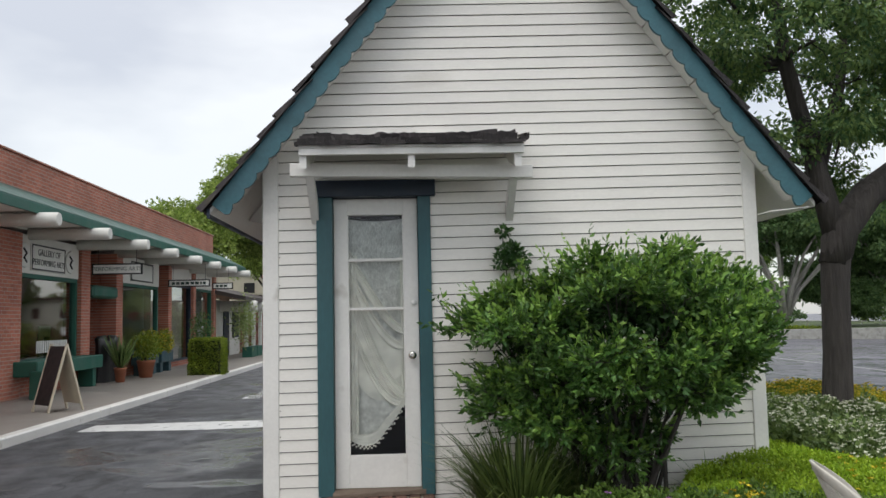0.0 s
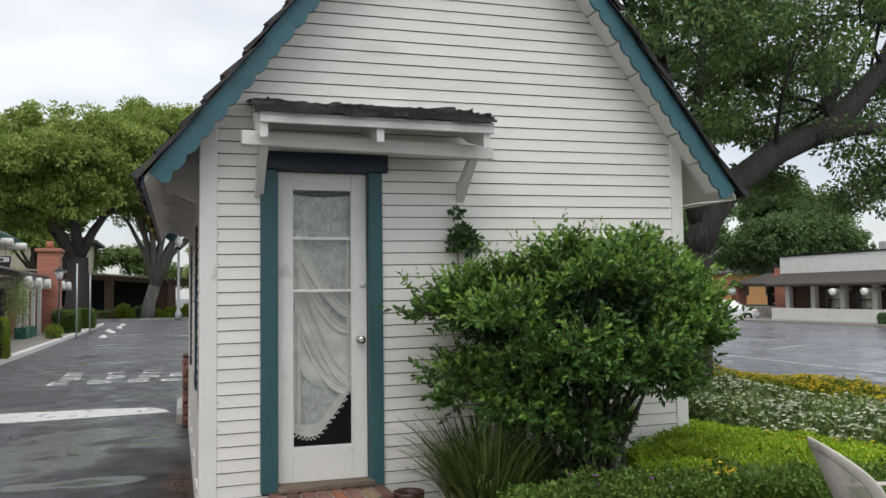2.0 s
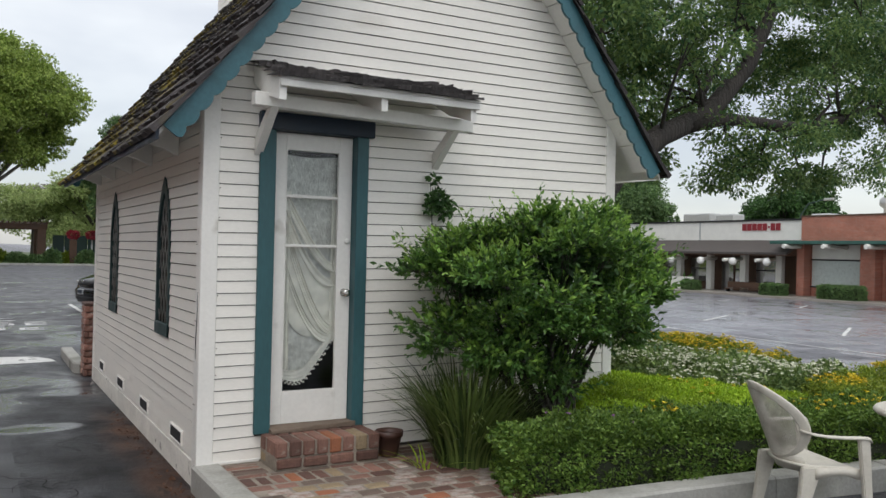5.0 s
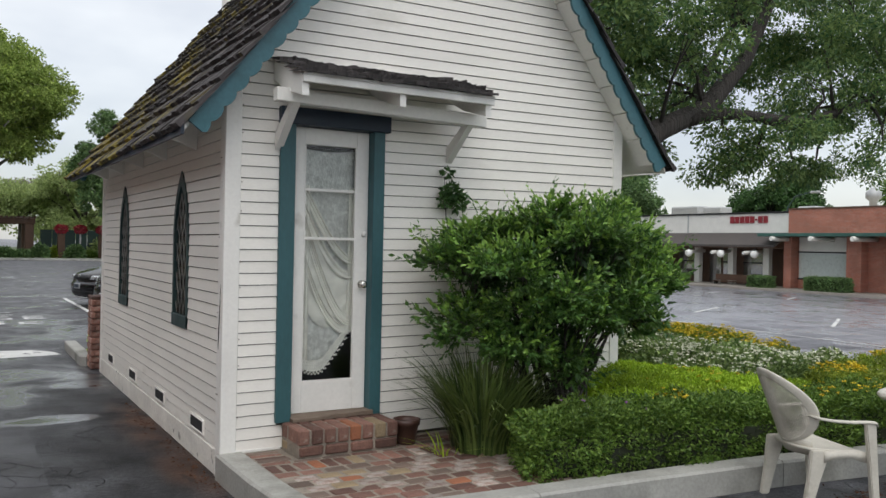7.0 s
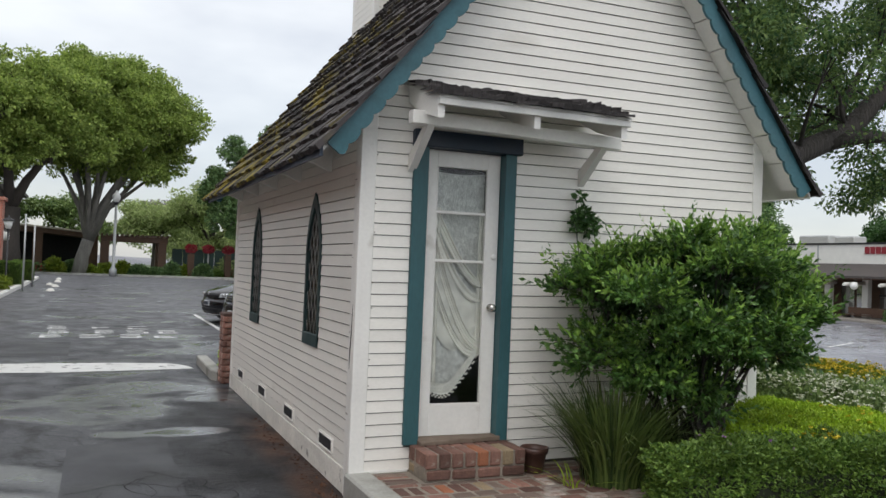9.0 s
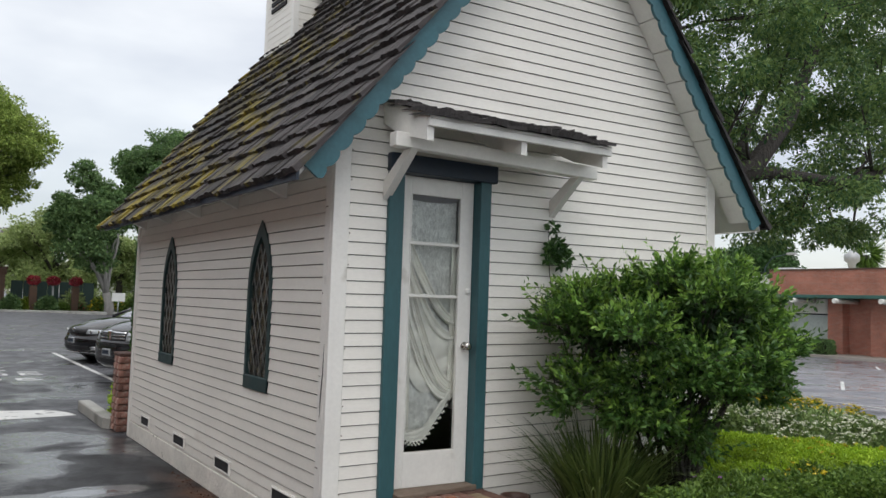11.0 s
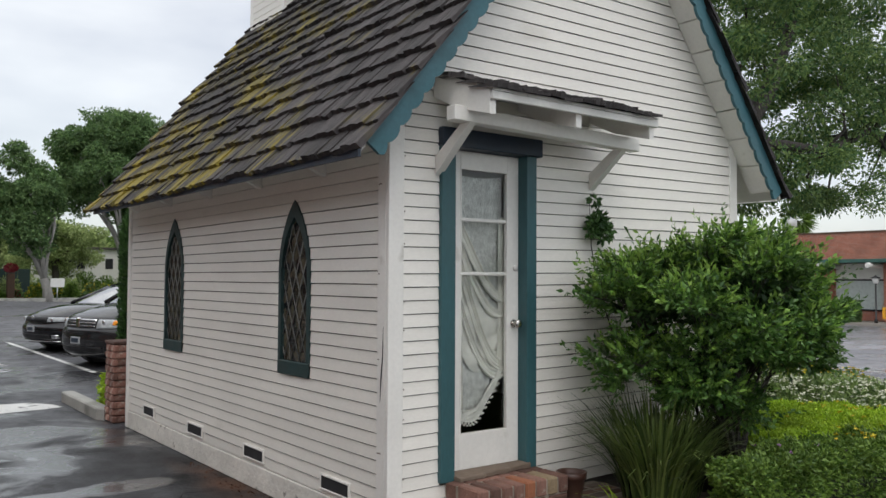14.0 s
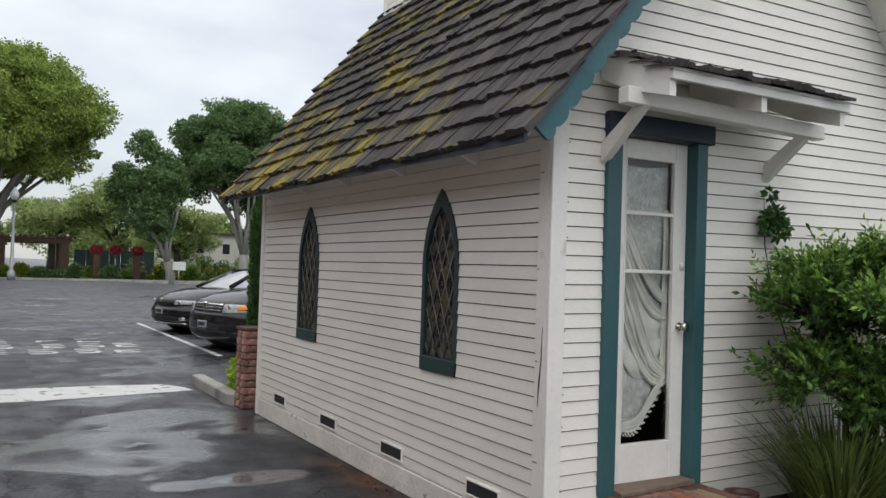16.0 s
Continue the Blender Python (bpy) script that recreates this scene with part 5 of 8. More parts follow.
def shrub():
    """A multi-stemmed shrub: leafy branch clumps round a twiggy heart with leaves coloured dark for shade, on bare
    lower stems.
    """
    rng = np.random.default_rng(12)
    bx, by, bz = 2.34, -0.66, PZ - 0.03
    c = empty("shrub", "large bright green leafy shrub with arching shoots", "shrub", at=(bx, by, bz))
    tiers = ((1.78, ((1.60, -0.42, -0.16), (1.86, -0.52, -0.03), (2.16, -0.42, 0.0), (2.06, -0.78, 0.02), (2.48, -0.46, 0.03), (2.80, -0.42, 0.03), (2.74, -0.84, -0.03), (3.04, -0.48, -0.08), (2.38, -0.88, -0.08))),
             (1.60, ((1.52, -0.52, 0.0), (1.76, -0.80, 0.0), (2.14, -1.0, 0.03), (2.56, -1.02, 0.0), (2.90, -0.88, 0.0), (3.10, -0.60, 0.0))),
             (1.42, ((1.40, -0.46, 0.02), (1.62, -0.82, -0.04), (2.00, -1.02, 0.0), (2.44, -1.02, -0.02), (2.84, -0.96, 0.02), (3.08, -0.72, -0.02), (3.12, -0.36, 0.04), (1.76, -0.30, 0.04))),
             (1.26, ((1.50, -0.48, 0.0), (1.74, -0.86, 0.0), (2.26, -1.0, 0.02), (2.90, -0.86, 0.0), (3.00, -0.50, 0.0))),
             (1.10, ((1.42, -0.50, 0.02), (1.66, -0.88, -0.05), (2.08, -0.98, 0.02), (2.52, -0.98, -0.02), (2.82, -0.76, 0.06))),
             (0.84, ((1.86, -0.66, 0.08), (2.24, -0.84, 0.02), (2.48, -0.62, 0.0))))
    stems = bmesh.new()
    P, O, PT, OT, PD, OD = [], [], [], [], [], []
    heart = np.array([2.30 - bx, -0.66 - by, 1.22 - bz])
    for z0, row in tiers:
        for x, y, dz in row:
            lobe = np.array([(x - 2.30) * (0.80 if z0 > 1.2 else 0.74) + 2.30 - bx, (y + 0.66) * 0.92 - 0.66 - by, (z0 + dz - 0.9) * 0.92 + 0.88 - bz]) + rng.uniform(-1, 1, 3) * np.array([0.06, 0.06, 0.13])
            base = Vector((rng.uniform(-0.16, 0.20), rng.uniform(-0.10, 0.10), 0))
            fork = Vector(tuple(lobe * np.array([0.45, 0.45, 0.55]))) + Vector(rng.normal(0, 0.03, 3))
            tube(stems, [base, base.lerp(fork, 0.5) + Vector(rng.normal(0, 0.02, 3)), fork, tuple(lobe)], [0.019, 0.015, 0.010, 0.004], 6)
            for k in range(5):
                d = sphere_dirs(1, rng)[0] * np.array([1, 1, 0.55])
                away = lobe - heart
                d = d * 0.8 + away / (np.linalg.norm(away) + 1e-6) * 0.45
                ctr = lobe + d * np.array([0.18, 0.18, 0.14])
                tube(stems, [fork.lerp(Vector(tuple(lobe)), 0.5), tuple(lobe * 0.5 + ctr * 0.5 + np.array([0, 0, 0.02])), tuple(ctr)], [0.006, 0.004, 0.002], 4)
                n, m = 21, 12
                u = sphere_dirs(n, rng) * np.array([1, 1, 0.62])
                out = u * 0.9 + d * 0.6 + np.array([0, 0, 0.42])
                out /= np.linalg.norm(out, axis=1, keepdims=True)
                ln = rng.uniform(0.08, 0.165, n) * np.where(rng.random(n) < 0.12, 1.8, 1.0)
                s = ctr + u * np.array([0.055, 0.055, 0.035])
                p, o = sprays(s, out, m, ln, rng, 0.10)
                o = o * 0.9 + np.repeat(out, m, axis=0) * 0.45
                tip = (np.arange(len(p)) % m) >= m - 5
                young = tip & np.repeat(rng.random(n) < (0.72 if z0 > 1.5 else 0.45), m) & (np.repeat(out[:, 2], m) > 0.12)
                for bag, sel in ((P, ~young), (PT, young)):
                    bag.append(p[sel])
                for bag, sel in ((O, ~young), (OT, young)):
                    bag.append(o[sel])
                for i in range(0, n, 3):
                    tube(stems, [tuple(ctr), tuple(s[i] + out[i] * ln[i] * 0.5), tuple(s[i] + out[i] * ln[i] + np.array([0, 0, 0.08 * ln[i]]))], [0.003, 0.002, 0.001], 3)
            # inner fill leaves in a darker green that paints the shrub's inner shade
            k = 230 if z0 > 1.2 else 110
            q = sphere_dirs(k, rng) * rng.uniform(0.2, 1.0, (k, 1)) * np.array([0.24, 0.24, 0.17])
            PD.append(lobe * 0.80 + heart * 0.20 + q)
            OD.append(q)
    part("stem_frame", stems, M_BARK, c)
    leafy("leaves", np.concatenate(P), np.concatenate(O), 0.044, 0.021, M_LEAF_BUSH, c, rng, jitter=0.32, droop=0.10)
    leafy("young_leaves", np.concatenate(PT), np.concatenate(OT), 0.044, 0.020, M_LEAF_BUSH_TIP, c, rng, jitter=0.22, droop=0.0)
    leafy("inner_leaves", np.concatenate(PD), np.concatenate(OD), 0.055, 0.026, M_LEAF_BUSH_SHADE, c, rng, jitter=0.8)


shrub()


def wall_sprig():
    rng = np.random.default_rng(3)
    c = empty("climbing_sprig", "small dark green climbing sprig on the clapboards", "climber", at=(1.68, -0.03, 1.72))
    bm = tube(bmesh.new(), [(0.14, -0.1, -0.55), (0.05, -0.03, -0.2), (0.0, -0.01, 0.1), (-0.03, -0.02, 0.42)], [0.006, 0.005, 0.004, 0.002], 5)
    part("stem", bm, M_BARK, c)
    P, O = [], []
    for (x, z, r, n) in ((0.02, 0.27, 0.085, 190), (0.08, 0.21, 0.075, 150), (-0.02, 0.42, 0.035, 40), (-0.04, 0.22, 0.06, 80), (0.07, 0.02, 0.03, 24)):
        d = sphere_dirs(n, rng)
        P.append(np.array([x, -0.06, z]) + d * r * rng.uniform(0.4, 1, (n, 1)) * np.array([1, 0.7, 1]))
        O.append(d)
    leafy("leaves", np.concatenate(P), np.concatenate(O), 0.042, 0.024, M_LEAF_SPRIG, c, rng)


wall_sprig()


def strap_clump(name, at, n, height, spread, seed, label, material=None, wide=0.016):
    """A tuft of arching strap leaves: the outer ones single, the dense heart joined."""
    rng = np.random.default_rng(seed)
    c = empty(name, label, "ornamental grass", at=at)

    def blade(lean, h, w, fold, a=0.0, r0=0.0):
        out = []
        for j in range(6):
            t = j / 5
            rr = r0 + lean * t ** 1.7
            zz = h * (t - (0.24 * lean / spread + 0.3 * fold) * t ** 3)
            px, py = rr * math.cos(a), rr * math.sin(a)
            ww = w * (1 - t ** 2.2) + 0.0008
            sx, sy = -math.sin(a) * ww / 2, math.cos(a) * ww / 2
            out += [(px - sx, py - sy, zz), (px + sx, py + sy, zz)]
        return out

    quads = [(2 * j, 2 * j + 1, 2 * j + 3, 2 * j + 2) for j in range(5)]
    shapes = []
    for k in range(8):
        me = bpy.data.meshes.new("strap_leaf")
        me.from_pydata(blade((0.35 + 0.08 * k) * spread, height * (0.75 + 0.04 * k), wide * (0.8 + 0.06 * k), (0.0, 0.0, 0.7, 0.0)[k % 4]), [], quads)
        me.materials.append(material or M_LEAF_GRASS)
        shapes.append(me)
    single = min(n // 3, 140)
    for k in range(single):
        ob = new("strap_leaf", shapes[k % 8])
        ob.parent = c
        a = rng.uniform(0, 360)
        ob.matrix_basis = Matrix.Translation((0.24 * spread * math.cos(radians(a)), 0.24 * spread * math.sin(radians(a)), 0)) @ pose(0, 0, 0, 0, 0, a) @ Matrix.Scale(rng.uniform(0.8, 1.1), 4)
    V, F = [], []
    for k in range(n - single):
        b = len(V)
        V += blade(rng.uniform(0.12, 0.9) * spread, height * rng.uniform(0.6, 1.08), wide * rng.uniform(0.7, 1.3), rng.uniform(0.5, 1.0) if rng.random() < 0.3 else 0.0, rng.uniform(0, 2 * math.pi), 0.24 * spread / 0.68 * rng.uniform(0, 1) ** 0.5)
        F += [tuple(b + i for i in q) for q in quads]
    me = bpy.data.meshes.new("foliage")
    me.from_pydata(V, [], F)
    tagged(link("foliage", me, material or M_LEAF_GRASS, c), kind="stuff")


strap_clump("strap_leaf_tuft", (1.66, -0.62, PZ - 0.03), 760, 0.82, 0.60, 5, "dense dark green strap-leaf tuft beside the shrub")
strap_clump("strap_leaf_tuft", (2.02, -0.50, PZ - 0.03), 300, 0.66, 0.46, 6, "dense dark green strap-leaf tuft beside the shrub")
strap_clump("pale_strap_tuft", (3.0, -0.34, PZ - 0.03), 60, 0.50, 0.28, 9, "sparse pale green strap-leaf tuft by the wall", M_LEAF_HEDGE, 0.016)
strap_clump("pale_strap_tuft", (1.36, -0.62, PZ), 16, 0.13, 0.34, 10, "small pale strap-leaf tuft on the patio edge", M_LEAF_LIME, 0.014)


def mound(name, outline, top, material, leaf, density, seed, label, flowers=(), kind="", rough=0.05, side=1.0, base=None, category="hedge"):
    """A planted mass: leaves over the top and down the sides of an outlined bed. top(x, y) gives its height."""
    rng = np.random.default_rng(seed)
    xs, ys = [p[0] for p in outline], [p[1] for p in outline]
    c = tagged(empty(name), label, category, kind=kind)
    poly = np.array(outline)
    def inside(x, y):
        ok = np.zeros(len(x), bool)
        j = len(poly) - 1
        for i in range(len(poly)):
            a, b = poly[i], poly[j]
            hit = ((a[1] > y) != (b[1] > y)) & (x < (b[0] - a[0]) * (y - a[1]) / (b[1] - a[1] + 1e-12) + a[0])
            ok ^= hit
            j = i
        return ok
    z0 = PZ - 0.03 if base is None else base
    area = (max(xs) - min(xs)) * (max(ys) - min(ys))
    n = int(area * density)
    x, y = rng.uniform(min(xs), max(xs), n), rng.uniform(min(ys), max(ys), n)
    keep = inside(x, y)
    x, y = x[keep], y[keep]
    lump = np.array([noise.noise((a * 4.0, b * 4.0, seed)) + 0.5 * noise.noise((a * 11, b * 11, seed)) for a, b in zip(x, y)])
    zt = np.array([top(a, b) for a, b in zip(x, y)]) + rough * lump - np.abs(rng.normal(0, rough * 0.9, len(x)))
    P, O = [np.stack([x, y, zt], 1)], [np.stack([rng.normal(0, 0.3, len(x)), rng.normal(0, 0.3, len(x)), np.full(len(x), 0.8)], 1)]
    for i in range(len(outline)):
        a, b = np.array(outline[i]), np.array(outline[(i + 1) % len(outline)])
        L = np.linalg.norm(b - a)
        h = top(*((a + b) / 2)) - z0
        m = int(L * h * density * side)
        t, v = rng.uniform(0, 1, m), rng.uniform(0.02, 1, m)
        q = a + (b - a) * t[:, None]
        nrm = np.array([b[1] - a[1], a[0] - b[0]]) / (L + 1e-9)
        if inside(np.array([(a + b)[0] / 2 + nrm[0] * 0.02]), np.array([(a + b)[1] / 2 + nrm[1] * 0.02]))[0]:
            nrm = -nrm
        lump = np.array([noise.noise((p[0] * 4, p[1] * 4, vv * 3 + seed)) for p, vv in zip(q, v)])
        off = 0.04 + rough * lump - np.abs(rng.normal(0, rough * 0.6, m)) - 0.05 * np.maximum(0, v - 0.85) / 0.15
        q = q + nrm * off[:, None]
        tz = np.array([top(*p) for p in q])
        P.append(np.column_stack([q, z0 + (tz - z0) * v]))
        O.append(np.column_stack([np.repeat(nrm[None] * 0.8, m, 0) + rng.normal(0, 0.3, (m, 2)), rng.normal(0.3, 0.3, m)]))
    leafy("leaves", np.concatenate(P), np.concatenate(O), leaf, leaf * 0.5, material, c, rng, jitter=0.45)
    # solid near-black filler: paints the shade seen between the leaves
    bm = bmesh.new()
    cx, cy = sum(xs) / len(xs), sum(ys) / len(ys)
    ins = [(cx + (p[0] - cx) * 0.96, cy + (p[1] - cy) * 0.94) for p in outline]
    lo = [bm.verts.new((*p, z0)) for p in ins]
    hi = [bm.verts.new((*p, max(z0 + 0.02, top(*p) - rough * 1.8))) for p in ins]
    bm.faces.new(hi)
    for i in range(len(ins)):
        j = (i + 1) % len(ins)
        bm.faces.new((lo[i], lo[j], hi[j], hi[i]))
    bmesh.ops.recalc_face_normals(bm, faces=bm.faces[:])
    part("twig_mass", bm, M_HEDGE_SHADE, c)
    for fname, fmat, count, size, lift, where in flowers:
        q = []
        for _ in range(count * 6 + 600):
            a, b = rng.uniform(min(xs), max(xs)), rng.uniform(min(ys), max(ys))
            if inside(np.array([a]), np.array([b]))[0] and where(a, b) > rng.random():
                q.append((a, b, top(a, b) + lift * rng.uniform(-0.3, 1) + rough * 0.6 * noise.noise((a * 4.0, b * 4.0, seed))))
            if len(q) >= count:
                break
        q = np.array(q)
        pts = np.repeat(q, 5, axis=0)
        ang = np.tile(np.arange(5) * 2 * math.pi / 5, len(q)) + np.repeat(rng.uniform(0, 6, len(q)), 5)
        outs = np.stack([np.cos(ang), np.sin(ang), np.full(len(ang), 0.35)], 1)
        tagged(leafy(fname, pts, outs, size, size * 0.75, fmat, c, rng, jitter=0.15, droop=0.0), kind="stuff")
    return c


M_HEDGE_SHADE = mat("dark_inner_twigs", (0.018, 0.024, 0.010), 0.95, 0.3)
# clipped hedge along the kerb
mound("clipped_hedge", [(1.50, -1.46), (2.3, -1.53), (3.3, -1.63), (4.4, -1.80), (5.5, -2.05), (5.5, -1.62), (4.4, -1.40), (3.3, -1.28), (2.4, -1.16), (1.62, -1.08)],
      lambda x, y: 0.55 + 0.015 * math.sin(3 * x) - 0.10 * max(0, 1.75 - x), M_LEAF_HEDGE, 0.029, 15500, 31, "clipped green hedge with a few yellow and mauve flowers",
      (("yellow_blossom", M_PETAL_Y, 90, 0.020, 0.03, lambda x, y: 0.8 if 2.62 < x < 2.95 and y > -1.5 else 0.5 if x > 3.9 else 0.004), ("mauve_blossom", M_PETAL_P, 5, 0.02, 0.02, lambda x, y: 1.0 if 1.9 < x < 2.4 else 0.0)), rough=0.10, side=0.72)
# lime ground cover behind it
mound("lime_groundcover", [(2.45, -1.12), (3.35, -1.25), (4.3, -1.36), (4.1, -0.35), (4.0, 0.5), (3.95, 1.4), (3.55, 1.5), (3.55, 0.0), (2.9, -0.25)],
      lambda x, y: 0.53 + 0.04 * math.sin(2.3 * x + 1.7 * y), M_LEAF_LIME, 0.026, 11000, 32, "bright lime green low ground cover", (("yellow_blossom", M_PETAL_Y, 26, 0.02, 0.02, lambda x, y: 1.0 if x > 3.6 and y < 0 else 0.05),), category="ground cover")
# white flowering shrubs
mound("white_flowering_shrub", [(4.0, 2.8), (3.95, 0.8), (3.95, -0.3), (4.3, -0.85), (5.2, -1.0), (5.75, -0.75), (5.8, 0.2), (5.45, 1.0), (5.3, 2.0), (5.2, 3.0)],
      lambda x, y: 0.60 + 0.06 * math.sin(3.1 * x + 2.3 * y), M_LEAF_JASM, 0.048, 5200, 33, "dark leafed shrubs covered with small white flowers", (("white_blossom", M_PETAL_W, 2300, 0.020, 0.05, lambda x, y: 0.9 if noise.noise((x * 3.2, y * 3.2, 7)) > -0.25 else 0.2),), category="shrub", rough=0.13)
# yellow flowering border beyond
mound("yellow_flowering_border", [(5.25, 4.4), (5.4, 2.4), (5.75, 1.1), (5.9, 0.3), (6.3, 0.2), (6.25, 2.4), (6.1, 4.4)],
      lambda x, y: 0.62 + 0.05 * math.sin(3.7 * x + 2.9 * y), M_LEAF_YEL, 0.030, 7000, 34, "yellow flowering low border of soft green leaves", (("yellow_blossom", M_PETAL_Y, 1700, 0.021, 0.05, lambda x, y: 0.35 + 0.75 * max(0, noise.noise((x * 2.6, y * 2.6, 2)))),), category="flower border", rough=0.09)
mound("yellow_flowering_border", [(4.3, -1.33), (4.8, -1.06), (5.6, -1.0), (6.3, -0.9), (6.3, -2.3), (5.6, -2.05)],
      lambda x, y: 0.64 + 0.05 * math.sin(3.3 * x + 3.9 * y), M_LEAF_YEL, 0.028, 7500, 36, "loose yellow-green border with clusters of yellow flowers", (("yellow_blossom", M_PETAL_Y, 620, 0.021, 0.035, lambda x, y: max(0.0, 3.0 * noise.noise((x * 2.2, y * 2.2, 5)))),), category="flower border", rough=0.10)
# planter shrub by the pier
mound("planter_shrub", [(0.06, 5.75), (0.5, 5.75), (0.5, 6.4), (0.08, 6.3)], lambda x, y: 0.45 + 0.06 * math.sin(9 * y), M_LEAF_LIME, 0.04, 5200, 35, "small bright green shrub in the planter", base=0.05, rough=0.08, category="shrub")


def cypress():
    rng = np.random.default_rng(8)
    c = empty("slim_cypress", "slim dark green columnar cypress behind the cottage", "cypress", at=(0.48, 6.35, 0.0))
    part("trunk", tube(bmesh.new(), [(0, 0, 0), (0, 0, 2.3)], [0.05, 0.02], 7), M_BARK_D, c)
    n = 16000
    z = rng.uniform(0.25, 2.5, n)
    a = rng.uniform(0, 2 * math.pi, n)
    r = 0.20 * np.minimum(1, (2.6 - z) / 0.4) * rng.uniform(0.55, 1.05, n)
    leafy("crown", np.stack([r * np.cos(a), r * np.sin(a), z], 1), np.stack([np.cos(a) * 0.5, np.sin(a) * 0.5, np.full(n, 0.9)], 1), 0.05, 0.02, M_LEAF_SPRIG, c, rng, jitter=0.3, droop=0)


cypress()


# ---- trees ----
def tree(name, base, lobes, trunk, limb_r, leaf, per, material, bark, seed, label, fork=0.5, leaf_w=0.5, clump=0.5, twigs=3, droop=0.25, open_=0.25, mains=()):
    """A tree: a trunk line, limbs to each lobe of the crown, twigs to leaf clumps. lobes: centre, radii; trunk: points, radii."""
    rng = np.random.default_rng(seed)
    c = empty(name, label, "tree", at=base)
    bm = bmesh.new()
    pts, rad = trunk
    tube(bm, pts, rad, 12)
    top = Vector(pts[-1])
    P, O = [], []
    for line, rr_ in mains:
        tube(bm, line, rr_, 9)
    for cx, cy, cz, rx, ry, rz in lobes:
        ctr = Vector((cx, cy, cz))
        if mains:
            near = min((Vector(q) for line, _ in mains for q in line[1:]), key=lambda q: (q - ctr).length)
            top = near
        mid = top.lerp(ctr, fork) + Vector((rng.normal(0, 0.06), rng.normal(0, 0.06), 0.10 * (ctr - top).length * rng.uniform(-0.2, 0.6)))
        end = ctr + Vector((0, 0, rz * 0.1))
        tube(bm, [top - Vector((0, 0, rad[-1])), top.lerp(mid, 0.5) + Vector(rng.normal(0, 0.04, 3) * (ctr - top).length * 0.3), mid, end], [limb_r, limb_r * 0.8, limb_r * 0.6, limb_r * 0.25], 7)
        k = max(6, int(per[0] * (rx * ry * rz) ** (2 / 3)))
        d = sphere_dirs(k, rng)
        d[:, 2] = np.where(d[:, 2] < -0.45, -d[:, 2] * 0.5, d[:, 2])
        cen = np.array([cx, cy, cz]) + d * np.array([rx, ry, rz]) * rng.uniform(0.55, 1.0, (k, 1))
        for i, q in enumerate(cen):
            if i % twigs == 0:
                tube(bm, [mid.lerp(end, rng.uniform(0.2, 1.0)), Vector(q) * 0.5 + end * 0.5 + Vector(rng.normal(0, 0.05, 3) * rx), q], [limb_r * 0.26, limb_r * 0.16, limb_r * 0.05], 5)
        if open_:
            cen = cen[rng.random(k) > open_ * 0.3]
        m = per[1]
        u = sphere_dirs(m * len(cen), rng)
        sz = np.repeat(rng.uniform(0.6, 1.25, len(cen)) * clump, m)[:, None]
        flat = np.array([1.0, 1.0, 0.62])
        P.append(np.repeat(cen, m, axis=0) + u * sz * flat * rng.uniform(0.25, 1, (len(u), 1)) ** 0.6)
        O.append(u * 0.7)
    part("trunk", bm, bark, c)
    leafy("crown", np.concatenate(P), np.concatenate(O), leaf, leaf * leaf_w, material, c, rng, jitter=0.5, droop=droop)
    return c


# the tree beside the bed
def shade_lobes():
    """Leafy masses in storeys, with gaps of sky between them."""
    r = random.Random(78)
    out = []
    for dz, xs, low, size in ((2.72, (1.6, 2.5, 3.15, 4.1, 4.75, 6.6), 0.34, 0.50), (3.15, (-1.0, -0.35, 0.6, 1.5, 2.4, 3.4, 4.4, 5.3), 0.42, 0.62), (3.95, (-1.4, -0.3, 0.7, 1.6, 4.0, 5.0, 6.0, 6.9), 0.55, 0.75), (4.75, (-1.6, -0.4, 0.8, 1.8, 4.4, 5.4, 6.6), 0.62, 0.80),
                              (5.75, (-1.2, 0.3, 1.6, 2.9, 4.6, 6.0, 7.2), 0.7, 0.95), (6.8, (-0.4, 1.2, 3.0, 4.6, 6.0), 0.8, 1.0)):
        for x in xs:
            for y in ((-0.45, 0.9) if dz > 3.5 else (r.uniform(-0.2, 0.7),)):
                out.append((x + r.uniform(-0.22, 0.22), y + r.uniform(-0.4, 0.4), dz + r.uniform(-0.16, 0.2), size * r.uniform(0.8, 1.1), size * r.uniform(0.8, 1.1), low * r.uniform(0.75, 1.0)))
    for x, y, dz in ((1.1, 1.9, 3.6), (2.1, 2.2, 3.7), (3.3, 2.0, 3.9), (4.3, 2.2, 4.0), (1.5, 2.1, 4.6), (3.6, 2.4, 4.9), (0.4, 1.8, 4.4), (2.4, 2.0, 5.3), (0.9, 1.7, 3.0), (1.6, 1.9, 2.75), (0.3, 1.6, 2.7), (2.6, 1.3, 4.2), (3.9, 1.4, 5.4), (5.0, 1.6, 4.6)):
        out.append((x, y, dz, 0.7, 0.6, 0.45))
    return out


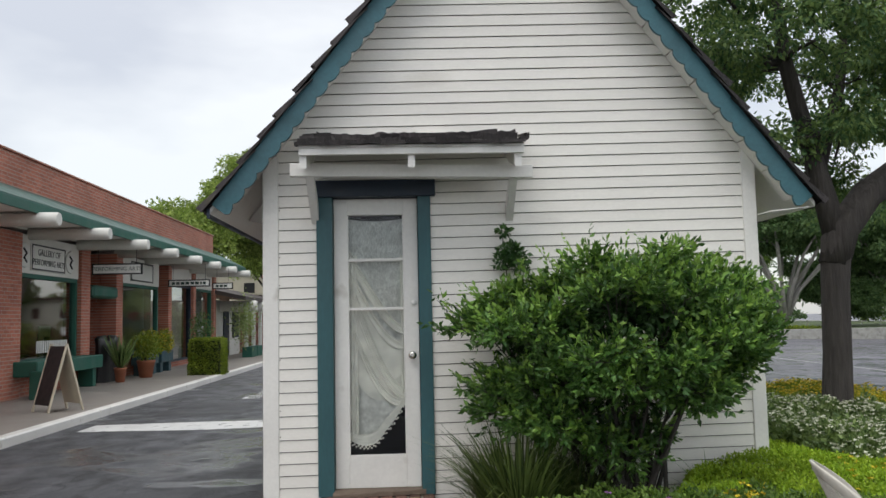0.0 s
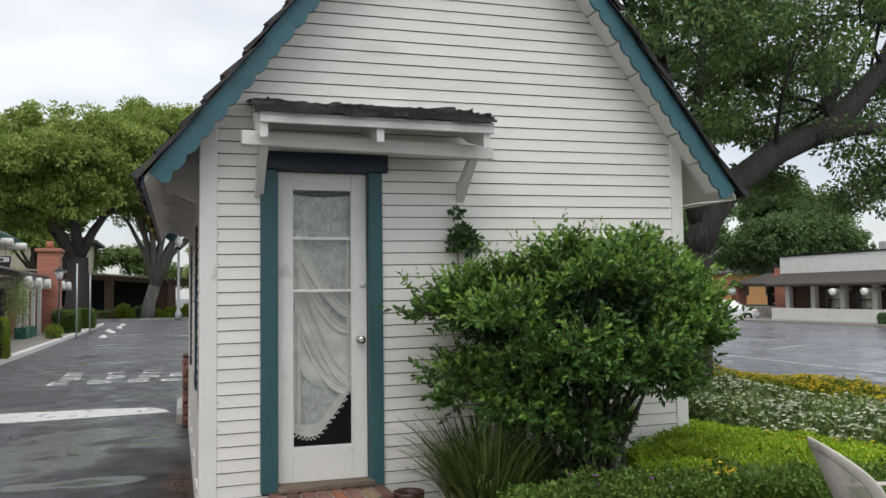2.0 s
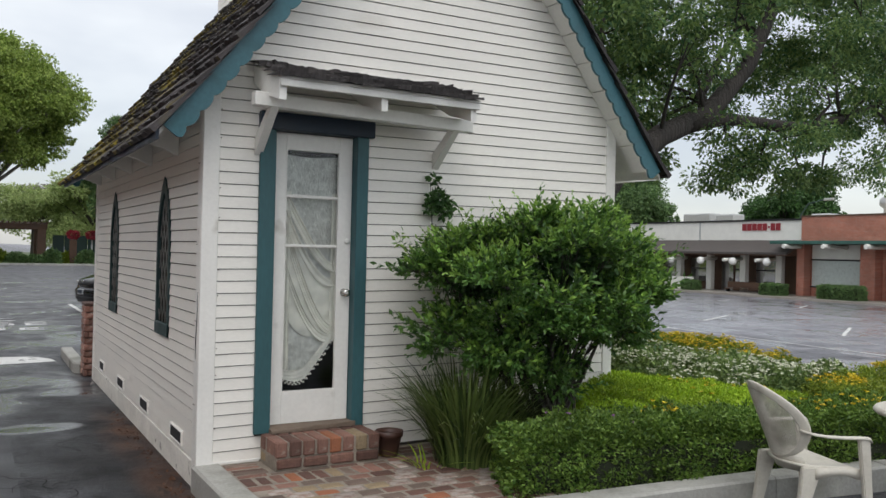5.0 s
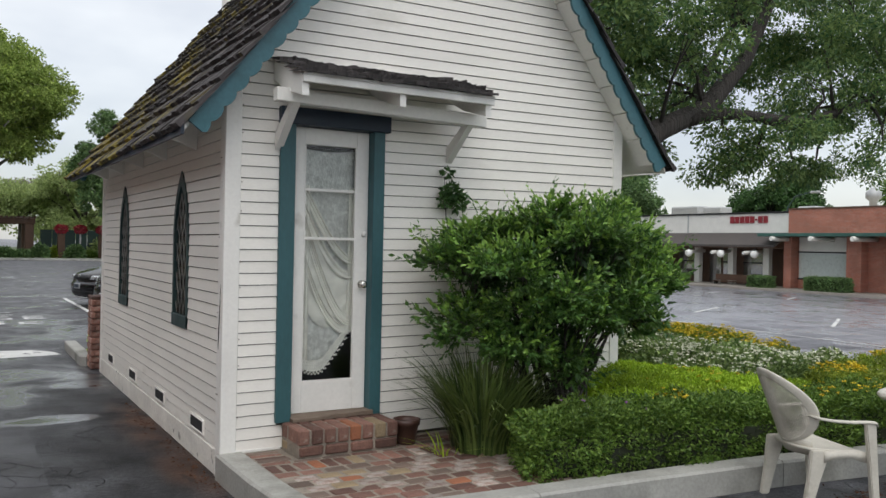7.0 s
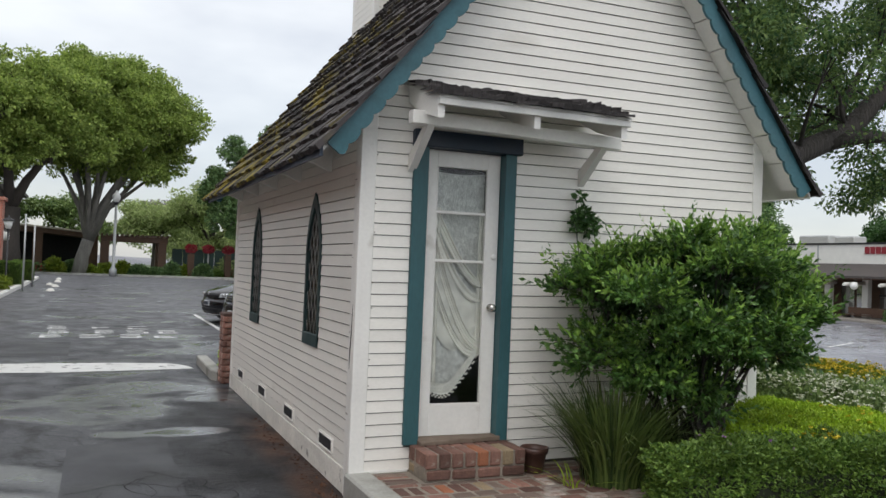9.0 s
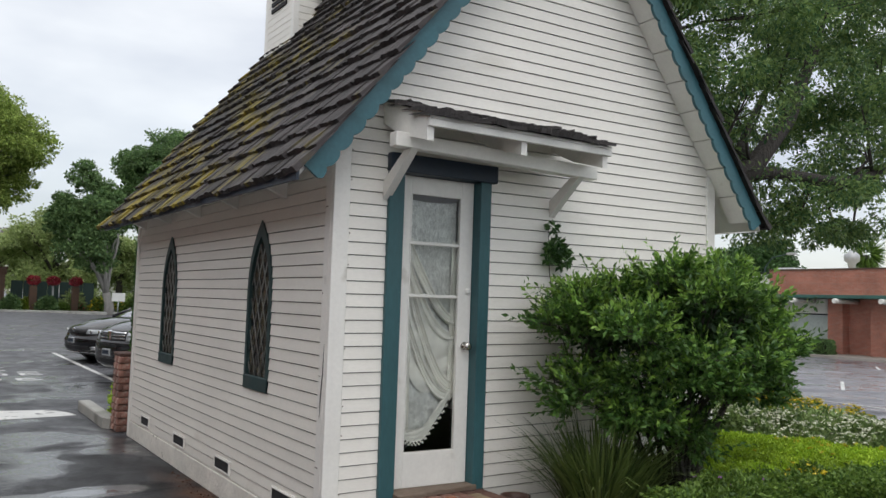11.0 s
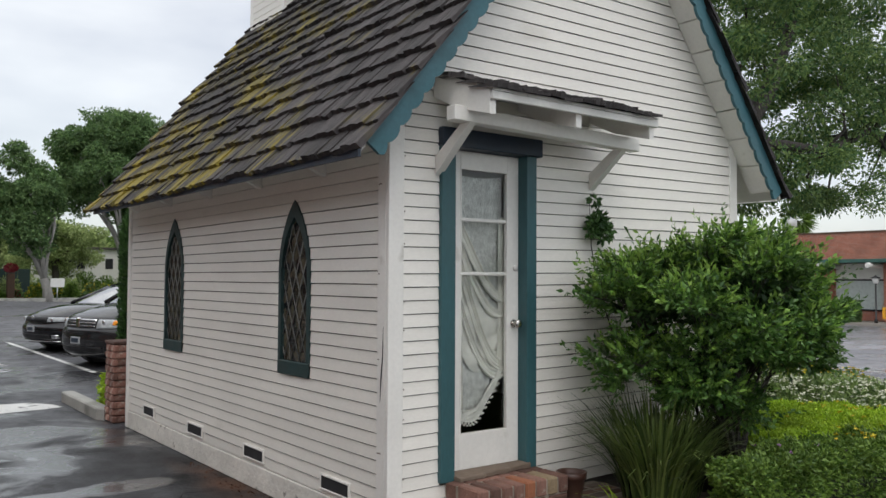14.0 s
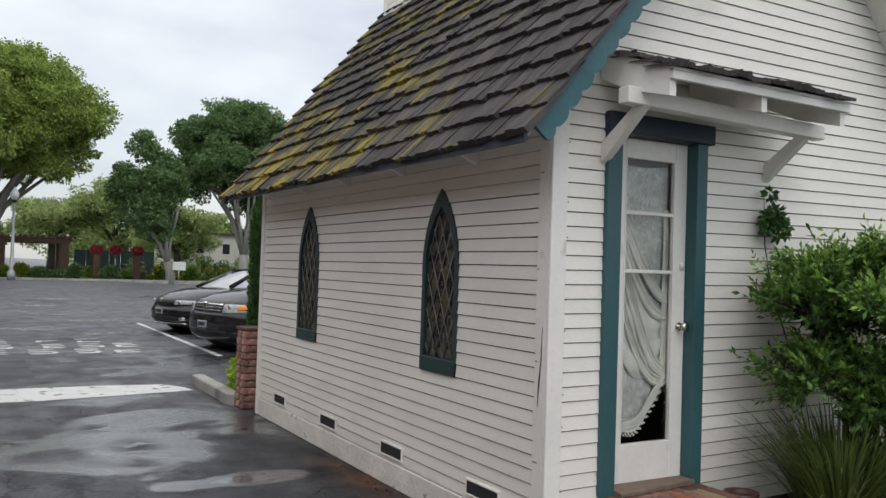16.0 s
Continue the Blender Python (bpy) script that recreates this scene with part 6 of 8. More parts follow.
tree("shade_tree", (5.27, 2.33, 0.1), shade_lobes(),
     ([(-0.10, 0, -0.05), (-0.06, 0, 0.3), (-0.02, 0, 1.0), (0.0, 0.0, 1.7), (0.04, 0.0, 2.15), (0.12, 0.0, 2.5)], [0.19, 0.158, 0.138, 0.138, 0.15, 0.06]), 0.032, 0.064, (27, 215), M_LEAF_TREE, M_BARK, 41,
     "broad shade tree with dark spreading limbs and dense drooping crown", fork=0.55, clump=0.33, twigs=4, leaf_w=0.50, droop=0.5, open_=0.4,
     mains=(([(0.0, 0, 1.9), (0.10, 0, 2.25), (0.38, 0.0, 2.6), (1.05, 0.0, 3.05), (1.95, 0.05, 3.42), (2.80, 0.1, 4.22), (3.30, 0.1, 5.10), (3.75, 0.1, 6.1)], [0.15, 0.165, 0.155, 0.15, 0.14, 0.115, 0.085, 0.04]),
            ([(0.05, 0, 2.15), (-0.1, 0.1, 3.0), (-0.3, 0.2, 4.1), (-0.4, 0.2, 5.6)], [0.13, 0.10, 0.075, 0.035]),
            ([(1.45, 0.0, 3.2), (2.1, -0.15, 3.36), (2.9, -0.2, 3.36), (3.7, -0.2, 3.40), (4.6, -0.1, 3.62), (5.6, 0, 3.95), (6.4, 0, 4.3)], [0.10, 0.085, 0.075, 0.06, 0.05, 0.04, 0.02]),
            ([(1.95, 0.05, 3.42), (2.3, 0.5, 3.8), (2.9, 0.8, 4.3), (3.6, 0.9, 5.2)], [0.085, 0.07, 0.05, 0.02]),
            ([(0.0, 0.2, 2.9), (0.5, 0.6, 3.9), (0.8, 0.8, 5.2)], [0.08, 0.055, 0.025])))

# ---- shops along the west side ----
WZ = 0.13
walkway = tagged(part("pavement", boxed(-9.0, -4.42, -30, 47, -0.05, WZ), M_WALKWAY, None), "damp concrete walkway in front of shops", "pavement", kind="structure")
kerb_w = tagged(empty("shop_kerb"), "white painted concrete kerb along shop walkway", "kerb", kind="structure")
for k in range(20):
    y0 = -30 + k * 3.85
    part("kerb_length", boxed(-4.418, -4.23, y0, y0 + 3.835, -0.05, WZ + 0.006, 0.018), M_WHITE, kerb_w)

FX = -6.9
shop = empty("shop_row", "long brick shop row with green canopy and white log beams", "shop building")
Y0, Y1 = -6.0, 26.6
part("parapet", boxed(-6.95, -6.62, Y0, Y1, 4.18, 4.92, 0.01), M_FARBRICK, shop, "red brick parapet")
part("parapet_end", boxed(-12, -6.96, Y1 - 0.3, Y1, 4.18, 4.92, 0.01), M_FARBRICK_X, shop)
part("parapet_coping", boxed(-6.98, -6.59, Y0, Y1 + 0.03, 4.921, 4.965, 0.008), M_FARBRICK, shop)
bm = bmesh.new()
prism(bm, [(-5.60, 3.72), (-5.60, 3.76), (-6.62, 4.26), (-6.62, 4.20)], Y1 + 1.2 - Y0, "y", Y0)
part("canopy_roof", bm, M_ROOF_GREEN, shop, "green canopy roofing")
part("canopy_fascia", boxed(-5.63, -5.585, Y0, Y1 + 1.2, 3.56, 3.735, 0.006), M_GREEN, shop, "green fascia board")
part("canopy_soffit", boxed(-6.9, -5.63, Y0, Y1 + 1.2, 3.60, 3.63), M_STUCCO, shop)
y = -3.5
while y < 28:
    bm = tube(bmesh.new(), [(FX, y, 3.475), (-5.28, y, 3.46), (-5.24, y, 3.46)], [0.125, 0.125, 0.115], 14)
    part("log_beam", bm, M_STUCCO, shop, "white painted log beam end")
    y += 2.53
part("rear_wall", boxed(-12.0, -9.2, Y0, Y1, 0.0, 4.9), M_FARBRICK, shop)
part("shop_ceiling", boxed(-9.2, -6.9, Y0, Y1, 3.55, 3.6), M_STUCCO, shop)
for y0, y1 in ((Y0, 11.2), (14.25, 14.8), (16.6, 17.1), (21.4, 21.75), (24.5, 24.85), (27.6, 28.0)):
    part("brick_pier", boxed(-7.25, -6.82, y0, y1, 0.12, 3.46, 0.01), M_FARBRICK, shop)


def bay(y0, y1, sill, head, frame_material, stall_material):
    """A shop bay: stall riser, glazed window with frame, sign band above."""
    b = empty("shop_bay")
    b.parent = shop
    part("stall_riser", boxed(-7.1, -6.93, y0, y1, WZ - 0.02, sill), stall_material, b)
    part("sign_band", boxed(-7.05, -6.90, y0, y1, head, 3.46), M_STUCCO, b)
    for a in ((y0, y0 + 0.09, sill, head), (y1 - 0.09, y1, sill, head), (y0 + 0.09, y1 - 0.09, head - 0.09, head), (y0 + 0.09, y1 - 0.09, sill, sill + 0.07)):
        part("window_frame", boxed(-7.06, -6.92, *a, 0.006), frame_material, b)
    bm = bmesh.new()
    bm.faces.new([bm.verts.new(v) for v in ((-7.0, y0, sill), (-7.0, y1, sill), (-7.0, y1, head), (-7.0, y0, head))])
    part("pane", bm, M_SHOPGLASS, b)
    return b


M_SHOPGLASS = glass_mat("shop_glass", (0.75, 0.8, 0.8), 0.03)
M_SHOPGLASS.node_tree.nodes["Fresnel"].inputs["IOR"].default_value = 4.0
bay(11.2, 14.25, 0.80, 2.66, M_GREEN, M_FARBRICK)
bay(17.1, 20.6, 0.75, 2.72, M_GREEN, M_FARBRICK)
bay(24.85, 27.6, 0.3, 2.85, M_GREEN, M_GREEN)
bay(21.75, 24.5, 0.3, 2.9, M_NAVY, M_FARBRICK)
part("blind", boxed(-7.35, -7.33, 17.2, 20.5, 0.9, 2.7), M_STUCCO, shop)
part("blind", boxed(-7.3, -7.28, 24.95, 27.5, 0.4, 2.8), mat("pale_green_blind", (0.33, 0.40, 0.34), 0.8, 0.06), shop)
part("recess_wall", boxed(-8.4, -8.2, 14.2, 17.2, 0.1, 3.46), mat("maroon_wall", (0.16, 0.045, 0.035), 0.8, 0.1), shop)
part("recess_wall", boxed(-8.2, -7.1, 16.62, 16.68, 0.1, 3.46), M_FARBRICK_X, shop)
part("recess_wall", boxed(-9.1, -9.0, Y0, 14.0, 0.1, 3.46), M_BEIGE, shop)
part("recess_wall", boxed(-9.1, -9.0, 17.2, Y1, 0.1, 3.46), M_BEIGE, shop)
part("door_awning", boxed(-7.3, -6.75, 14.85, 16.55, 2.25, 2.55, 0.05), M_GREEN, shop, "small green awning over shop door")
for y0, y1 in ((10.9, 14.4),):
    part("window_bench", boxed(-6.85, -6.35, y0, y1, 0.56, 0.86, 0.02), M_GREEN, shop, "green painted window bench box")
    part("bench_leg", boxed(-6.8, -6.45, y1 - 0.35, y1 - 0.15, WZ, 0.56, 0.01), M_GREEN, shop)

# things in and before the shop windows
seatw = empty("slatted_chair", "dark slatted chair inside the shop window", "chair", at=(-7.5, 11.9, 0.8))
for k in range(5):
    part("slat", boxed(-0.02, 0.02, -0.28 + k * 0.12, -0.22 + k * 0.12, 0.0, 0.62, 0.004), M_BLACK, seatw)
part("top_rail", boxed(-0.03, 0.03, -0.32, 0.32, 0.62, 0.70, 0.01), M_BLACK, seatw)
part("seat", boxed(-0.05, 0.4, -0.3, 0.3, 0.12, 0.16, 0.01), M_BLACK, seatw)
wtext = empty("window_lettering", "white lettering bars painted on the shop window", "sign")
r = random.Random(31)
y = 12.3
while y < 13.9:
    w = r.uniform(0.05, 0.11)
    part("letter_bar", boxed(-6.995, -6.99, y, y + w, 0.98, 1.24), M_SIGN_W, wtext)
    y += w + 0.035
easel = empty("window_easel", "small cream picture panel standing in the window", "picture panel", at=(-7.4, 13.6, 0.82))
part("panel", boxed(-0.02, 0.02, -0.3, 0.3, 0.0, 0.75, 0.01), M_CREAM, easel)
part("stand", boxed(0.02, 0.14, -0.04, 0.04, 0.0, 0.5), M_BROWN, easel)
cloth = empty("draped_stand", "black cloth draped over a display stand", "display stand", at=(-6.75, 15.75, WZ))
bm = bmesh.new()
rows_ = []
for z, rad in ((0.0, 0.40), (0.45, 0.36), (0.85, 0.36), (1.02, 0.40), (1.10, 0.30), (1.12, 0.02)):
    rows_.append([bm.verts.new(((rad + 0.03 * math.sin(7 * a) * (1.2 - z)) * 0.55 * math.cos(a), (rad + 0.03 * math.sin(7 * a) * (1.2 - z)) * 1.5 * math.sin(a), z + 0.06 * math.sin(2 * a) * (z > 0.8))) for a in (2 * math.pi * k / 36 for k in range(36))])
for a, b in zip(rows_, rows_[1:]):
    for k in range(36):
        bm.faces.new((a[k], a[(k + 1) % 36], b[(k + 1) % 36], b[k])).smooth = True
part("cloth", bm, M_BLACK, cloth)

# shop signs
sign = empty("shop_sign", "white board sign of a performing arts gallery", "sign")
part("sign_board", boxed(-6.895, -6.865, 11.7, 13.4, 2.73, 3.30, 0.01), M_SIGN_W, sign)
for a in ((11.72, 13.38, 3.255, 3.285), (11.72, 13.38, 2.745, 2.775), (11.72, 11.75, 2.775, 3.255), (13.35, 13.38, 2.775, 3.255)):
    part("sign_border", boxed(-6.865, -6.858, *a), M_BLACK, sign)
SIDE = Matrix(((0, 0, 1, 0), (1, 0, 0, 0), (0, 1, 0, 0), (0, 0, 0, 1)))
text_part("lettering", "GALLERY OF", 0.20, Matrix.Translation((-6.86, 12.55, 3.12)) @ SIDE, M_BLACK, sign)
text_part("lettering", "PERFORMING ARTS", 0.185, Matrix.Translation((-6.86, 12.55, 2.91)) @ SIDE, M_BLACK, sign)
for yy in (11.42, 13.72):
    d = empty("round_sign", "round white plaque with a dark emblem", "sign", "round plaques")
    bm = lathe(bmesh.new(), [(0.24, 0.0), (0.26, 0.01), (0.24, 0.025)], sides=24)
    bm.transform(Matrix.Translation((-6.895, yy, 3.02)) @ pose(0, 0, 0, 0, 90, 0))
    part("disc", bm, M_SIGN_W, d)
    bm = tube(bmesh.new(), [(0, -0.08, 0.14), (0, 0.06, 0.05), (0, -0.06, -0.05), (0, 0.07, -0.14)], [0.02, 0.025, 0.025, 0.02], 6)
    bm.transform(Matrix.Translation((-6.865, yy, 3.02)))
    part("emblem", bm, M_BLACK, d)


def hanging_sign(y, x0, x1, z0, z1, words, label):
    s = empty("hanging_sign", label, "sign")
    part("sign_board", boxed(x0, x1, y - 0.02, y + 0.02, z0, z1, 0.006), M_BLACK, s)
    part("sign_face", boxed(x0 + 0.04, x1 - 0.04, y - 0.024, y - 0.0205, z0 + 0.035, z1 - 0.035), M_SIGN_W, s)
    if words:
        text_part("lettering", words, (z1 - z0) * 0.50, Matrix.Translation(((x0 + x1) / 2, y - 0.026, (z0 + z1) / 2)) @ pose(0, 0, 0, 90, 0, 0), M_GREEN_D, s)
    else:
        k = x0 + 0.12
        r = random.Random(5)
        while k < x1 - 0.2:
            w = r.uniform(0.05, 0.12)
            part("letter_bar", boxed(k, k + w, y - 0.028, y - 0.0245, z0 + 0.075, z1 - 0.075), M_GREEN_D, s)
            k += w + 0.04
    for xx in (x0 + 0.15, x1 - 0.15):
        part("hanger", tube(bmesh.new(), [(xx, y, z1), (xx, y, 3.4)], [0.006, 0.006], 5), M_BLACK, s)


M_GREEN_D = mat("dark_green_lettering", (0.015, 0.04, 0.035), 0.5, 0.1)
hanging_sign(14.35, -6.62, -5.42, 2.76, 3.03, "PERFORMING ARTS", "white hanging sign with dark green lettering")
hanging_sign(20.4, -6.55, -5.25, 2.70, 2.93, "", "white hanging shop sign with worn lettering")
hanging_sign(22.6, -5.7, -5.0, 2.70, 2.92, "", "white hanging shop sign with worn lettering")
panel = empty("window_sign", "white framed sign panel over shop window", "sign")
part("sign_board", boxed(-6.895, -6.87, 17.9, 19.9, 2.80, 3.36, 0.01), M_SIGN_W, panel)
for a in ((17.9, 19.9, 3.32, 3.36), (17.9, 19.9, 2.80, 2.84), (17.9, 17.95, 2.84, 3.32), (19.85, 19.9, 2.84, 3.32)):
    part("sign_border", boxed(-6.87, -6.862, *a), M_BLACK, panel)


def a_board(at, rz):
    a = empty("sandwich_board", "folding black and cream sandwich board on walkway", "sandwich board", at=at, rz=rz)
    for s, m in ((-1, M_BOARD), (1, M_CREAM)):
        bm = boxed(-0.26, 0.26, -0.012, 0.012, 0.12, 1.12, 0.004)
        bm.transform(pose(0, 0, 0, 0, 0, 0))
        bm.transform(Matrix.Translation((0, s * 0.30, 0)) @ pose(0, 0, 0, s * 15, 0, 0))
        part("panel", bm, m, a, "chalk panel" if s < 0 else "cream back panel")
        for xx in (-0.26, 0.26):
            bm = boxed(xx - 0.018, xx + 0.018, -0.016, 0.016, 0.0, 1.16, 0.003)
            bm.transform(Matrix.Translation((0, s * 0.30, 0)) @ pose(0, 0, 0, s * 15, 0, 0))
            part("stile", bm, M_CREAM, a)


a_board((-4.95, 8.52, WZ), -40)


def potted(at, r, h, material, seed, label, leaf, blade=False, tall=0.5, spread=0.35, n=700):
    c = empty("potted_plant", label, "potted plant", at=at)
    part("pot", lathe(bmesh.new(), [(r * 0.68, 0), (r * 0.95, h * 0.85), (r, h * 0.86), (r * 1.02, h), (r * 0.9, h), (r * 0.85, h * 0.8)], sides=18), material, c)
    part("potting_soil", lathe(bmesh.new(), [(r * 0.85, h * 0.8), (r * 0.86, h * 0.9)], sides=14), M_SOIL, c)
    rng = np.random.default_rng(seed)
    if blade:
        n = 90
        a = rng.uniform(0, 6.28, n)
        t = np.linspace(0, 1, 1)
        d = np.stack([np.cos(a) * 0.45, np.sin(a) * 0.45, rng.uniform(0.7, 1.2, n)], 1)
        leafy("leaves", np.tile([[0, 0, h * 0.9]], (n, 1)) + rng.normal(0, 0.03, (n, 3)), d, tall, 0.05, leaf, c, rng, jitter=0.05, droop=0)
        return
    d = sphere_dirs(n, rng)
    p = np.array([0, 0, h + tall * 0.5]) + d * np.array([spread, spread, tall * 0.55]) * rng.uniform(0.3, 1, (n, 1))
    bm = bmesh.new()
    for k in range(5):
        tube(bm, [(0, 0, h * 0.85), tuple(p[k] * 0.8 + np.array([0, 0, h * 0.2]))], [0.012, 0.004], 5)
    part("stem_frame", bm, M_BARK, c)
    leafy("leaves", p, d, 0.09, 0.035, leaf, c, rng)


potted((-6.25, 15.3, WZ), 0.15, 0.36, M_TERRA, 1, "spiky pale agave in a terracotta pot", M_LEAF_JASM, True, 0.75)
potted((-6.15, 17.0, WZ), 0.24, 0.46, M_TERRA, 2, "leafy plant in a large terracotta pot", M_LEAF_YEL, False, 0.75, 0.42, 900)
potted((-6.1, 22.6, WZ), 0.28, 0.5, M_TERRA, 3, "dark leafy shrub in a terracotta pot", M_LEAF_FICUS, False, 1.3, 0.42, 1100)
bin_ = empty("planter_tub", "square dark green planter tub", "planter", at=(-6.25, 10.9, WZ))
part("tub", boxed(-0.18, 0.18, -0.18, 0.18, 0, 0.55, 0.02), M_GREEN, bin_)


def trough(y0, seed):
    c = empty("planter_trough", "blue-green planter trough with yellow flowers", "planter", "window troughs")
    part("trough", boxed(-6.75, -6.35, y0, y0 + 1.2, 0.42, 0.75, 0.015), M_TROUGH, c)
    part("trough_leg", boxed(-6.7, -6.4, y0 + 0.05, y0 + 0.3, WZ, 0.42, 0.01), M_TROUGH, c)
    part("trough_leg", boxed(-6.7, -6.4, y0 + 0.9, y0 + 1.15, WZ, 0.42, 0.01), M_TROUGH, c)
    rng = np.random.default_rng(seed)
    n = 1400
    p = np.array([-6.5, y0 + 0.6, 1.0]) + sphere_dirs(n, rng) * np.array([0.3, 0.62, 0.42]) * rng.uniform(0.4, 1, (n, 1))
    leafy("leaves", p, p - np.array([-6.5, y0 + 0.6, 0.8]), 0.08, 0.03, M_LEAF_YEL, c, rng)
    leafy("blossom", p[::4] + 0.03, p[::4] - np.array([-6.5, y0 + 0.6, 0.8]), 0.05, 0.04, M_PETAL_Y, c, rng)


M_TROUGH = mat("blue_green_planter_paint", (0.03, 0.075, 0.09), 0.5, 0.15)
trough(17.6, 3)
trough(19.1, 4)


def box_hedge(at, sx, sy, h, seed, label, material=None):
    c = mound("box_hedge", [(at[0] - sx, at[1] - sy), (at[0] + sx, at[1] - sy), (at[0] + sx, at[1] + sy), (at[0] - sx, at[1] + sy)], lambda x, y: WZ + h, material or M_LEAF_HEDGE, 0.055, 2600, seed, label, base=WZ - 0.02, rough=0.03, category="hedge")
    return c


box_hedge((-4.68, 17.8), 0.40, 0.40, 0.98, 51, "clipped cube of green box hedge", M_LEAF_YEL)
box_hedge((-4.85, 4.6), 0.35, 0.35, 0.92, 52, "clipped cube of green box hedge", M_LEAF_YEL)
box_hedge((-4.75, 34.0), 0.45, 0.6, 0.95, 53, "clipped cube of green box hedge")
box_hedge((-4.6, 39.7), 0.4, 0.5, 0.95, 54, "clipped cube of green box hedge")
box_hedge((-4.9, 42.5), 0.5, 0.5, 0.7, 55, "clipped cube of green box hedge")
potted((-4.55, 28.4, WZ - 0.15), 0.18, 0.12, M_TERRA, 12, "small bushy green plant by the kerb", M_LEAF_YEL, False, 0.55, 0.35, 900)

# north wing of the shops
wing = empty("shop_wing", "low brick shop wing with white drum beam ends", "shop building")
part("wing_wall", boxed(-11, -6.9, 33.5, 42, 0.0, 2.5), M_FARBRICK, wing)
part("wing_wall", boxed(-11, -7.0, 28.0, 33.5, 0.0, 2.5), M_STUCCO, wing)
bm = bmesh.new()
prism(bm, [(-5.6, 2.45), (-5.6, 2.60), (-9.5, 3.5), (-9.5, 3.3)], 14.5, "y", 27.8)
part("wing_roof", bm, M_ROOF_TILE, wing)
for k in range(6):
    bm = tube(bmesh.new(), [(-6.9, 29.2 + k * 2.4, 2.25), (-5.45, 29.2 + k * 2.4, 2.25), (-5.40, 29.2 + k * 2.4, 2.25)], [0.22, 0.22, 0.20], 14)
    part("drum_beam", bm, M_STUCCO, wing)
for k in range(4):
    part("post", boxed(-5.9, -5.75, 29.0 + k * 1.6, 29.15 + k * 1.6, WZ, 2.1, 0.01), M_STUCCO, wing)
part("wing_door", boxed(-6.98, -6.94, 30.0, 31.0, WZ, 2.15), M_NAVY, wing)
part("wing_window", boxed(-6.98, -6.94, 31.8, 33.0, 0.9, 2.1), M_NAVY, wing)
bm = boxed(-6.1, -5.2, 35.0, 36.0, 0.0, 3.7, 0.02)
part("chimney", bm, M_FARBRICK, wing, "brick chimney")
part("chimney_cap", boxed(-6.2, -5.1, 34.9, 36.1, 3.7, 3.85, 0.02), M_FARBRICK, wing)
part("chimney_pot", lathe(bmesh.new(), [(0.16, 3.85), (0.14, 4.2)], (-5.65, 35.5, 0), 12), M_TERRA, wing)
for k in range(5):
    part("wing_rail", boxed(-6.0, -5.9, 36.5, 41.5, 0.4 + k * 0.35, 0.5 + k * 0.35), M_BROWN, wing)
for y0 in (28.6, 29.9):
    tr_ = empty("planter_trough", "dark green planter trough on the walkway", "planter", "walkway troughs")
    part("trough", boxed(-5.9, -5.5, y0, y0 + 1.1, WZ, 0.55, 0.02), M_GREEN, tr_)
climb = empty("climbing_vine", "leafy green vine on white posts", "climber", at=(-5.8, 28.6, 0))
rng = np.random.default_rng(77)
p = np.array([0, 0, 1.6]) + rng.normal(0, 1, (1500, 3)) * np.array([0.22, 0.45, 0.45])
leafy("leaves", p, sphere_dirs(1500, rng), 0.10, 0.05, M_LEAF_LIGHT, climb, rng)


def lantern_post(at, h, label, s=1.0):
    c = empty("lantern_post", label, "street lamp", at=at)
    part("post", lathe(bmesh.new(), [(0.08 * s, 0), (0.07 * s, 0.25), (0.035 * s, 0.3), (0.035 * s, h - 0.42)], sides=10), M_BLACK, c)
    part("lantern_glass", lathe(bmesh.new(), [(0.09 * s, h - 0.42), (0.17 * s, h - 0.12)], sides=6), M_MILK, c)
    part("lantern_cap", lathe(bmesh.new(), [(0.23 * s, h - 0.12), (0.20 * s, h - 0.08), (0.05 * s, h), (0.02 * s, h + 0.08)], sides=6), M_BLACK, c)


lantern_post((-4.5, 29.5, WZ), 2.65, "black lantern post on the walkway")


def plain_pole(at, h):
    c = empty("signal_pole", "thin grey steel pole at the kerb", "pole", "kerb poles", at=at)
    part("pole", lathe(bmesh.new(), [(0.035, 0), (0.035, h)], sides=8), M_STEEL, c)


plain_pole((-4.0, 30.7, 0.0), 3.0)
plain_pole((-3.9, 34.9, 0.0), 2.7)
for sx, sy in ((-3.03, 30.9), (-3.0, 35.5), (-3.3, 37.4), (-3.1, 42.0), (-3.2, 46.5)):
    w = tagged(empty("kerb_stone", at=(sx, sy, 0), rz=sx * 40), "rounded whitewashed kerb stone", "stone", "kerb stones")
    bm = bmesh.new()
    bmesh.ops.create_icosphere(bm, subdivisions=2, radius=0.16)
    for v in bm.verts:
        v.co.z = max(0, v.co.z) * 0.75
        v.co *= 1 + 0.12 * noise.noise(v.co * 4 + Vector((sx, sy, 0)))
    part("stone", bm, M_STUCCO, w)

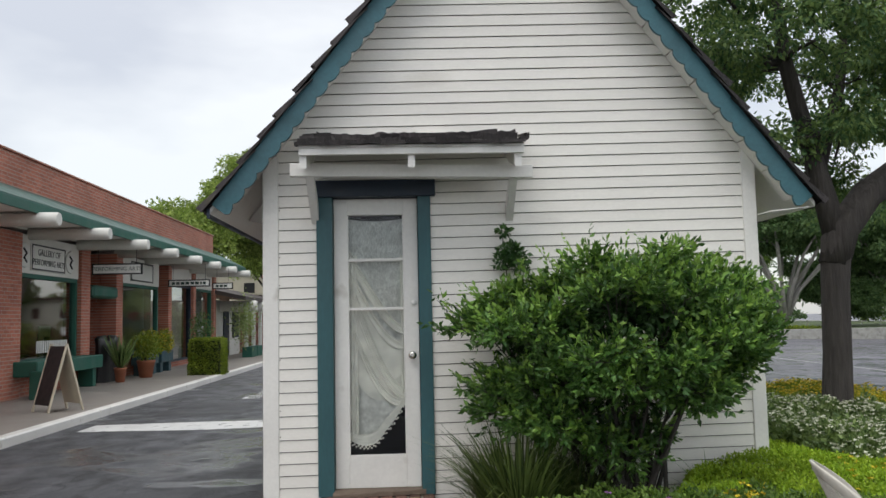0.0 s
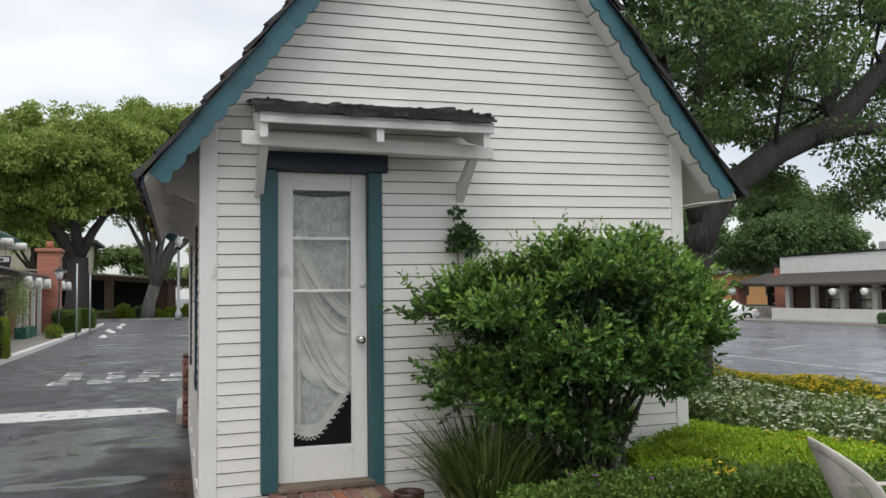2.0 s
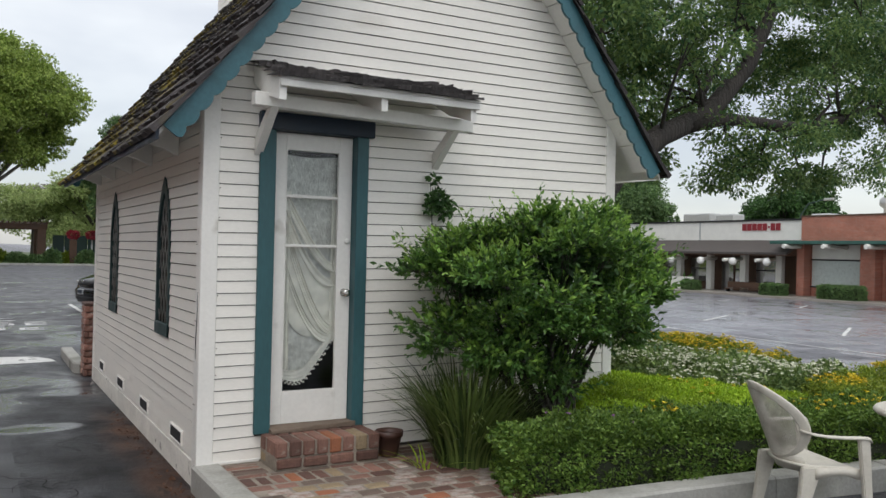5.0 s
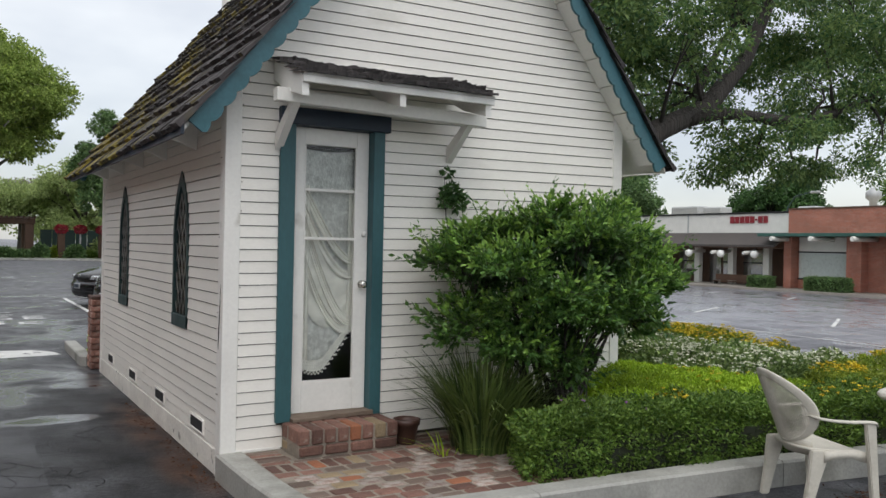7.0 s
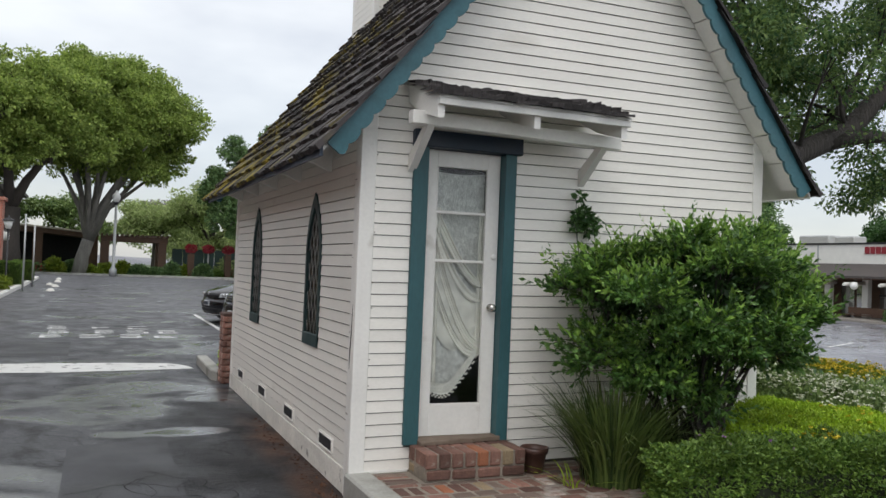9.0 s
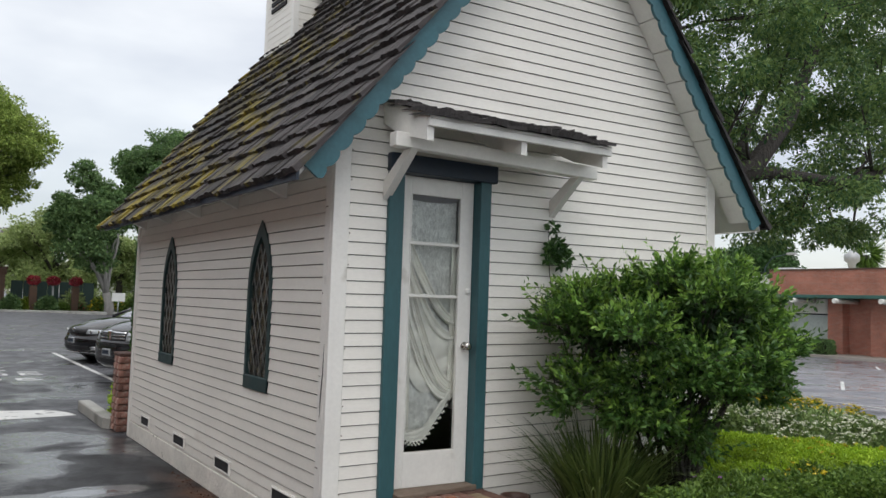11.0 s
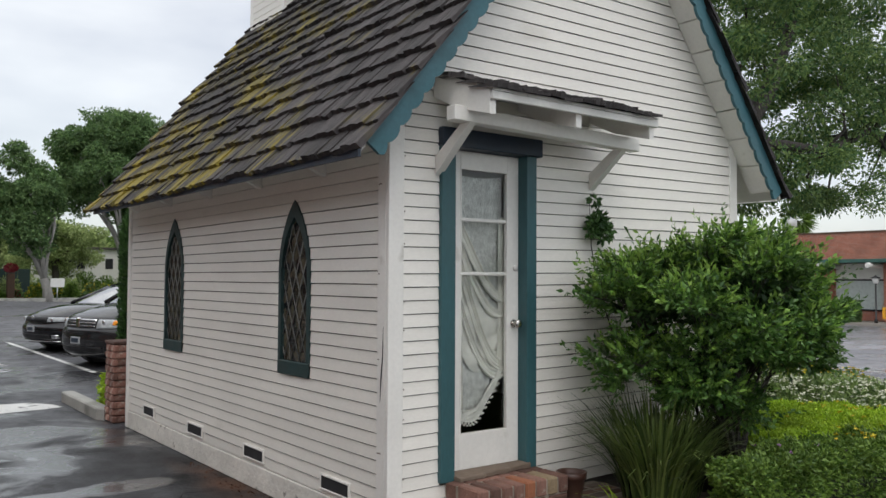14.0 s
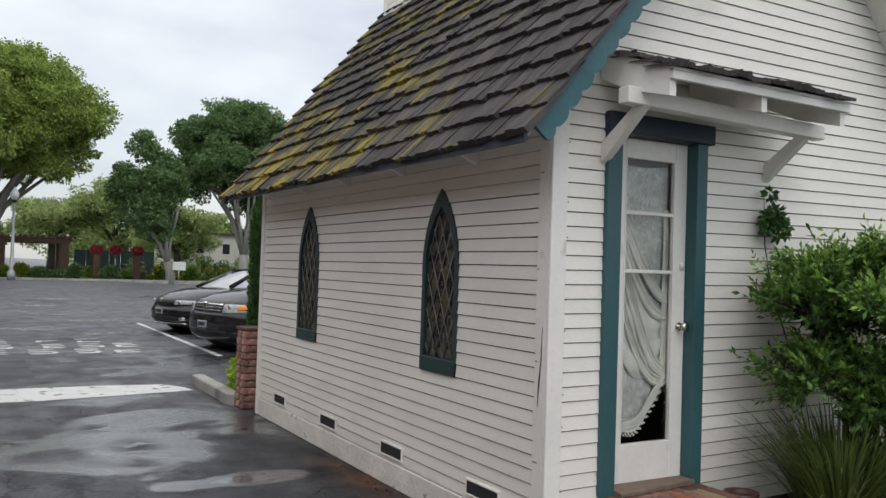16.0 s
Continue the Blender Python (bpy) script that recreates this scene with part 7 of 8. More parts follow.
# ---- north end: lamp, carport, pergola, baskets ----
lamp = empty("parking_lamp", "tall pale lamp post with globe lantern", "street lamp", at=(-0.1, 56.5, 0))
part("post", lathe(bmesh.new(), [(0.26, 0), (0.24, 0.5), (0.11, 0.7), (0.08, 5.0)], sides=12), M_STEEL, lamp)
part("collar", lathe(bmesh.new(), [(0.12, 5.0), (0.16, 5.15), (0.10, 5.2)], sides=12), M_BLACK, lamp)
part("globe", lathe(bmesh.new(), [(0.14, 5.2), (0.27, 5.45), (0.27, 5.65), (0.10, 5.9), (0.03, 6.05)], sides=14), M_MILK, lamp)
north_kerb = tagged(part("north_kerb", boxed(-40, 60, 57.6, 57.9, -1.5, 0.15, 0.03), M_KERB, None), "pale concrete kerb across the north end", "kerb", kind="structure")
north_bed = tagged(part("north_bed", boxed(-40, 60, 57.9, 130, -1.5, 0.10), mat("mixed_green_verge", (0.07, 0.10, 0.035), 0.95, 0.5, 0.8, 9, 0.8), None), "green planted verge beyond the kerb", "verge", kind="structure")
carport = empty("carport", "long brown timber carport with dark bays", "carport")
bm = bmesh.new()
prism(bm, [(-18, 3.9), (-18, 4.35), (-1.2, 3.1), (-1.2, 2.75)], 6, "y", 66)
part("carport_roof", bm, M_BROWN, carport)
bm = bmesh.new()
prism(bm, [(-18.2, 4.36), (-18.2, 4.5), (-1.0, 3.24), (-1.0, 3.11)], 6.4, "y", 65.8)
part("roof_edge", bm, M_BEIGE, carport)
for x in (-15, -11.5, -8, -5.4, -1.4):
    part("carport_post", boxed(x - 0.35, x + 0.35, 66.1, 66.8, 0, 3.2 + max(0, -x - 1) * 0.06, 0.02), M_BROWN, carport)
part("carport_back", boxed(-18, -1, 71.8, 72, 0, 3.4), M_DARK, carport)
house2 = empty("apartment_house", "beige two-storey house beyond the carport", "house")
part("wall", boxed(-22, -9, 88, 98, 0, 7.6), M_BEIGE, house2)
bm = bmesh.new()
prism(bm, [(-22.8, 7.4), (-8.2, 7.4), (-8.2, 7.7), (-15.4, 9.4), (-22.8, 7.7)], 11, "y", 87.4)
part("roof", bm, M_ROOF_TILE, house2)
for x in (-20, -17, -14, -11):
    part("window", boxed(x - 0.6, x + 0.6, 87.96, 88.0, 4.6, 6.0), M_DARK, house2)
perg = empty("pergola", "brown timber pergola on brick posts", "pergola")
for yy in (62.0, 65.0):
    part("pergola_beam", boxed(-0.9, 3.9, yy - 0.12, yy + 0.12, 2.55, 2.95, 0.02), M_BROWN, perg)
for k in range(14):
    part("pergola_rafter", boxed(-0.9 + k * 0.36, -0.78 + k * 0.36, 61.4, 65.6, 2.95, 3.1), M_BROWN, perg)
for x in (-0.6, 3.5):
    for yy in (62.0, 65.0):
        part("pergola_post", boxed(x - 0.3, x + 0.3, yy - 0.3, yy + 0.3, 0.05, 2.55, 0.02), M_BROWN, perg)
fence = empty("screen_fence", "dark green mesh screen fence", "fence")
for k in range(7):
    part("fence_panel", boxed(4.6 + k * 0.85, 5.42 + k * 0.85, 66.0, 66.06, 0.05, 2.2), M_GREEN_D, fence)
for k, x in enumerate((5.55, 6.85, 8.35)):
    c = empty("flower_basket", "round basket of red flowers on a brick post", "flower basket", "flower baskets", at=(x, 61.0, 0.08))
    part("basket_post", boxed(-0.24, 0.24, -0.24, 0.24, 0, 1.75, 0.02) if k != 1 else lathe(bmesh.new(), [(0.06, 0), (0.06, 1.8)], sides=8), M_BROWN if k != 1 else M_STEEL, c)
    rng = np.random.default_rng(60 + k)
    d = sphere_dirs(700, rng)
    p = np.array([0, 0, 2.15]) + d * np.array([0.44, 0.44, 0.30]) * rng.uniform(0.7, 1, (700, 1))
    tagged(leafy("blossom", p, d, 0.11, 0.08, M_PETAL_R, c, rng), kind="stuff")
far_wall = empty("white_building", "pale low building beyond the trees", "building")
part("wall", boxed(15.5, 34, 80, 92, 0, 4.3), M_STUCCO, far_wall)
for x in (17.6, 20.2, 23, 26):
    part("window", boxed(x - 0.35, x + 0.35, 79.95, 80.0, 2.4, 3.4), M_DARK, far_wall)
part("roof", boxed(15.2, 34.3, 79.7, 92.3, 4.3, 4.5), M_ROOF_TILE, far_wall)
tag_sign = empty("notice_board", "small white notice board on a post", "sign", at=(10.6, 57.2, 0.0))
part("post", lathe(bmesh.new(), [(0.04, 0), (0.04, 1.0)], sides=8), M_STEEL, tag_sign)
part("board", boxed(-0.45, 0.45, -0.03, 0.03, 0.9, 1.5, 0.01), M_SIGN_W, tag_sign)


def verge_shrub(at, rx, rz, material, seed, label, flowers=None):
    rng = np.random.default_rng(seed)
    c = empty("verge_shrub", label, "shrub", at=at)
    part("stem", tube(bmesh.new(), [(0, 0, -0.05), (0.02, 0, rz * 0.8)], [0.05, 0.02], 6), M_BARK_D, c)
    n = 1500
    d = sphere_dirs(n, rng)
    d[:, 2] = np.abs(d[:, 2])
    p = d * np.array([rx, rx * 0.7, rz]) * rng.uniform(0.45, 1, (n, 1))
    leafy("leaves", p, d, 0.20, 0.10, material, c, rng)
    if flowers:
        leafy("blossom", p[::5] * 1.05, d[::5], 0.16, 0.12, flowers, c, rng)


r = random.Random(2)
for k in range(26):
    x = -12 + k * 1.15
    y = 59.2 + r.uniform(0, 2.5)
    f = M_PETAL_R if r.random() < 0.12 else M_PETAL_Y if x > 8 and r.random() < 0.4 else None
    verge_shrub((x, y, 0.08), r.uniform(0.5, 1.0), r.uniform(0.5, 1.1), r.choice((M_LEAF_HEDGE, M_LEAF_YEL, M_LEAF_FICUS)), 200 + k, "low mixed green shrub on the verge", f)
for k in range(12):
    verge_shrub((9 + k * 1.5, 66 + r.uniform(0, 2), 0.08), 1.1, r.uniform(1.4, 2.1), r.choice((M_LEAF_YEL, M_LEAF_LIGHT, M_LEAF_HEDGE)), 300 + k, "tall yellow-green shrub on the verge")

# ---- cars ----
def car(at, rz, L, Wd, H, lip, belt, paint, style, label):
    """A parked car. Local x is forward, the front bumper at x = 0."""
    c = empty("car", label, "car", at=at, rz=rz)
    hw = Wd / 2
    cowl = belt + 0.03
    xc = -1.05 if style == "van" else -1.30
    # nose profile from the lower lip to the cowl: set back, height, wrap round the corner, crown
    prof = [(-0.16, 0.20, 0.34, 0.0), (-0.06, 0.27, 0.34, 0.0), (-0.02, 0.36, 0.34, 0.0), (0.0, 0.48, 0.34, 0.0), (-0.02, lip - 0.24, 0.34, 0.0), (-0.05, lip - 0.20, 0.35, 0.0), (-0.08, lip - 0.07, 0.36, 0.01), (-0.13, lip - 0.01, 0.36, 0.02), (-0.24, lip + 0.04, 0.34, 0.04),
            (-0.50, lip + (cowl - lip) * 0.55, 0.26, 0.06), (-0.85, lip + (cowl - lip) * 0.85, 0.16, 0.06), (xc, cowl, 0.10, 0.05), (xc - 0.25, cowl + 0.02, 0.05, 0.04)]

    def nose(y, q, out=0.0):
        """A point of the nose: y across, q along the profile, out pushes it proud."""
        k = min(int(q), len(prof) - 2)
        f = q - k
        px, pz, wr, cr = (prof[k][i] + (prof[k + 1][i] - prof[k][i]) * f for i in range(4))
        u = abs(y) / hw
        return Vector((px - wr * u ** 2.8 + out, y * (1 + 0.3 * out), pz - cr * u * u))

    def at_z(z):
        for k in range(len(prof) - 1):
            if prof[k][1] <= z <= prof[k + 1][1]:
                return k + (z - prof[k][1]) / (prof[k + 1][1] - prof[k][1])
        return 0.0

    def patch(name, outline, material, parent, out=0.012, label_=""):
        """A panel laid on the nose: outline gives y, low z, high z from one side to the other."""
        bm = bmesh.new()
        n = 6
        cols = []
        for y, z0, z1 in outline:
            cols.append([bm.verts.new(nose(y, at_z(z0 + (z1 - z0) * i / n), out)) for i in range(n + 1)])
        for a, b in zip(cols, cols[1:]):
            for i in range(n):
                bm.faces.new((a[i], b[i], b[i + 1], a[i + 1])).smooth = True
        bmesh.ops.recalc_face_normals(bm, faces=bm.faces[:])
        bmesh.ops.solidify(bm, geom=bm.faces[:], thickness=0.02)
        return part(name, bm, material, parent, label_)

    def loft(rows):
        bm = bmesh.new()
        rings = [[bm.verts.new((x, y, z)) for y, z in pts] for x, pts in rows]
        for a, b in zip(rings, rings[1:]):
            for i in range(len(a) - 1):
                bm.faces.new((a[i], b[i], b[i + 1], a[i + 1])).smooth = True
        bm.faces.new(rings[0])
        bm.faces.new(rings[-1][::-1])
        bmesh.ops.recalc_face_normals(bm, faces=bm.faces[:])
        return bm

    bm = bmesh.new()
    g = [[bm.verts.new(nose(hw * (-1 + 2 * i / 24), q / 2)) for i in range(25)] for q in range(2 * len(prof) - 1)]
    for a, b in zip(g, g[1:]):
        for i in range(24):
            bm.faces.new((a[i], a[i + 1], b[i + 1], b[i])).smooth = True
    bmesh.ops.recalc_face_normals(bm, faces=bm.faces[:])
    if sum(f.normal.z for f in bm.faces) < 0:
        bmesh.ops.reverse_faces(bm, faces=bm.faces[:])
    part("nose", bm, paint, c)

    def sec(w, z0, zs, zt, tuck=0.06):
        w2 = w - 0.05
        half = [(w - tuck, z0), (w, z0 + 0.16), (w, zs - 0.16), (w - 0.03, zs - 0.03), (w2 * 0.9, zt - 0.01), (w2 * 0.45, zt), (0, zt)]
        return [(-y, z) for y, z in half] + [(y, z) for y, z in half[::-1][1:]]

    b0 = 0.20
    body = [(-0.40, sec(hw * 0.985, b0, lip - 0.03, lip - 0.08)), (-0.8, sec(hw, b0, lip + (cowl - lip) * 0.6, lip)), (xc, sec(hw, b0, belt - 0.04, cowl - 0.08)), (xc - 0.3, sec(hw, b0, belt, belt)), (-L + 0.9, sec(hw, b0, belt + 0.03, belt + 0.04)), (-L + 0.25, sec(hw * 0.97, b0, belt + 0.02, belt + 0.03)), (-L, sec(hw * 0.86, b0 + 0.15, belt - 0.1, belt - 0.08))]
    part("body", loft(body), paint, c)
    if style == "van":
        cab = [(-1.05, hw * 0.80, belt), (-1.95, hw * 0.70, H - 0.04), (-2.6, hw * 0.70, H), (-L + 0.5, hw * 0.70, H - 0.03), (-L + 0.12, hw * 0.72, belt)]
    else:
        cab = [(-1.30, hw * 0.80, belt), (-2.15, hw * 0.64, H - 0.03), (-2.7, hw * 0.64, H), (-3.4, hw * 0.64, H - 0.04), (-L + 0.75, hw * 0.74, belt)]
    rows = []
    for x, w, z in cab:
        lo = belt - 0.02
        half = [(hw * 0.93, lo), (w + (hw * 0.93 - w) * 0.1, max(lo + 0.005, z - 0.10)), (w * 0.9, max(lo + 0.008, z - 0.03)), (0, max(lo + 0.01, z))]
        rows.append((x, [(-y, zz) for y, zz in half] + [(y, zz) for y, zz in half[::-1][1:]]))
    part("glasshouse", loft(rows), M_CARGLASS, c)
    roof_rows = []
    for x, w, z in cab[1:-1]:
        half = [(w + 0.02, z - 0.085), (w * 0.9, z - 0.012), (0, z + 0.018)]
        roof_rows.append((x, [(-y, zz) for y, zz in half] + [(y, zz) for y, zz in half[::-1][1:]]))
    part("roof", loft(roof_rows), paint, c)
    for s in (-1, 1):
        for (xa, za), (xb, zb) in (((cab[0][0] - 0.05, belt), (cab[1][0], H - 0.10)), ((-2.45, belt), (-2.4, H - 0.08)), ((-3.4, belt), (-3.3, H - 0.09)), ((cab[-1][0] + 0.1, belt), (cab[-2][0], H - 0.10))):
            ya, yb = hw * 0.94, cab[2][1] + 0.03
            part("pillar", tube(bmesh.new(), [(xa, s * ya, za), (xb, s * yb, zb)], [0.045, 0.035], 6), paint, c)
        bm = bmesh.new()
        bmesh.ops.create_icosphere(bm, subdivisions=2, radius=0.1, matrix=Matrix.Translation((cab[0][0] - 0.45, s * (hw + 0.1), belt + 0.08)) @ Matrix.Diagonal((0.7, 1.0, 0.7, 1)))
        part("mirror", bm, paint, c)
        ys = [0.50, 0.60, 0.70, 0.80, 0.90, 0.975]
        drop = 0.20 if style == "van" else 0.14
        head = patch("headlight", [(s * hw * u, lip - drop + 0.05 * (u - 0.5), lip - 0.035 + 0.02 * (u - 0.5)) for u in ys], M_LAMPGLASS, c, 0.014, "clear headlight lens")
        bm = bmesh.new()
        bmesh.ops.create_icosphere(bm, subdivisions=2, radius=0.05, matrix=Matrix.Translation(nose(s * hw * 0.62, at_z(lip - 0.09), 0.012)) @ Matrix.Diagonal((0.4, 1, 1, 1)))
        part("reflector", bm, M_CHROME, head)
        if style == "van":
            patch("turn_signal", [(s * hw * u, lip - 0.13, lip - 0.045) for u in (0.78, 0.84, 0.90, 0.955)], M_AMBER, head, 0.022, "amber turn signal")
        for wx in (-0.95, -L + 1.0):
            bm = tube(bmesh.new(), [(wx, s * (hw - 0.24), 0.325), (wx, s * (hw - 0.22), 0.325), (wx, s * (hw - 0.02), 0.325), (wx, s * hw, 0.325)], [0.30, 0.325, 0.325, 0.30], 20)
            wheel = part("wheel", bm, M_RUBBER, c)
            bm = tube(bmesh.new(), [(wx, s * (hw - 0.05), 0.325), (wx, s * (hw + 0.006), 0.325), (wx, s * (hw + 0.012), 0.325)], [0.21, 0.21, 0.06], 14)
            part("rim", bm, M_STEEL, wheel)
            bm = tube(bmesh.new(), [(wx, s * (hw - 0.3), 0.36), (wx, s * (hw + 0.003), 0.36)], [0.385, 0.385], 20)
            part("wheel_arch", bm, M_BLACK, c)
        patch("fog_lamp", [(s * hw * u, 0.30, 0.37) for u in (0.66, 0.74, 0.82)], M_CHROME if style != "van" else M_BLACK, c, 0.008)
    # grille, bumper openings and plate
    gw, g0, g1 = (0.46, lip - 0.20, lip - 0.02) if style == "van" else (0.46, lip - 0.14, lip - 0.03)
    spread = [hw * gw * (-1 + k / 4) for k in range(9)]
    grille = patch("grille", [(y, g0 + 0.03 * (abs(y) / hw), g1) for y in spread], M_BLACK, c, 0.008)
    for k in range(3 if style == "van" else 1):
        z = g0 + 0.035 + k * 0.055
        patch("grille_bar", [(y, z, z + 0.018) for y in spread], M_CHROME if style == "van" else M_BLACK, grille, 0.018)
    bm = bmesh.new()
    if style == "van":
        box(bm, -0.03, 0.035, -0.045, 0.045, g0 - 0.005, g1 + 0.005, 0.02, Matrix.Translation((-0.06, 0, 0)))
    else:
        bmesh.ops.create_icosphere(bm, subdivisions=2, radius=0.06, matrix=Matrix.Translation((-0.04, 0, g1 - 0.03)) @ Matrix.Diagonal((0.3, 1, 0.8, 1)))
    part("badge", bm, M_CHROME, c)
    patch("air_intake", [(hw * 0.62 * (-1 + k / 4), 0.29, 0.38) for k in range(9)], M_BLACK, c, 0.006)
    if style != "van":
        patch("lower_trim", [(hw * 0.8 * (-1 + k / 5), 0.235, 0.25) for k in range(11)], M_CHROME, c, 0.010)
    plate = part("number_plate", boxed(-0.02, 0.016, -0.14, 0.14, 0.43, 0.55, 0.006), M_PLATE, c)
    part("plate_bar", boxed(0.0165, 0.019, -0.11, 0.11, 0.455, 0.525), M_NAVY, plate)
    part("underbody", boxed(-L + 0.3, -0.35, -hw + 0.12, hw - 0.12, 0.16, 0.3), M_BLACK, c)
    return c


car((0.95, 11.30, 0.0), 195.7, 5.1, 1.98, 1.72, 0.90, 1.10, M_CAR_GREY, "van", "dark grey minivan with chrome grille, parked on wet asphalt")
car((0.98, 15.2, 0.0), 195.7, 4.85, 1.82, 1.46, 0.78, 0.98, M_CAR_BLACK, "sedan", "black sedan parked beside a minivan")
car((48.2, 55.0, lot_z(48) - 0.02), -38, 4.5, 1.8, 1.84, 0.95, 1.15, M_CAR_WHITE, "van", "small white van parked by the far building")

# ---- restaurant row on the east side ----
def gz(x):
    return lot_z(x)


rest = empty("restaurant_building", "white parapet restaurant with dark mansard and white globes", "restaurant building")
RX0 = 48.0
EZ = gz(RX0)
part("upper_wall", boxed(RX0, RX0 + 0.3, 31.0, 52.0, 2.95, 4.35, 0.01), M_STUCCO, rest, "off-white parapet wall")
part("parapet_cap", boxed(RX0 - 0.1, RX0 + 0.4, 31.0, 52.0, 4.35, 4.47), M_BLACK, rest)
part("wall_joint", boxed(RX0 - 0.02, RX0, 40.0, 40.12, 2.95, 4.35), M_STEEL, rest)
bm = bmesh.new()
prism(bm, [(46.4, 1.95), (46.4, 2.10), (48.0, 2.98), (48.0, 2.7)], 21.0, "y", 31.0)
part("mansard", bm, M_ROOF_TILE, rest, "dark shingled mansard canopy")
part("front_wall", boxed(49.4, 49.7, 31.0, 52.0, EZ - 0.3, 2.9), M_BROWN, rest)
part("canopy_ceiling", boxed(46.5, 49.4, 31.0, 52.0, 1.88, 1.94), M_BROWN, rest)
for y in (33.1, 36.2, 39.4, 42.5, 45.6, 48.7, 51.6):
    part("column", boxed(48.3, 48.7, y - 0.25, y + 0.25, EZ - 0.2, 2.0, 0.02), M_STUCCO, rest)
for y0, y1 in ((33.5, 35.8), (36.6, 37.7), (39.8, 42.1), (42.9, 45.2), (46.0, 48.3)):
    part("window", boxed(49.32, 49.39, y0, y1, -0.2, 1.6), M_CARGLASS, rest)
    part("window_frame", boxed(49.30, 49.33, y0 - 0.06, y1 + 0.06, 0.75, 0.85), M_BLACK, rest)
part("entry_door", boxed(49.3, 49.38, 37.9, 39.0, EZ - 0.1, 1.5), M_CARGLASS, rest)
part("low_wall", boxed(47.0, 47.2, 39.8, 52, EZ - 0.2, 0.15), M_STUCCO, rest)
part("rear_block", boxed(49.7, 62, 31.0, 52.0, EZ - 0.3, 4.3), M_BEIGE, rest)
for y in (33.2, 36.0, 38.4, 41.4, 44.4):
    part("log_beam", tube(bmesh.new(), [(48.0, y, 1.62), (46.1, y, 1.52), (46.0, y, 1.51)], [0.13, 0.13, 0.11], 10), M_STUCCO, rest)
# globes added for the white log beam ends; no lamp is known here
for k, y in enumerate((32.5, 35.4, 38.4, 41.4, 44.4)):
    g = empty("globe_lamp", "white globe for a log beam end under the canopy", "lamp", "globe lamps", at=(46.3, y, 1.43))
    bm = bmesh.new()
    bmesh.ops.create_icosphere(bm, subdivisions=3, radius=0.27)
    part("globe", bm, M_MILK, g)
    part("bracket", tube(bmesh.new(), [(0, 0, 0.3), (0.3, 0, 0.55)], [0.03, 0.03], 6), M_BLACK, g)
redsign = empty("wall_sign", "row of red raised letter blocks on white parapet", "sign")
yy = 36.0
for k, w in enumerate((0.36, 0.34, 0.36, 0.34, 0.36, 0.16, 0.34, 0.36)):
    h = 0.12 if k == 5 else 0.50
    part("letter_block", boxed(47.93, 47.995, yy - w, yy, 3.92 - h / 2, 3.92 + h / 2), M_SIGN_RED, redsign)
    yy -= w + 0.09
bench = empty("entry_bench", "dark slatted bench outside the restaurant", "bench", at=(47.6, 35.5, EZ))
part("seat", boxed(-0.2, 0.2, -1.6, 1.6, 0.4, 0.46), M_BROWN, bench)
part("backrest", boxed(0.2, 0.25, -1.6, 1.6, 0.5, 0.95), M_BROWN, bench)
for s in (-1.4, 1.4):
    part("leg", boxed(-0.18, 0.18, s - 0.04, s + 0.04, 0, 0.4), M_BLACK, bench)

brickw = empty("brick_shop_building", "red brick shop building with green canopy edge", "shop building")
part("parapet", boxed(47.85, 48.2, -6.0, 30.98, 2.9, 4.55, 0.01), M_FARBRICK, brickw)
part("coping", boxed(47.8, 48.25, -6.0, 31.0, 4.55, 4.65), M_BROWN, brickw)
part("canopy", boxed(45.9, 47.9, -6.0, 32.0, 2.68, 2.9, 0.02), M_ROOF_GREEN, brickw, "dark green canopy edge")
part("front_wall", boxed(48.2, 48.5, -6.0, 30.98, EZ - 0.3, 2.9), M_FARBRICK, brickw)
for y0, y1 in ((26.6, 30.3), (19.3, 22.2), (12.0, 16.0), (4.0, 8.0)):
    part("sign_band", boxed(48.12, 48.19, y0, y1, 1.72, 2.66), M_STUCCO, brickw)
    part("window", boxed(48.13, 48.19, y0, y1, -0.1, 1.62), mat("pale_shop_blind", (0.50, 0.55, 0.52), 0.35, 0.08), brickw)
    part("window_frame", boxed(48.10, 48.16, y0 - 0.1, y1 + 0.1, 1.62, 1.72), M_BLACK, brickw)
    part("window_frame", boxed(48.10, 48.16, y0 - 0.1, y1 + 0.1, -0.2, -0.1), M_BLACK, brickw)
for y0, y1 in ((25.4, 26.4), (30.4, 30.98), (17.6, 19.0), (22.4, 23.6)):
    part("brick_pier", boxed(47.4, 48.2, y0, y1, EZ - 0.3, 2.68, 0.02), M_FARBRICK, brickw)
for y in (30.7, 27.8, 24.9, 22.0, 19.1, 16.2, 13.3):
    part("log_beam", tube(bmesh.new(), [(48.2, y, 2.52), (45.7, y, 2.52), (45.65, y, 2.52)], [0.16, 0.16, 0.14], 12), M_STUCCO, brickw)
part("rear_block", boxed(48.5, 62, -6, 30.98, EZ - 0.3, 4.4), M_BEIGE, brickw)
east_walk = tagged(part("pavement_east", boxed(44.6, 49.4, -6, 58, EZ - 0.5, EZ + 0.22), M_WALKWAY, None), "concrete walkway before the far shops", "pavement", kind="structure")
for y, ln, h in ((31.6, 0.7, 0.75), (26.6, 1.3, 0.85), (38.9, 0.5, 0.7), (20.4, 0.5, 1.2)):
    mound("low_hedge", [(45.4, y - ln), (46.4, y - ln), (46.4, y + ln), (45.4, y + ln)], lambda a, b, h=h: EZ + 0.2 + h, M_LEAF_FICUS, 0.14, 500, int(y * 3), "dark green clipped hedge by the far shops", base=EZ + 0.15, rough=0.05)
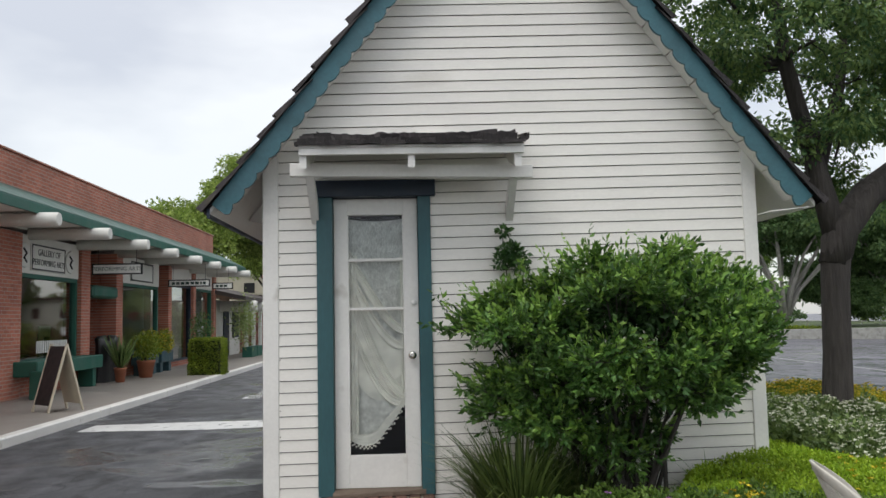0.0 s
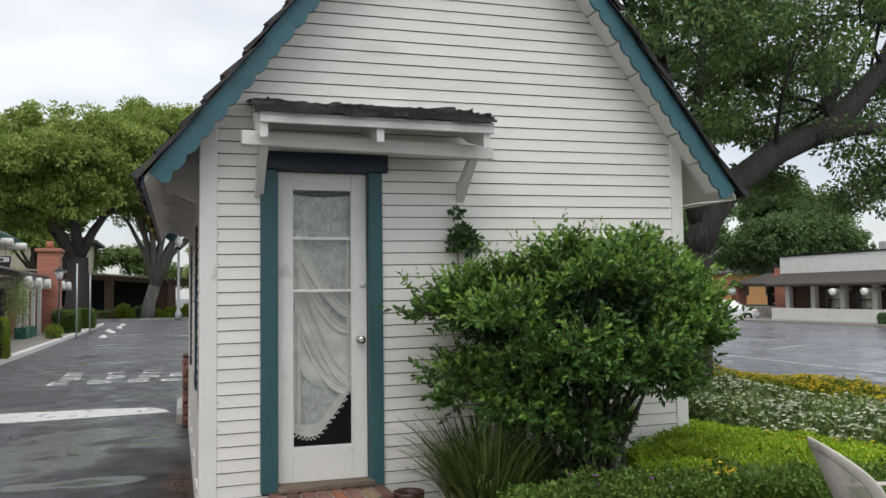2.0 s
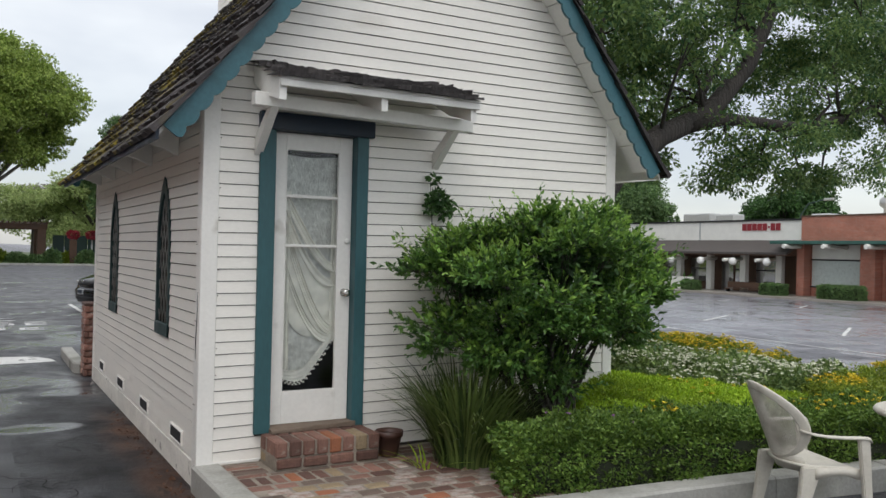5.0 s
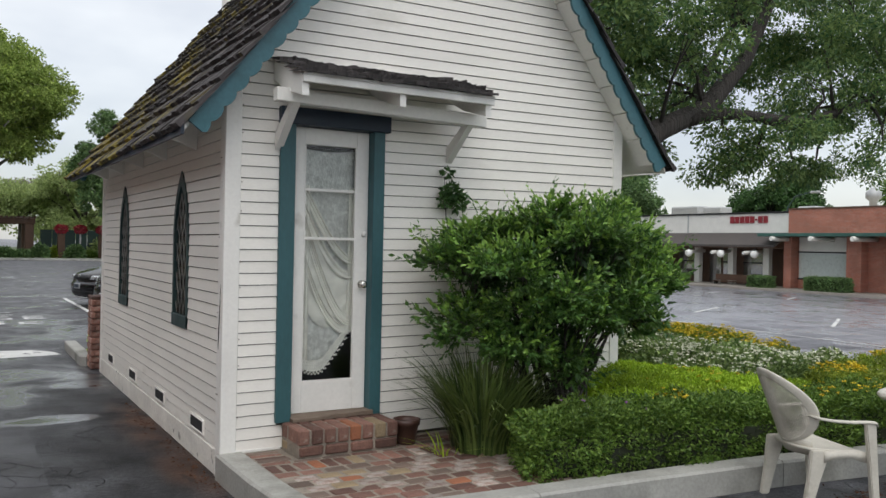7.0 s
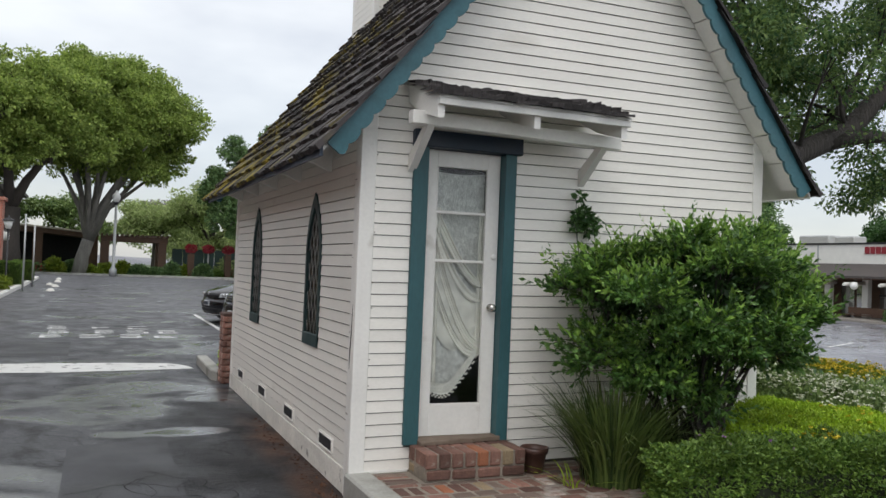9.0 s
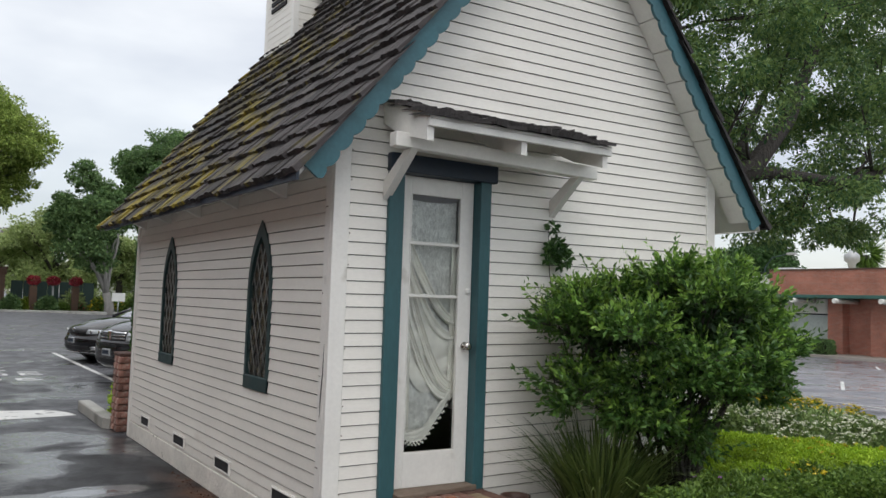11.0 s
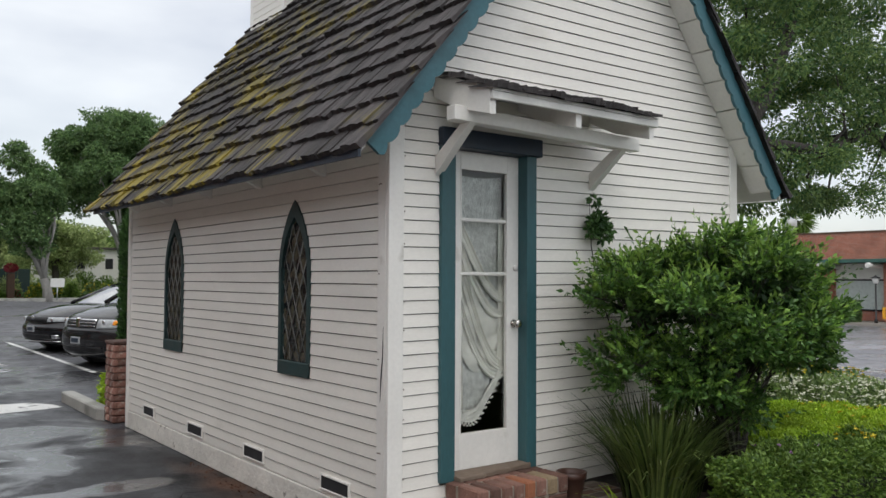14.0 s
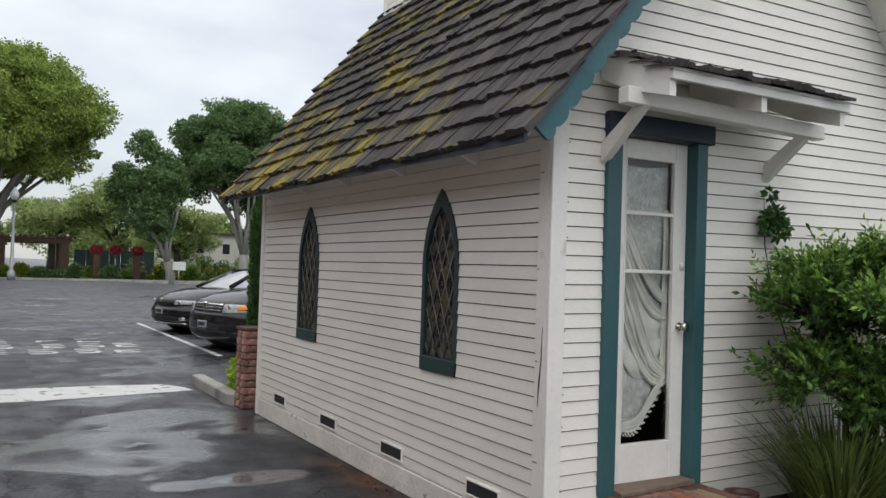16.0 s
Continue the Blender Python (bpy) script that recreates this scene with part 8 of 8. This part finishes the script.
lantern_post((45.6, 18.6, EZ + 0.2), 2.7, "black lantern post before the far shops", 1.3)
ysign = empty("yellow_notice", "orange-yellow notice sign on a short post", "sign", at=(45.2, 17.5, EZ + 0.2))
part("post", lathe(bmesh.new(), [(0.03, 0), (0.03, 0.5)], sides=6), M_STEEL, ysign)
part("board", boxed(-0.02, 0.02, -0.55, 0.55, 0.3, 0.95), mat("orange_yellow_sign", (0.80, 0.38, 0.02), 0.5, 0.05), ysign)
for k in range(3):
    part("text_bar", boxed(-0.03, -0.021, -0.4, 0.4, 0.42 + k * 0.17, 0.48 + k * 0.17), M_BROWN, ysign)
# north end of the restaurant: brick chimney and porch
porch = empty("porch_building", "low dark porch with brick chimney and globe lamps", "porch")
part("chimney", boxed(49.2, 51.2, 52.0, 54.2, EZ - 0.3, 3.5, 0.03), M_FARBRICK_X, porch)
for k in range(5):
    part("chimney_rib", boxed(49.05, 51.3, 51.95, 54.3, -0.4 + k * 0.8, -0.28 + k * 0.8), M_FARBRICK_X, porch)
bm = bmesh.new()
prism(bm, [(51.5, 2.0), (51.5, 2.25), (56, 3.3), (60, 2.6), (60, 2.0)], 8.5, "y", 55.0)
part("porch_roof", bm, M_ROOF_TILE, porch)
for x, y in ((52.2, 55.6), (52.2, 62.9)):
    part("porch_pier", boxed(x - 0.5, x + 0.5, y - 0.5, y + 0.5, EZ - 0.3, 2.0, 0.02), M_FARBRICK_X, porch)
part("porch_back", boxed(56, 56.3, 55, 63.5, EZ - 0.3, 2.2), M_DARK, porch)
for y in (55.3, 63.0):
    g = empty("globe_lamp", "white globe lamp on the porch", "lamp", "globe lamps", at=(51.5, y, 1.55))
    bm = bmesh.new()
    bmesh.ops.create_icosphere(bm, subdivisions=3, radius=0.42)
    part("globe", bm, M_MILK, g)
    part("bracket", tube(bmesh.new(), [(0, 0, 0.38), (0.5, 0, 0.5)], [0.04, 0.04], 6), M_BLACK, g)
# roof plant and street lights behind
vents_ = empty("roof_plant", "pale metal roof vents and ducts", "roof vents")
for x, y, w, h in ((55, 47, 3.2, 0.9), (54, 43, 2.0, 0.7), (54, 34, 1.6, 0.5)):
    part("duct", boxed(x, x + 1.4, y - w / 2, y + w / 2, 4.3, 4.35 + h + 0.3, 0.1), M_STEEL, vents_)
part("turbine", lathe(bmesh.new(), [(0.25, 4.3), (0.25, 5.2), (0.5, 5.4), (0.5, 5.8), (0.15, 6.1)], (52, 27.5, 0), 14), M_STEEL, vents_)
for x, y in ((62, 41.5), (75, 66)):
    s = empty("street_light", "tall cobra-head street light", "street lamp", "street lights", at=(x, y, gz(x)))
    part("pole", tube(bmesh.new(), [(0, 0, 0), (0, 0, 7.0), (0, -0.7, 7.9), (0, -2.2, 8.2)], [0.12, 0.08, 0.06, 0.05], 8), M_GREEN_D, s)
    part("head", boxed(-0.15, 0.15, -3.1, -2.2, 8.1, 8.3, 0.05), M_STEEL, s)
orange = empty("orange_house", "orange stucco house with tiled roof", "house")
part("wall", boxed(88, 106, 112, 124, -2.5, 4.6), M_ORANGE, orange)
bm = bmesh.new()
prism(bm, [(87, 4.4), (107, 4.4), (107, 4.7), (97, 7.4), (87, 4.7)], 14, "y", 111)
part("roof", bm, M_ROOF_TILE, orange)
for x in (91, 96, 101):
    part("window", boxed(x - 0.8, x + 0.8, 111.94, 112.0, 0.8, 2.8), M_DARK, orange)
rail = empty("boundary_fence", "long pale boundary fence along far street", "fence")
for k in range(24):
    part("fence_post", boxed(20 + k * 1.8, 20.12 + k * 1.8, 80 - k * 0.2, 80.12 - k * 0.2, gz(20 + k * 1.8) - 0.2, gz(20 + k * 1.8) + 1.5), M_STUCCO, rail)
for z in (0.7, 1.4):
    for k in range(23):
        x = 20 + k * 1.8
        part("fence_rail", tube(bmesh.new(), [(x, 80.06 - k * 0.2, gz(x) + z), (x + 1.8, 79.86 - k * 0.2, gz(x + 1.8) + z)], [0.05, 0.05], 5), M_STUCCO, rail)
east_verge = tagged(part("east_verge", boxed(62, 160, -60, 180, -1.8, -1.60), mat("far_green_verge", (0.07, 0.10, 0.035), 0.95, 0.5, 0.8, 9, 0.8), None), "green planted verge behind the far buildings", "verge", kind="structure")
mound("far_hedge", [(22, 62), (34, 59.5), (34, 60.8), (22, 63.3)], lambda a, b: gz(a) + 0.85, M_LEAF_YEL, 0.22, 130, 401, "long low green hedge across the car park", base=-0.8, rough=0.06)

# ---- far trees ----
def ball_lobes(cx, cy, cz, rx, ry, rz, n, seed, size=0.40):
    """Uneven crown lobes filling an egg-shaped envelope."""
    r = np.random.default_rng(seed)
    out = []
    for d in sphere_dirs(n, r):
        k = r.uniform(0.45, 0.8)
        s = size * r.uniform(0.8, 1.2)
        out.append((cx + d[0] * rx * k, cy + d[1] * ry * k, cz + d[2] * rz * k, rx * s, ry * s, rz * s))
    out.append((cx, cy, cz, rx * 0.55, ry * 0.55, rz * 0.55))
    return out


def far_tree(at, trunk_h, trunk_r, crown, n, material, bark, seed, label, leaf=0.27, per=(9, 80), clump=0.9, lean=0.0, vase=0):
    """A distant tree; vase gives the number of bare limbs that spread from a low fork."""
    cx, cy, cz, rx, ry, rz = crown
    rng = np.random.default_rng(seed + 1)
    mains = []
    for k in range(vase):
        a = 2 * math.pi * (k + rng.uniform(-0.3, 0.3)) / vase
        ex, ey, ez = cx + rx * 0.75 * math.cos(a), cy + ry * 0.75 * math.sin(a), cz - rz * rng.uniform(0.0, 0.5)
        s = (lean, 0, trunk_h * rng.uniform(0.75, 1.0))
        q1 = (s[0] + (ex - s[0]) * 0.22, ey * 0.22, s[2] + (ez - s[2]) * 0.38)
        q2 = (s[0] + (ex - s[0]) * 0.55 + rng.normal(0, 0.15), ey * 0.55, s[2] + (ez - s[2]) * 0.72)
        mains.append(([s, q1, q2, (ex, ey, ez)], [trunk_r * 0.55, trunk_r * 0.42, trunk_r * 0.28, trunk_r * 0.1]))
        mains.append(([q1, (q1[0] * 0.5 + ex * 0.5 + rng.normal(0, 0.4), q1[1] * 0.5 + ey * 0.5, q1[2] * 0.4 + ez * 0.6), (ex * 0.8 + cx * 0.2, ey * 0.6, ez + rz * 0.3)], [trunk_r * 0.34, trunk_r * 0.22, trunk_r * 0.08]))
    tree("far_tree", at, ball_lobes(cx, cy, cz, rx, ry, rz, n, seed), ([(0, 0, -0.2), (lean * 0.3, 0, trunk_h * 0.5), (lean, 0, trunk_h)], [trunk_r * 1.35, trunk_r, trunk_r * 0.95]), trunk_r * (0.25 if vase else 0.5), leaf, per, material, bark, seed, label, fork=0.5, clump=clump, twigs=3, open_=0.2, leaf_w=0.55, mains=mains)


M_BARK_M = mat("mid_grey_bark", (0.20, 0.19, 0.17), 0.9, 0.25, 3, 18, 0.8, stretch=(1, 1, 0.3), dist=0.02)
far_tree((-6.6, 55.5, 0), 4.4, 0.70, (-1.2, 0, 10.2, 7.4, 6.2, 4.9), 30, M_LEAF_FAR, M_BARK_D, 501, "huge spreading tree with thick dark limbs", vase=5, leaf=0.23, per=(11, 95), clump=0.75)
far_tree((-2.28, 59.8, 0), 2.5, 0.46, (1.9, 0, 11.5, 5.8, 5.2, 5.5), 60, M_LEAF_FAR, M_BARK_M, 502, "huge domed tree with grey forked trunk", lean=0.5, vase=12, leaf=0.21, per=(11, 95), clump=0.65)
far_tree((10.2, 57.9, 0), 1.5, 0.30, (-1.6, 0, 6.4, 2.7, 2.8, 3.6), 24, M_LEAF_FICUS, M_BARK_L, 503, "rounded dark green tree with pale branching limbs", leaf=0.22, clump=0.6, per=(12, 120), lean=-0.3, vase=8)
far_tree((16.2, 60.4, 0), 2.2, 0.36, (-0.6, 0, 9.9, 4.8, 4.2, 4.9), 26, M_LEAF_FICUS, M_BARK_L, 504, "tall rounded dark green tree with pale limbs", leaf=0.22, clump=0.65, per=(12, 120), vase=8)
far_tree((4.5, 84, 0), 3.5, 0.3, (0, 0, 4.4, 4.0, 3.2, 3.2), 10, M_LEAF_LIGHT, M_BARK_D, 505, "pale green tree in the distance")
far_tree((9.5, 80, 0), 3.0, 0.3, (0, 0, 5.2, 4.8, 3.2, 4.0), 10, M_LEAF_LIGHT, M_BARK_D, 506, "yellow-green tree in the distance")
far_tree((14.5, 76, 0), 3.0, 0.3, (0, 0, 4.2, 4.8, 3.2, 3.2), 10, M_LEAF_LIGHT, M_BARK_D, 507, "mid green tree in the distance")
M_LEAF_PURPLE = leaf_mat("purple_grey_leaves", (0.20, 0.17, 0.19), (0.34, 0.29, 0.32), 0.7, 0.3)
far_tree((5.5, 98, 0), 3.5, 0.3, (0, 0, 6.2, 3.4, 2.6, 2.6), 7, M_LEAF_PURPLE, M_BARK_D, 508, "grey-purple blossoming tree in the distance")
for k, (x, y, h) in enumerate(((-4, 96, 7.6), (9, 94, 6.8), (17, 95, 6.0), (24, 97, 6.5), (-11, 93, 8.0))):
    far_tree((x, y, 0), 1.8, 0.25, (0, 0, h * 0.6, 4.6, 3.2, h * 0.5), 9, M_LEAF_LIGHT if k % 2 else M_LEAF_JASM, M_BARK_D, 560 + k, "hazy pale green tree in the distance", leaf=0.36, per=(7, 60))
far_tree((-13, 80, 0), 4.0, 0.4, (0, 0, 8.4, 5.0, 3.4, 3.8), 9, M_LEAF_FAR, M_BARK_D, 509, "green tree behind the shops")
far_tree((-14, 52, 0), 4.0, 0.4, (0, 0, 7.8, 4.4, 4.0, 3.4), 9, M_LEAF_FAR, M_BARK_D, 510, "green tree behind the shops")
far_tree((47, 67, -1.1), 1.8, 0.42, (0, 0, 9.4, 8.2, 6.6, 4.6), 20, M_LEAF_FICUS, M_BARK_L, 511, "broad dark tree with many pale limbs across the car park", leaf=0.34, clump=0.9, vase=11)
far_tree((33.6, 65.0, -0.7), 1.3, 0.40, (0.3, 0, 10.4, 7.0, 6.0, 4.4), 20, M_LEAF_FICUS, M_BARK_L, 512, "broad dark tree with pale spreading limbs behind the hedge", leaf=0.34, clump=0.9, vase=9)
far_tree((41.5, 70, -0.9), 2.4, 0.45, (0, 0, 5.4, 5.2, 4.4, 4.8), 14, M_LEAF_FICUS, M_BARK_D, 515, "dense dark tree across the car park", leaf=0.34)
far_tree((27.5, 78, -0.6), 2.6, 0.45, (0, 0, 6.4, 5.6, 4.4, 5.0), 14, M_LEAF_FICUS, M_BARK_D, 516, "dense dark tree across the car park", leaf=0.34)
for k, (x, y) in enumerate(((22, 100), (31, 104), (40, 98), (49, 104), (58, 96))):
    far_tree((x, y, -0.9), 1.6, 0.3, (0, 0, 4.4, 5.4, 3.4, 4.2), 10, M_LEAF_FICUS if k % 2 else M_LEAF_HEDGE, M_BARK_D, 540 + k, "green street tree beyond the car park", leaf=0.4, per=(6, 50))
far_tree((64, 70, -1.5), 2.4, 0.55, (0, 0, 9.6, 8.6, 7.0, 5.6), 20, M_LEAF_FICUS, M_BARK_L, 513, "large dark tree behind the far restaurant", leaf=0.34, vase=10)
far_tree((78, 55, -1.6), 4.0, 0.4, (0, 0, 7.6, 5.6, 5.6, 4.4), 14, M_LEAF_SPRIG, M_BARK_D, 514, "dark round tree behind the far restaurant", leaf=0.34)
for k, (x, y, h, m) in enumerate(((84, 38, 6.2, M_LEAF_HEDGE), (86, 30, 6.8, M_LEAF_FICUS), (88, 22, 6.0, M_LEAF_LIGHT), (86, 46, 5.8, M_LEAF_HEDGE), (92, 12, 6.4, M_LEAF_FICUS))):
    far_tree((x, y, -1.6), 2.5, 0.3, (0, 0, h - 1.6, 4.2, 4.2, 2.4), 7, m, M_BARK_D, 520 + k, "green tree beyond the brick shops", leaf=0.4)


def palm(at, h, seed):
    c = empty("palm_tree", "tall palm with a shaggy crown in the distance", "palm", at=at)
    part("trunk", tube(bmesh.new(), [(0, 0, 0), (0.1, 0, h * 0.5), (0.2, 0, h)], [0.35, 0.25, 0.25], 8), M_BARK, c)
    rng = np.random.default_rng(seed)
    n = 700
    d = sphere_dirs(n, rng)
    leafy("fronds", np.tile([[0.2, 0, h]], (n, 1)) + d * 0.6, d, 1.6, 0.12, M_LEAF_HEDGE, c, rng, jitter=0.15, droop=0.2)


palm((92, 49.5, -1.6), 10.5, 1)
palm((60, 135, -1.6), 13.0, 2)
palm((63, 138, -1.6), 12.0, 3)

# ---- garden furniture ----
def garden_chair(at, rz):
    """A moulded plastic armchair: a dished oval back with a woven panel, a wedge seat, splayed arms and panel legs."""
    c = empty("garden_chair", "weathered taupe plastic garden chair with oval mesh back", "chair", at=at, rz=rz)

    # local x is forward, y to the left
    def back_pt(u, z):
        return Vector((-0.19 - (z - 0.40) * 0.42 + 3.0 * u * u, u, z))

    def oval(a, f):
        """A point between the woven panel's edge (f 0) and the outer edge (f 1)."""
        hw, hh, cz = 0.192 + 0.033 * f, 0.202 + 0.033 * f, 0.612 + 0.018 * f
        v = math.cos(a)
        return hw * math.sin(a) * (1 - 0.10 * max(0.0, v) * v), cz + hh * v

    bm = bmesh.new()
    n = 48
    rings = [[bm.verts.new(back_pt(*oval(2 * math.pi * k / n, f)) + Vector((lift, 0, 0))) for k in range(n)] for f, lift in ((-0.10, 0.006), (0.0, -0.004), (0.12, -0.006), (0.5, 0.0), (0.92, 0.0), (1.0, 0.012))]
    for a, b in zip(rings, rings[1:]):
        for k in range(n):
            bm.faces.new((a[k], a[(k + 1) % n], b[(k + 1) % n], b[k])).smooth = True
    bmesh.ops.recalc_face_normals(bm, faces=bm.faces[:])
    bmesh.ops.solidify(bm, geom=bm.faces[:], thickness=0.009)
    part("back_frame", bm, M_PLASTIC, c)
    bm = bmesh.new()
    n = 20
    for i in range(-n + 1, n):
        s = i / n
        for axis in (0, 1):
            pts = []
            for k in range(9):
                t = -1 + 2 * k / 8
                w = t * math.sqrt(max(0, 1 - s * s))
                u, v = (s, w) if axis == 0 else (w, s)
                pts.append(back_pt(u * 0.190 * (1 - 0.08 * max(0.0, v) * v), 0.612 + v * 0.200) + Vector((0.003 * axis, 0, 0)))
            tube(bm, pts, [0.0030] * 9, 4, False)
    part("back_mesh", bm, M_PLASTIC, c, "woven open mesh back panel")

    def sheet(grid, thick):
        bm = bmesh.new()
        g = [[bm.verts.new(p) for p in row] for row in grid]
        for a, b in zip(g, g[1:]):
            for k in range(len(a) - 1):
                bm.faces.new((a[k], b[k], b[k + 1], a[k + 1])).smooth = True
        bmesh.ops.recalc_face_normals(bm, faces=bm.faces[:])
        bmesh.ops.solidify(bm, geom=bm.faces[:], thickness=thick)
        return bm

    part("back_skirt", sheet([[back_pt(-0.16 + 0.04 * k, z) for k in range(9)] for z in (0.335, 0.37, 0.40, 0.425)], 0.012), M_PLASTIC, c)
    seat = []
    for i in range(10):
        f = i / 9
        half = 0.185 + 0.085 * min(1.0, f * 1.6)
        seat.append([Vector((-0.19 + 0.40 * f + 0.05 * (1 - f) * ((j - 4) / 4) ** 2, half * (j - 4) / 4, 0.392 - 0.022 * (1 - ((j - 4) / 4) ** 2) * math.sin(math.pi * f) - 0.030 * max(0.0, (f - 0.8) / 0.2))) for j in range(9)])
    part("seat", sheet(seat, 0.016), M_PLASTIC, c)
    part("seat_apron", sheet([[Vector((0.205 - 0.01 * abs(k - 3), -0.26 + 0.52 * k / 6, z)) for k in range(7)] for z in (0.315, 0.36)], 0.014), M_PLASTIC, c)

    def panel_leg(top, foot):
        """A moulded leg: a flat tapered panel. Each end: centre, half size along x, half size along y."""
        bm = bmesh.new()
        rows = []
        for (x, y, z), hx, hy in (top, tuple((tuple((p + q) / 2 for p, q in zip(top[0], foot[0])), top[1] * 0.38 + foot[1] * 0.62, (top[2] + foot[2]) / 2)), foot):
            rows.append([bm.verts.new((x + i * hx, y + j * hy, z)) for i, j in ((-1, -1), (1, -1), (1, 1), (-1, 1))])
        for p, q in zip(rows, rows[1:]):
            for k in range(4):
                bm.faces.new((p[k], p[(k + 1) % 4], q[(k + 1) % 4], q[k]))
        bm.faces.new(rows[0][::-1])
        bm.faces.new(rows[-1])
        bmesh.ops.recalc_face_normals(bm, faces=bm.faces[:])
        bmesh.ops.bevel(bm, geom=bm.edges[:], offset=0.006, segments=2, affect="EDGES")
        return bm

    for s in (-1, 1):
        part("rear_leg", panel_leg(((-0.105, s * 0.222, 0.388), 0.066, 0.016), ((-0.19, s * 0.215, 0.0), 0.026, 0.020)), M_PLASTIC, c)
        part("front_leg", panel_leg(((0.176, s * 0.300, 0.572), 0.036, 0.016), ((0.225, s * 0.305, 0.0), 0.024, 0.020)), M_PLASTIC, c)
        part("side_apron", sheet([[Vector((-0.09 + 0.26 * k / 6, s * (0.245 + 0.045 * k / 6), z + (0.030 * math.sin(math.pi * k / 6) if z < 0.35 else 0.0))) for k in range(7)] for z in (0.315, 0.384)], 0.014), M_PLASTIC, c)
        arm = []
        for x, y, z in ((-0.165, 0.196, 0.600), (-0.11, 0.226, 0.586), (-0.04, 0.258, 0.578), (0.06, 0.288, 0.575), (0.16, 0.300, 0.575), (0.205, 0.302, 0.572), (0.217, 0.302, 0.555)):
            arm.append([Vector((x, s * (y + o), z + h)) for o, h in ((-0.026, -0.010), (-0.022, 0.0), (0.0, 0.003), (0.022, 0.0), (0.026, -0.010))])
        part("armrest", sheet(arm, 0.012), M_PLASTIC, c)


garden_chair((3.165, -2.165, 0.0), -19)
table = empty("garden_table", "round taupe plastic garden table", "table", at=(3.92, -2.66, 0.0))
part("tabletop", lathe(bmesh.new(), [(0.40, 0.655), (0.445, 0.66), (0.455, 0.675), (0.445, 0.69), (0.42, 0.695), (0.41, 0.688)], sides=36), M_PLASTIC, table)
for k in range(4):
    a = k * math.pi / 2 + 0.5
    part("leg", tube(bmesh.new(), [(0.34 * math.cos(a), 0.34 * math.sin(a), 0), (0.27 * math.cos(a), 0.27 * math.sin(a), 0.66)], [0.02, 0.03], 8), M_PLASTIC, table)
litter = tagged(part("leaf_litter", boxed(0, 0.001, 0, 0.001, 0, 0.001), M_RUSSET, None), "russet damp leaf litter on asphalt by the wall", "leaf litter", kind="stuff")
rng = np.random.default_rng(9)
pts = np.concatenate([np.column_stack([rng.normal(-0.10, 0.05, 260), rng.uniform(-0.3, 2.9, 260), rng.uniform(0.003, 0.007, 260)]), np.column_stack([rng.normal(3.9, 0.45, 500), rng.normal(-2.35, 0.10, 500), rng.uniform(0.004, 0.015, 500)])])
litter.data = leaf_mesh("leaf_litter", pts, np.column_stack([rng.normal(0, 1, (len(pts), 2)), np.full(len(pts), 0.05)]), 0.022, 0.011, rng, droop=0, jitter=0.1)
litter.data.materials.append(M_RUSSET)
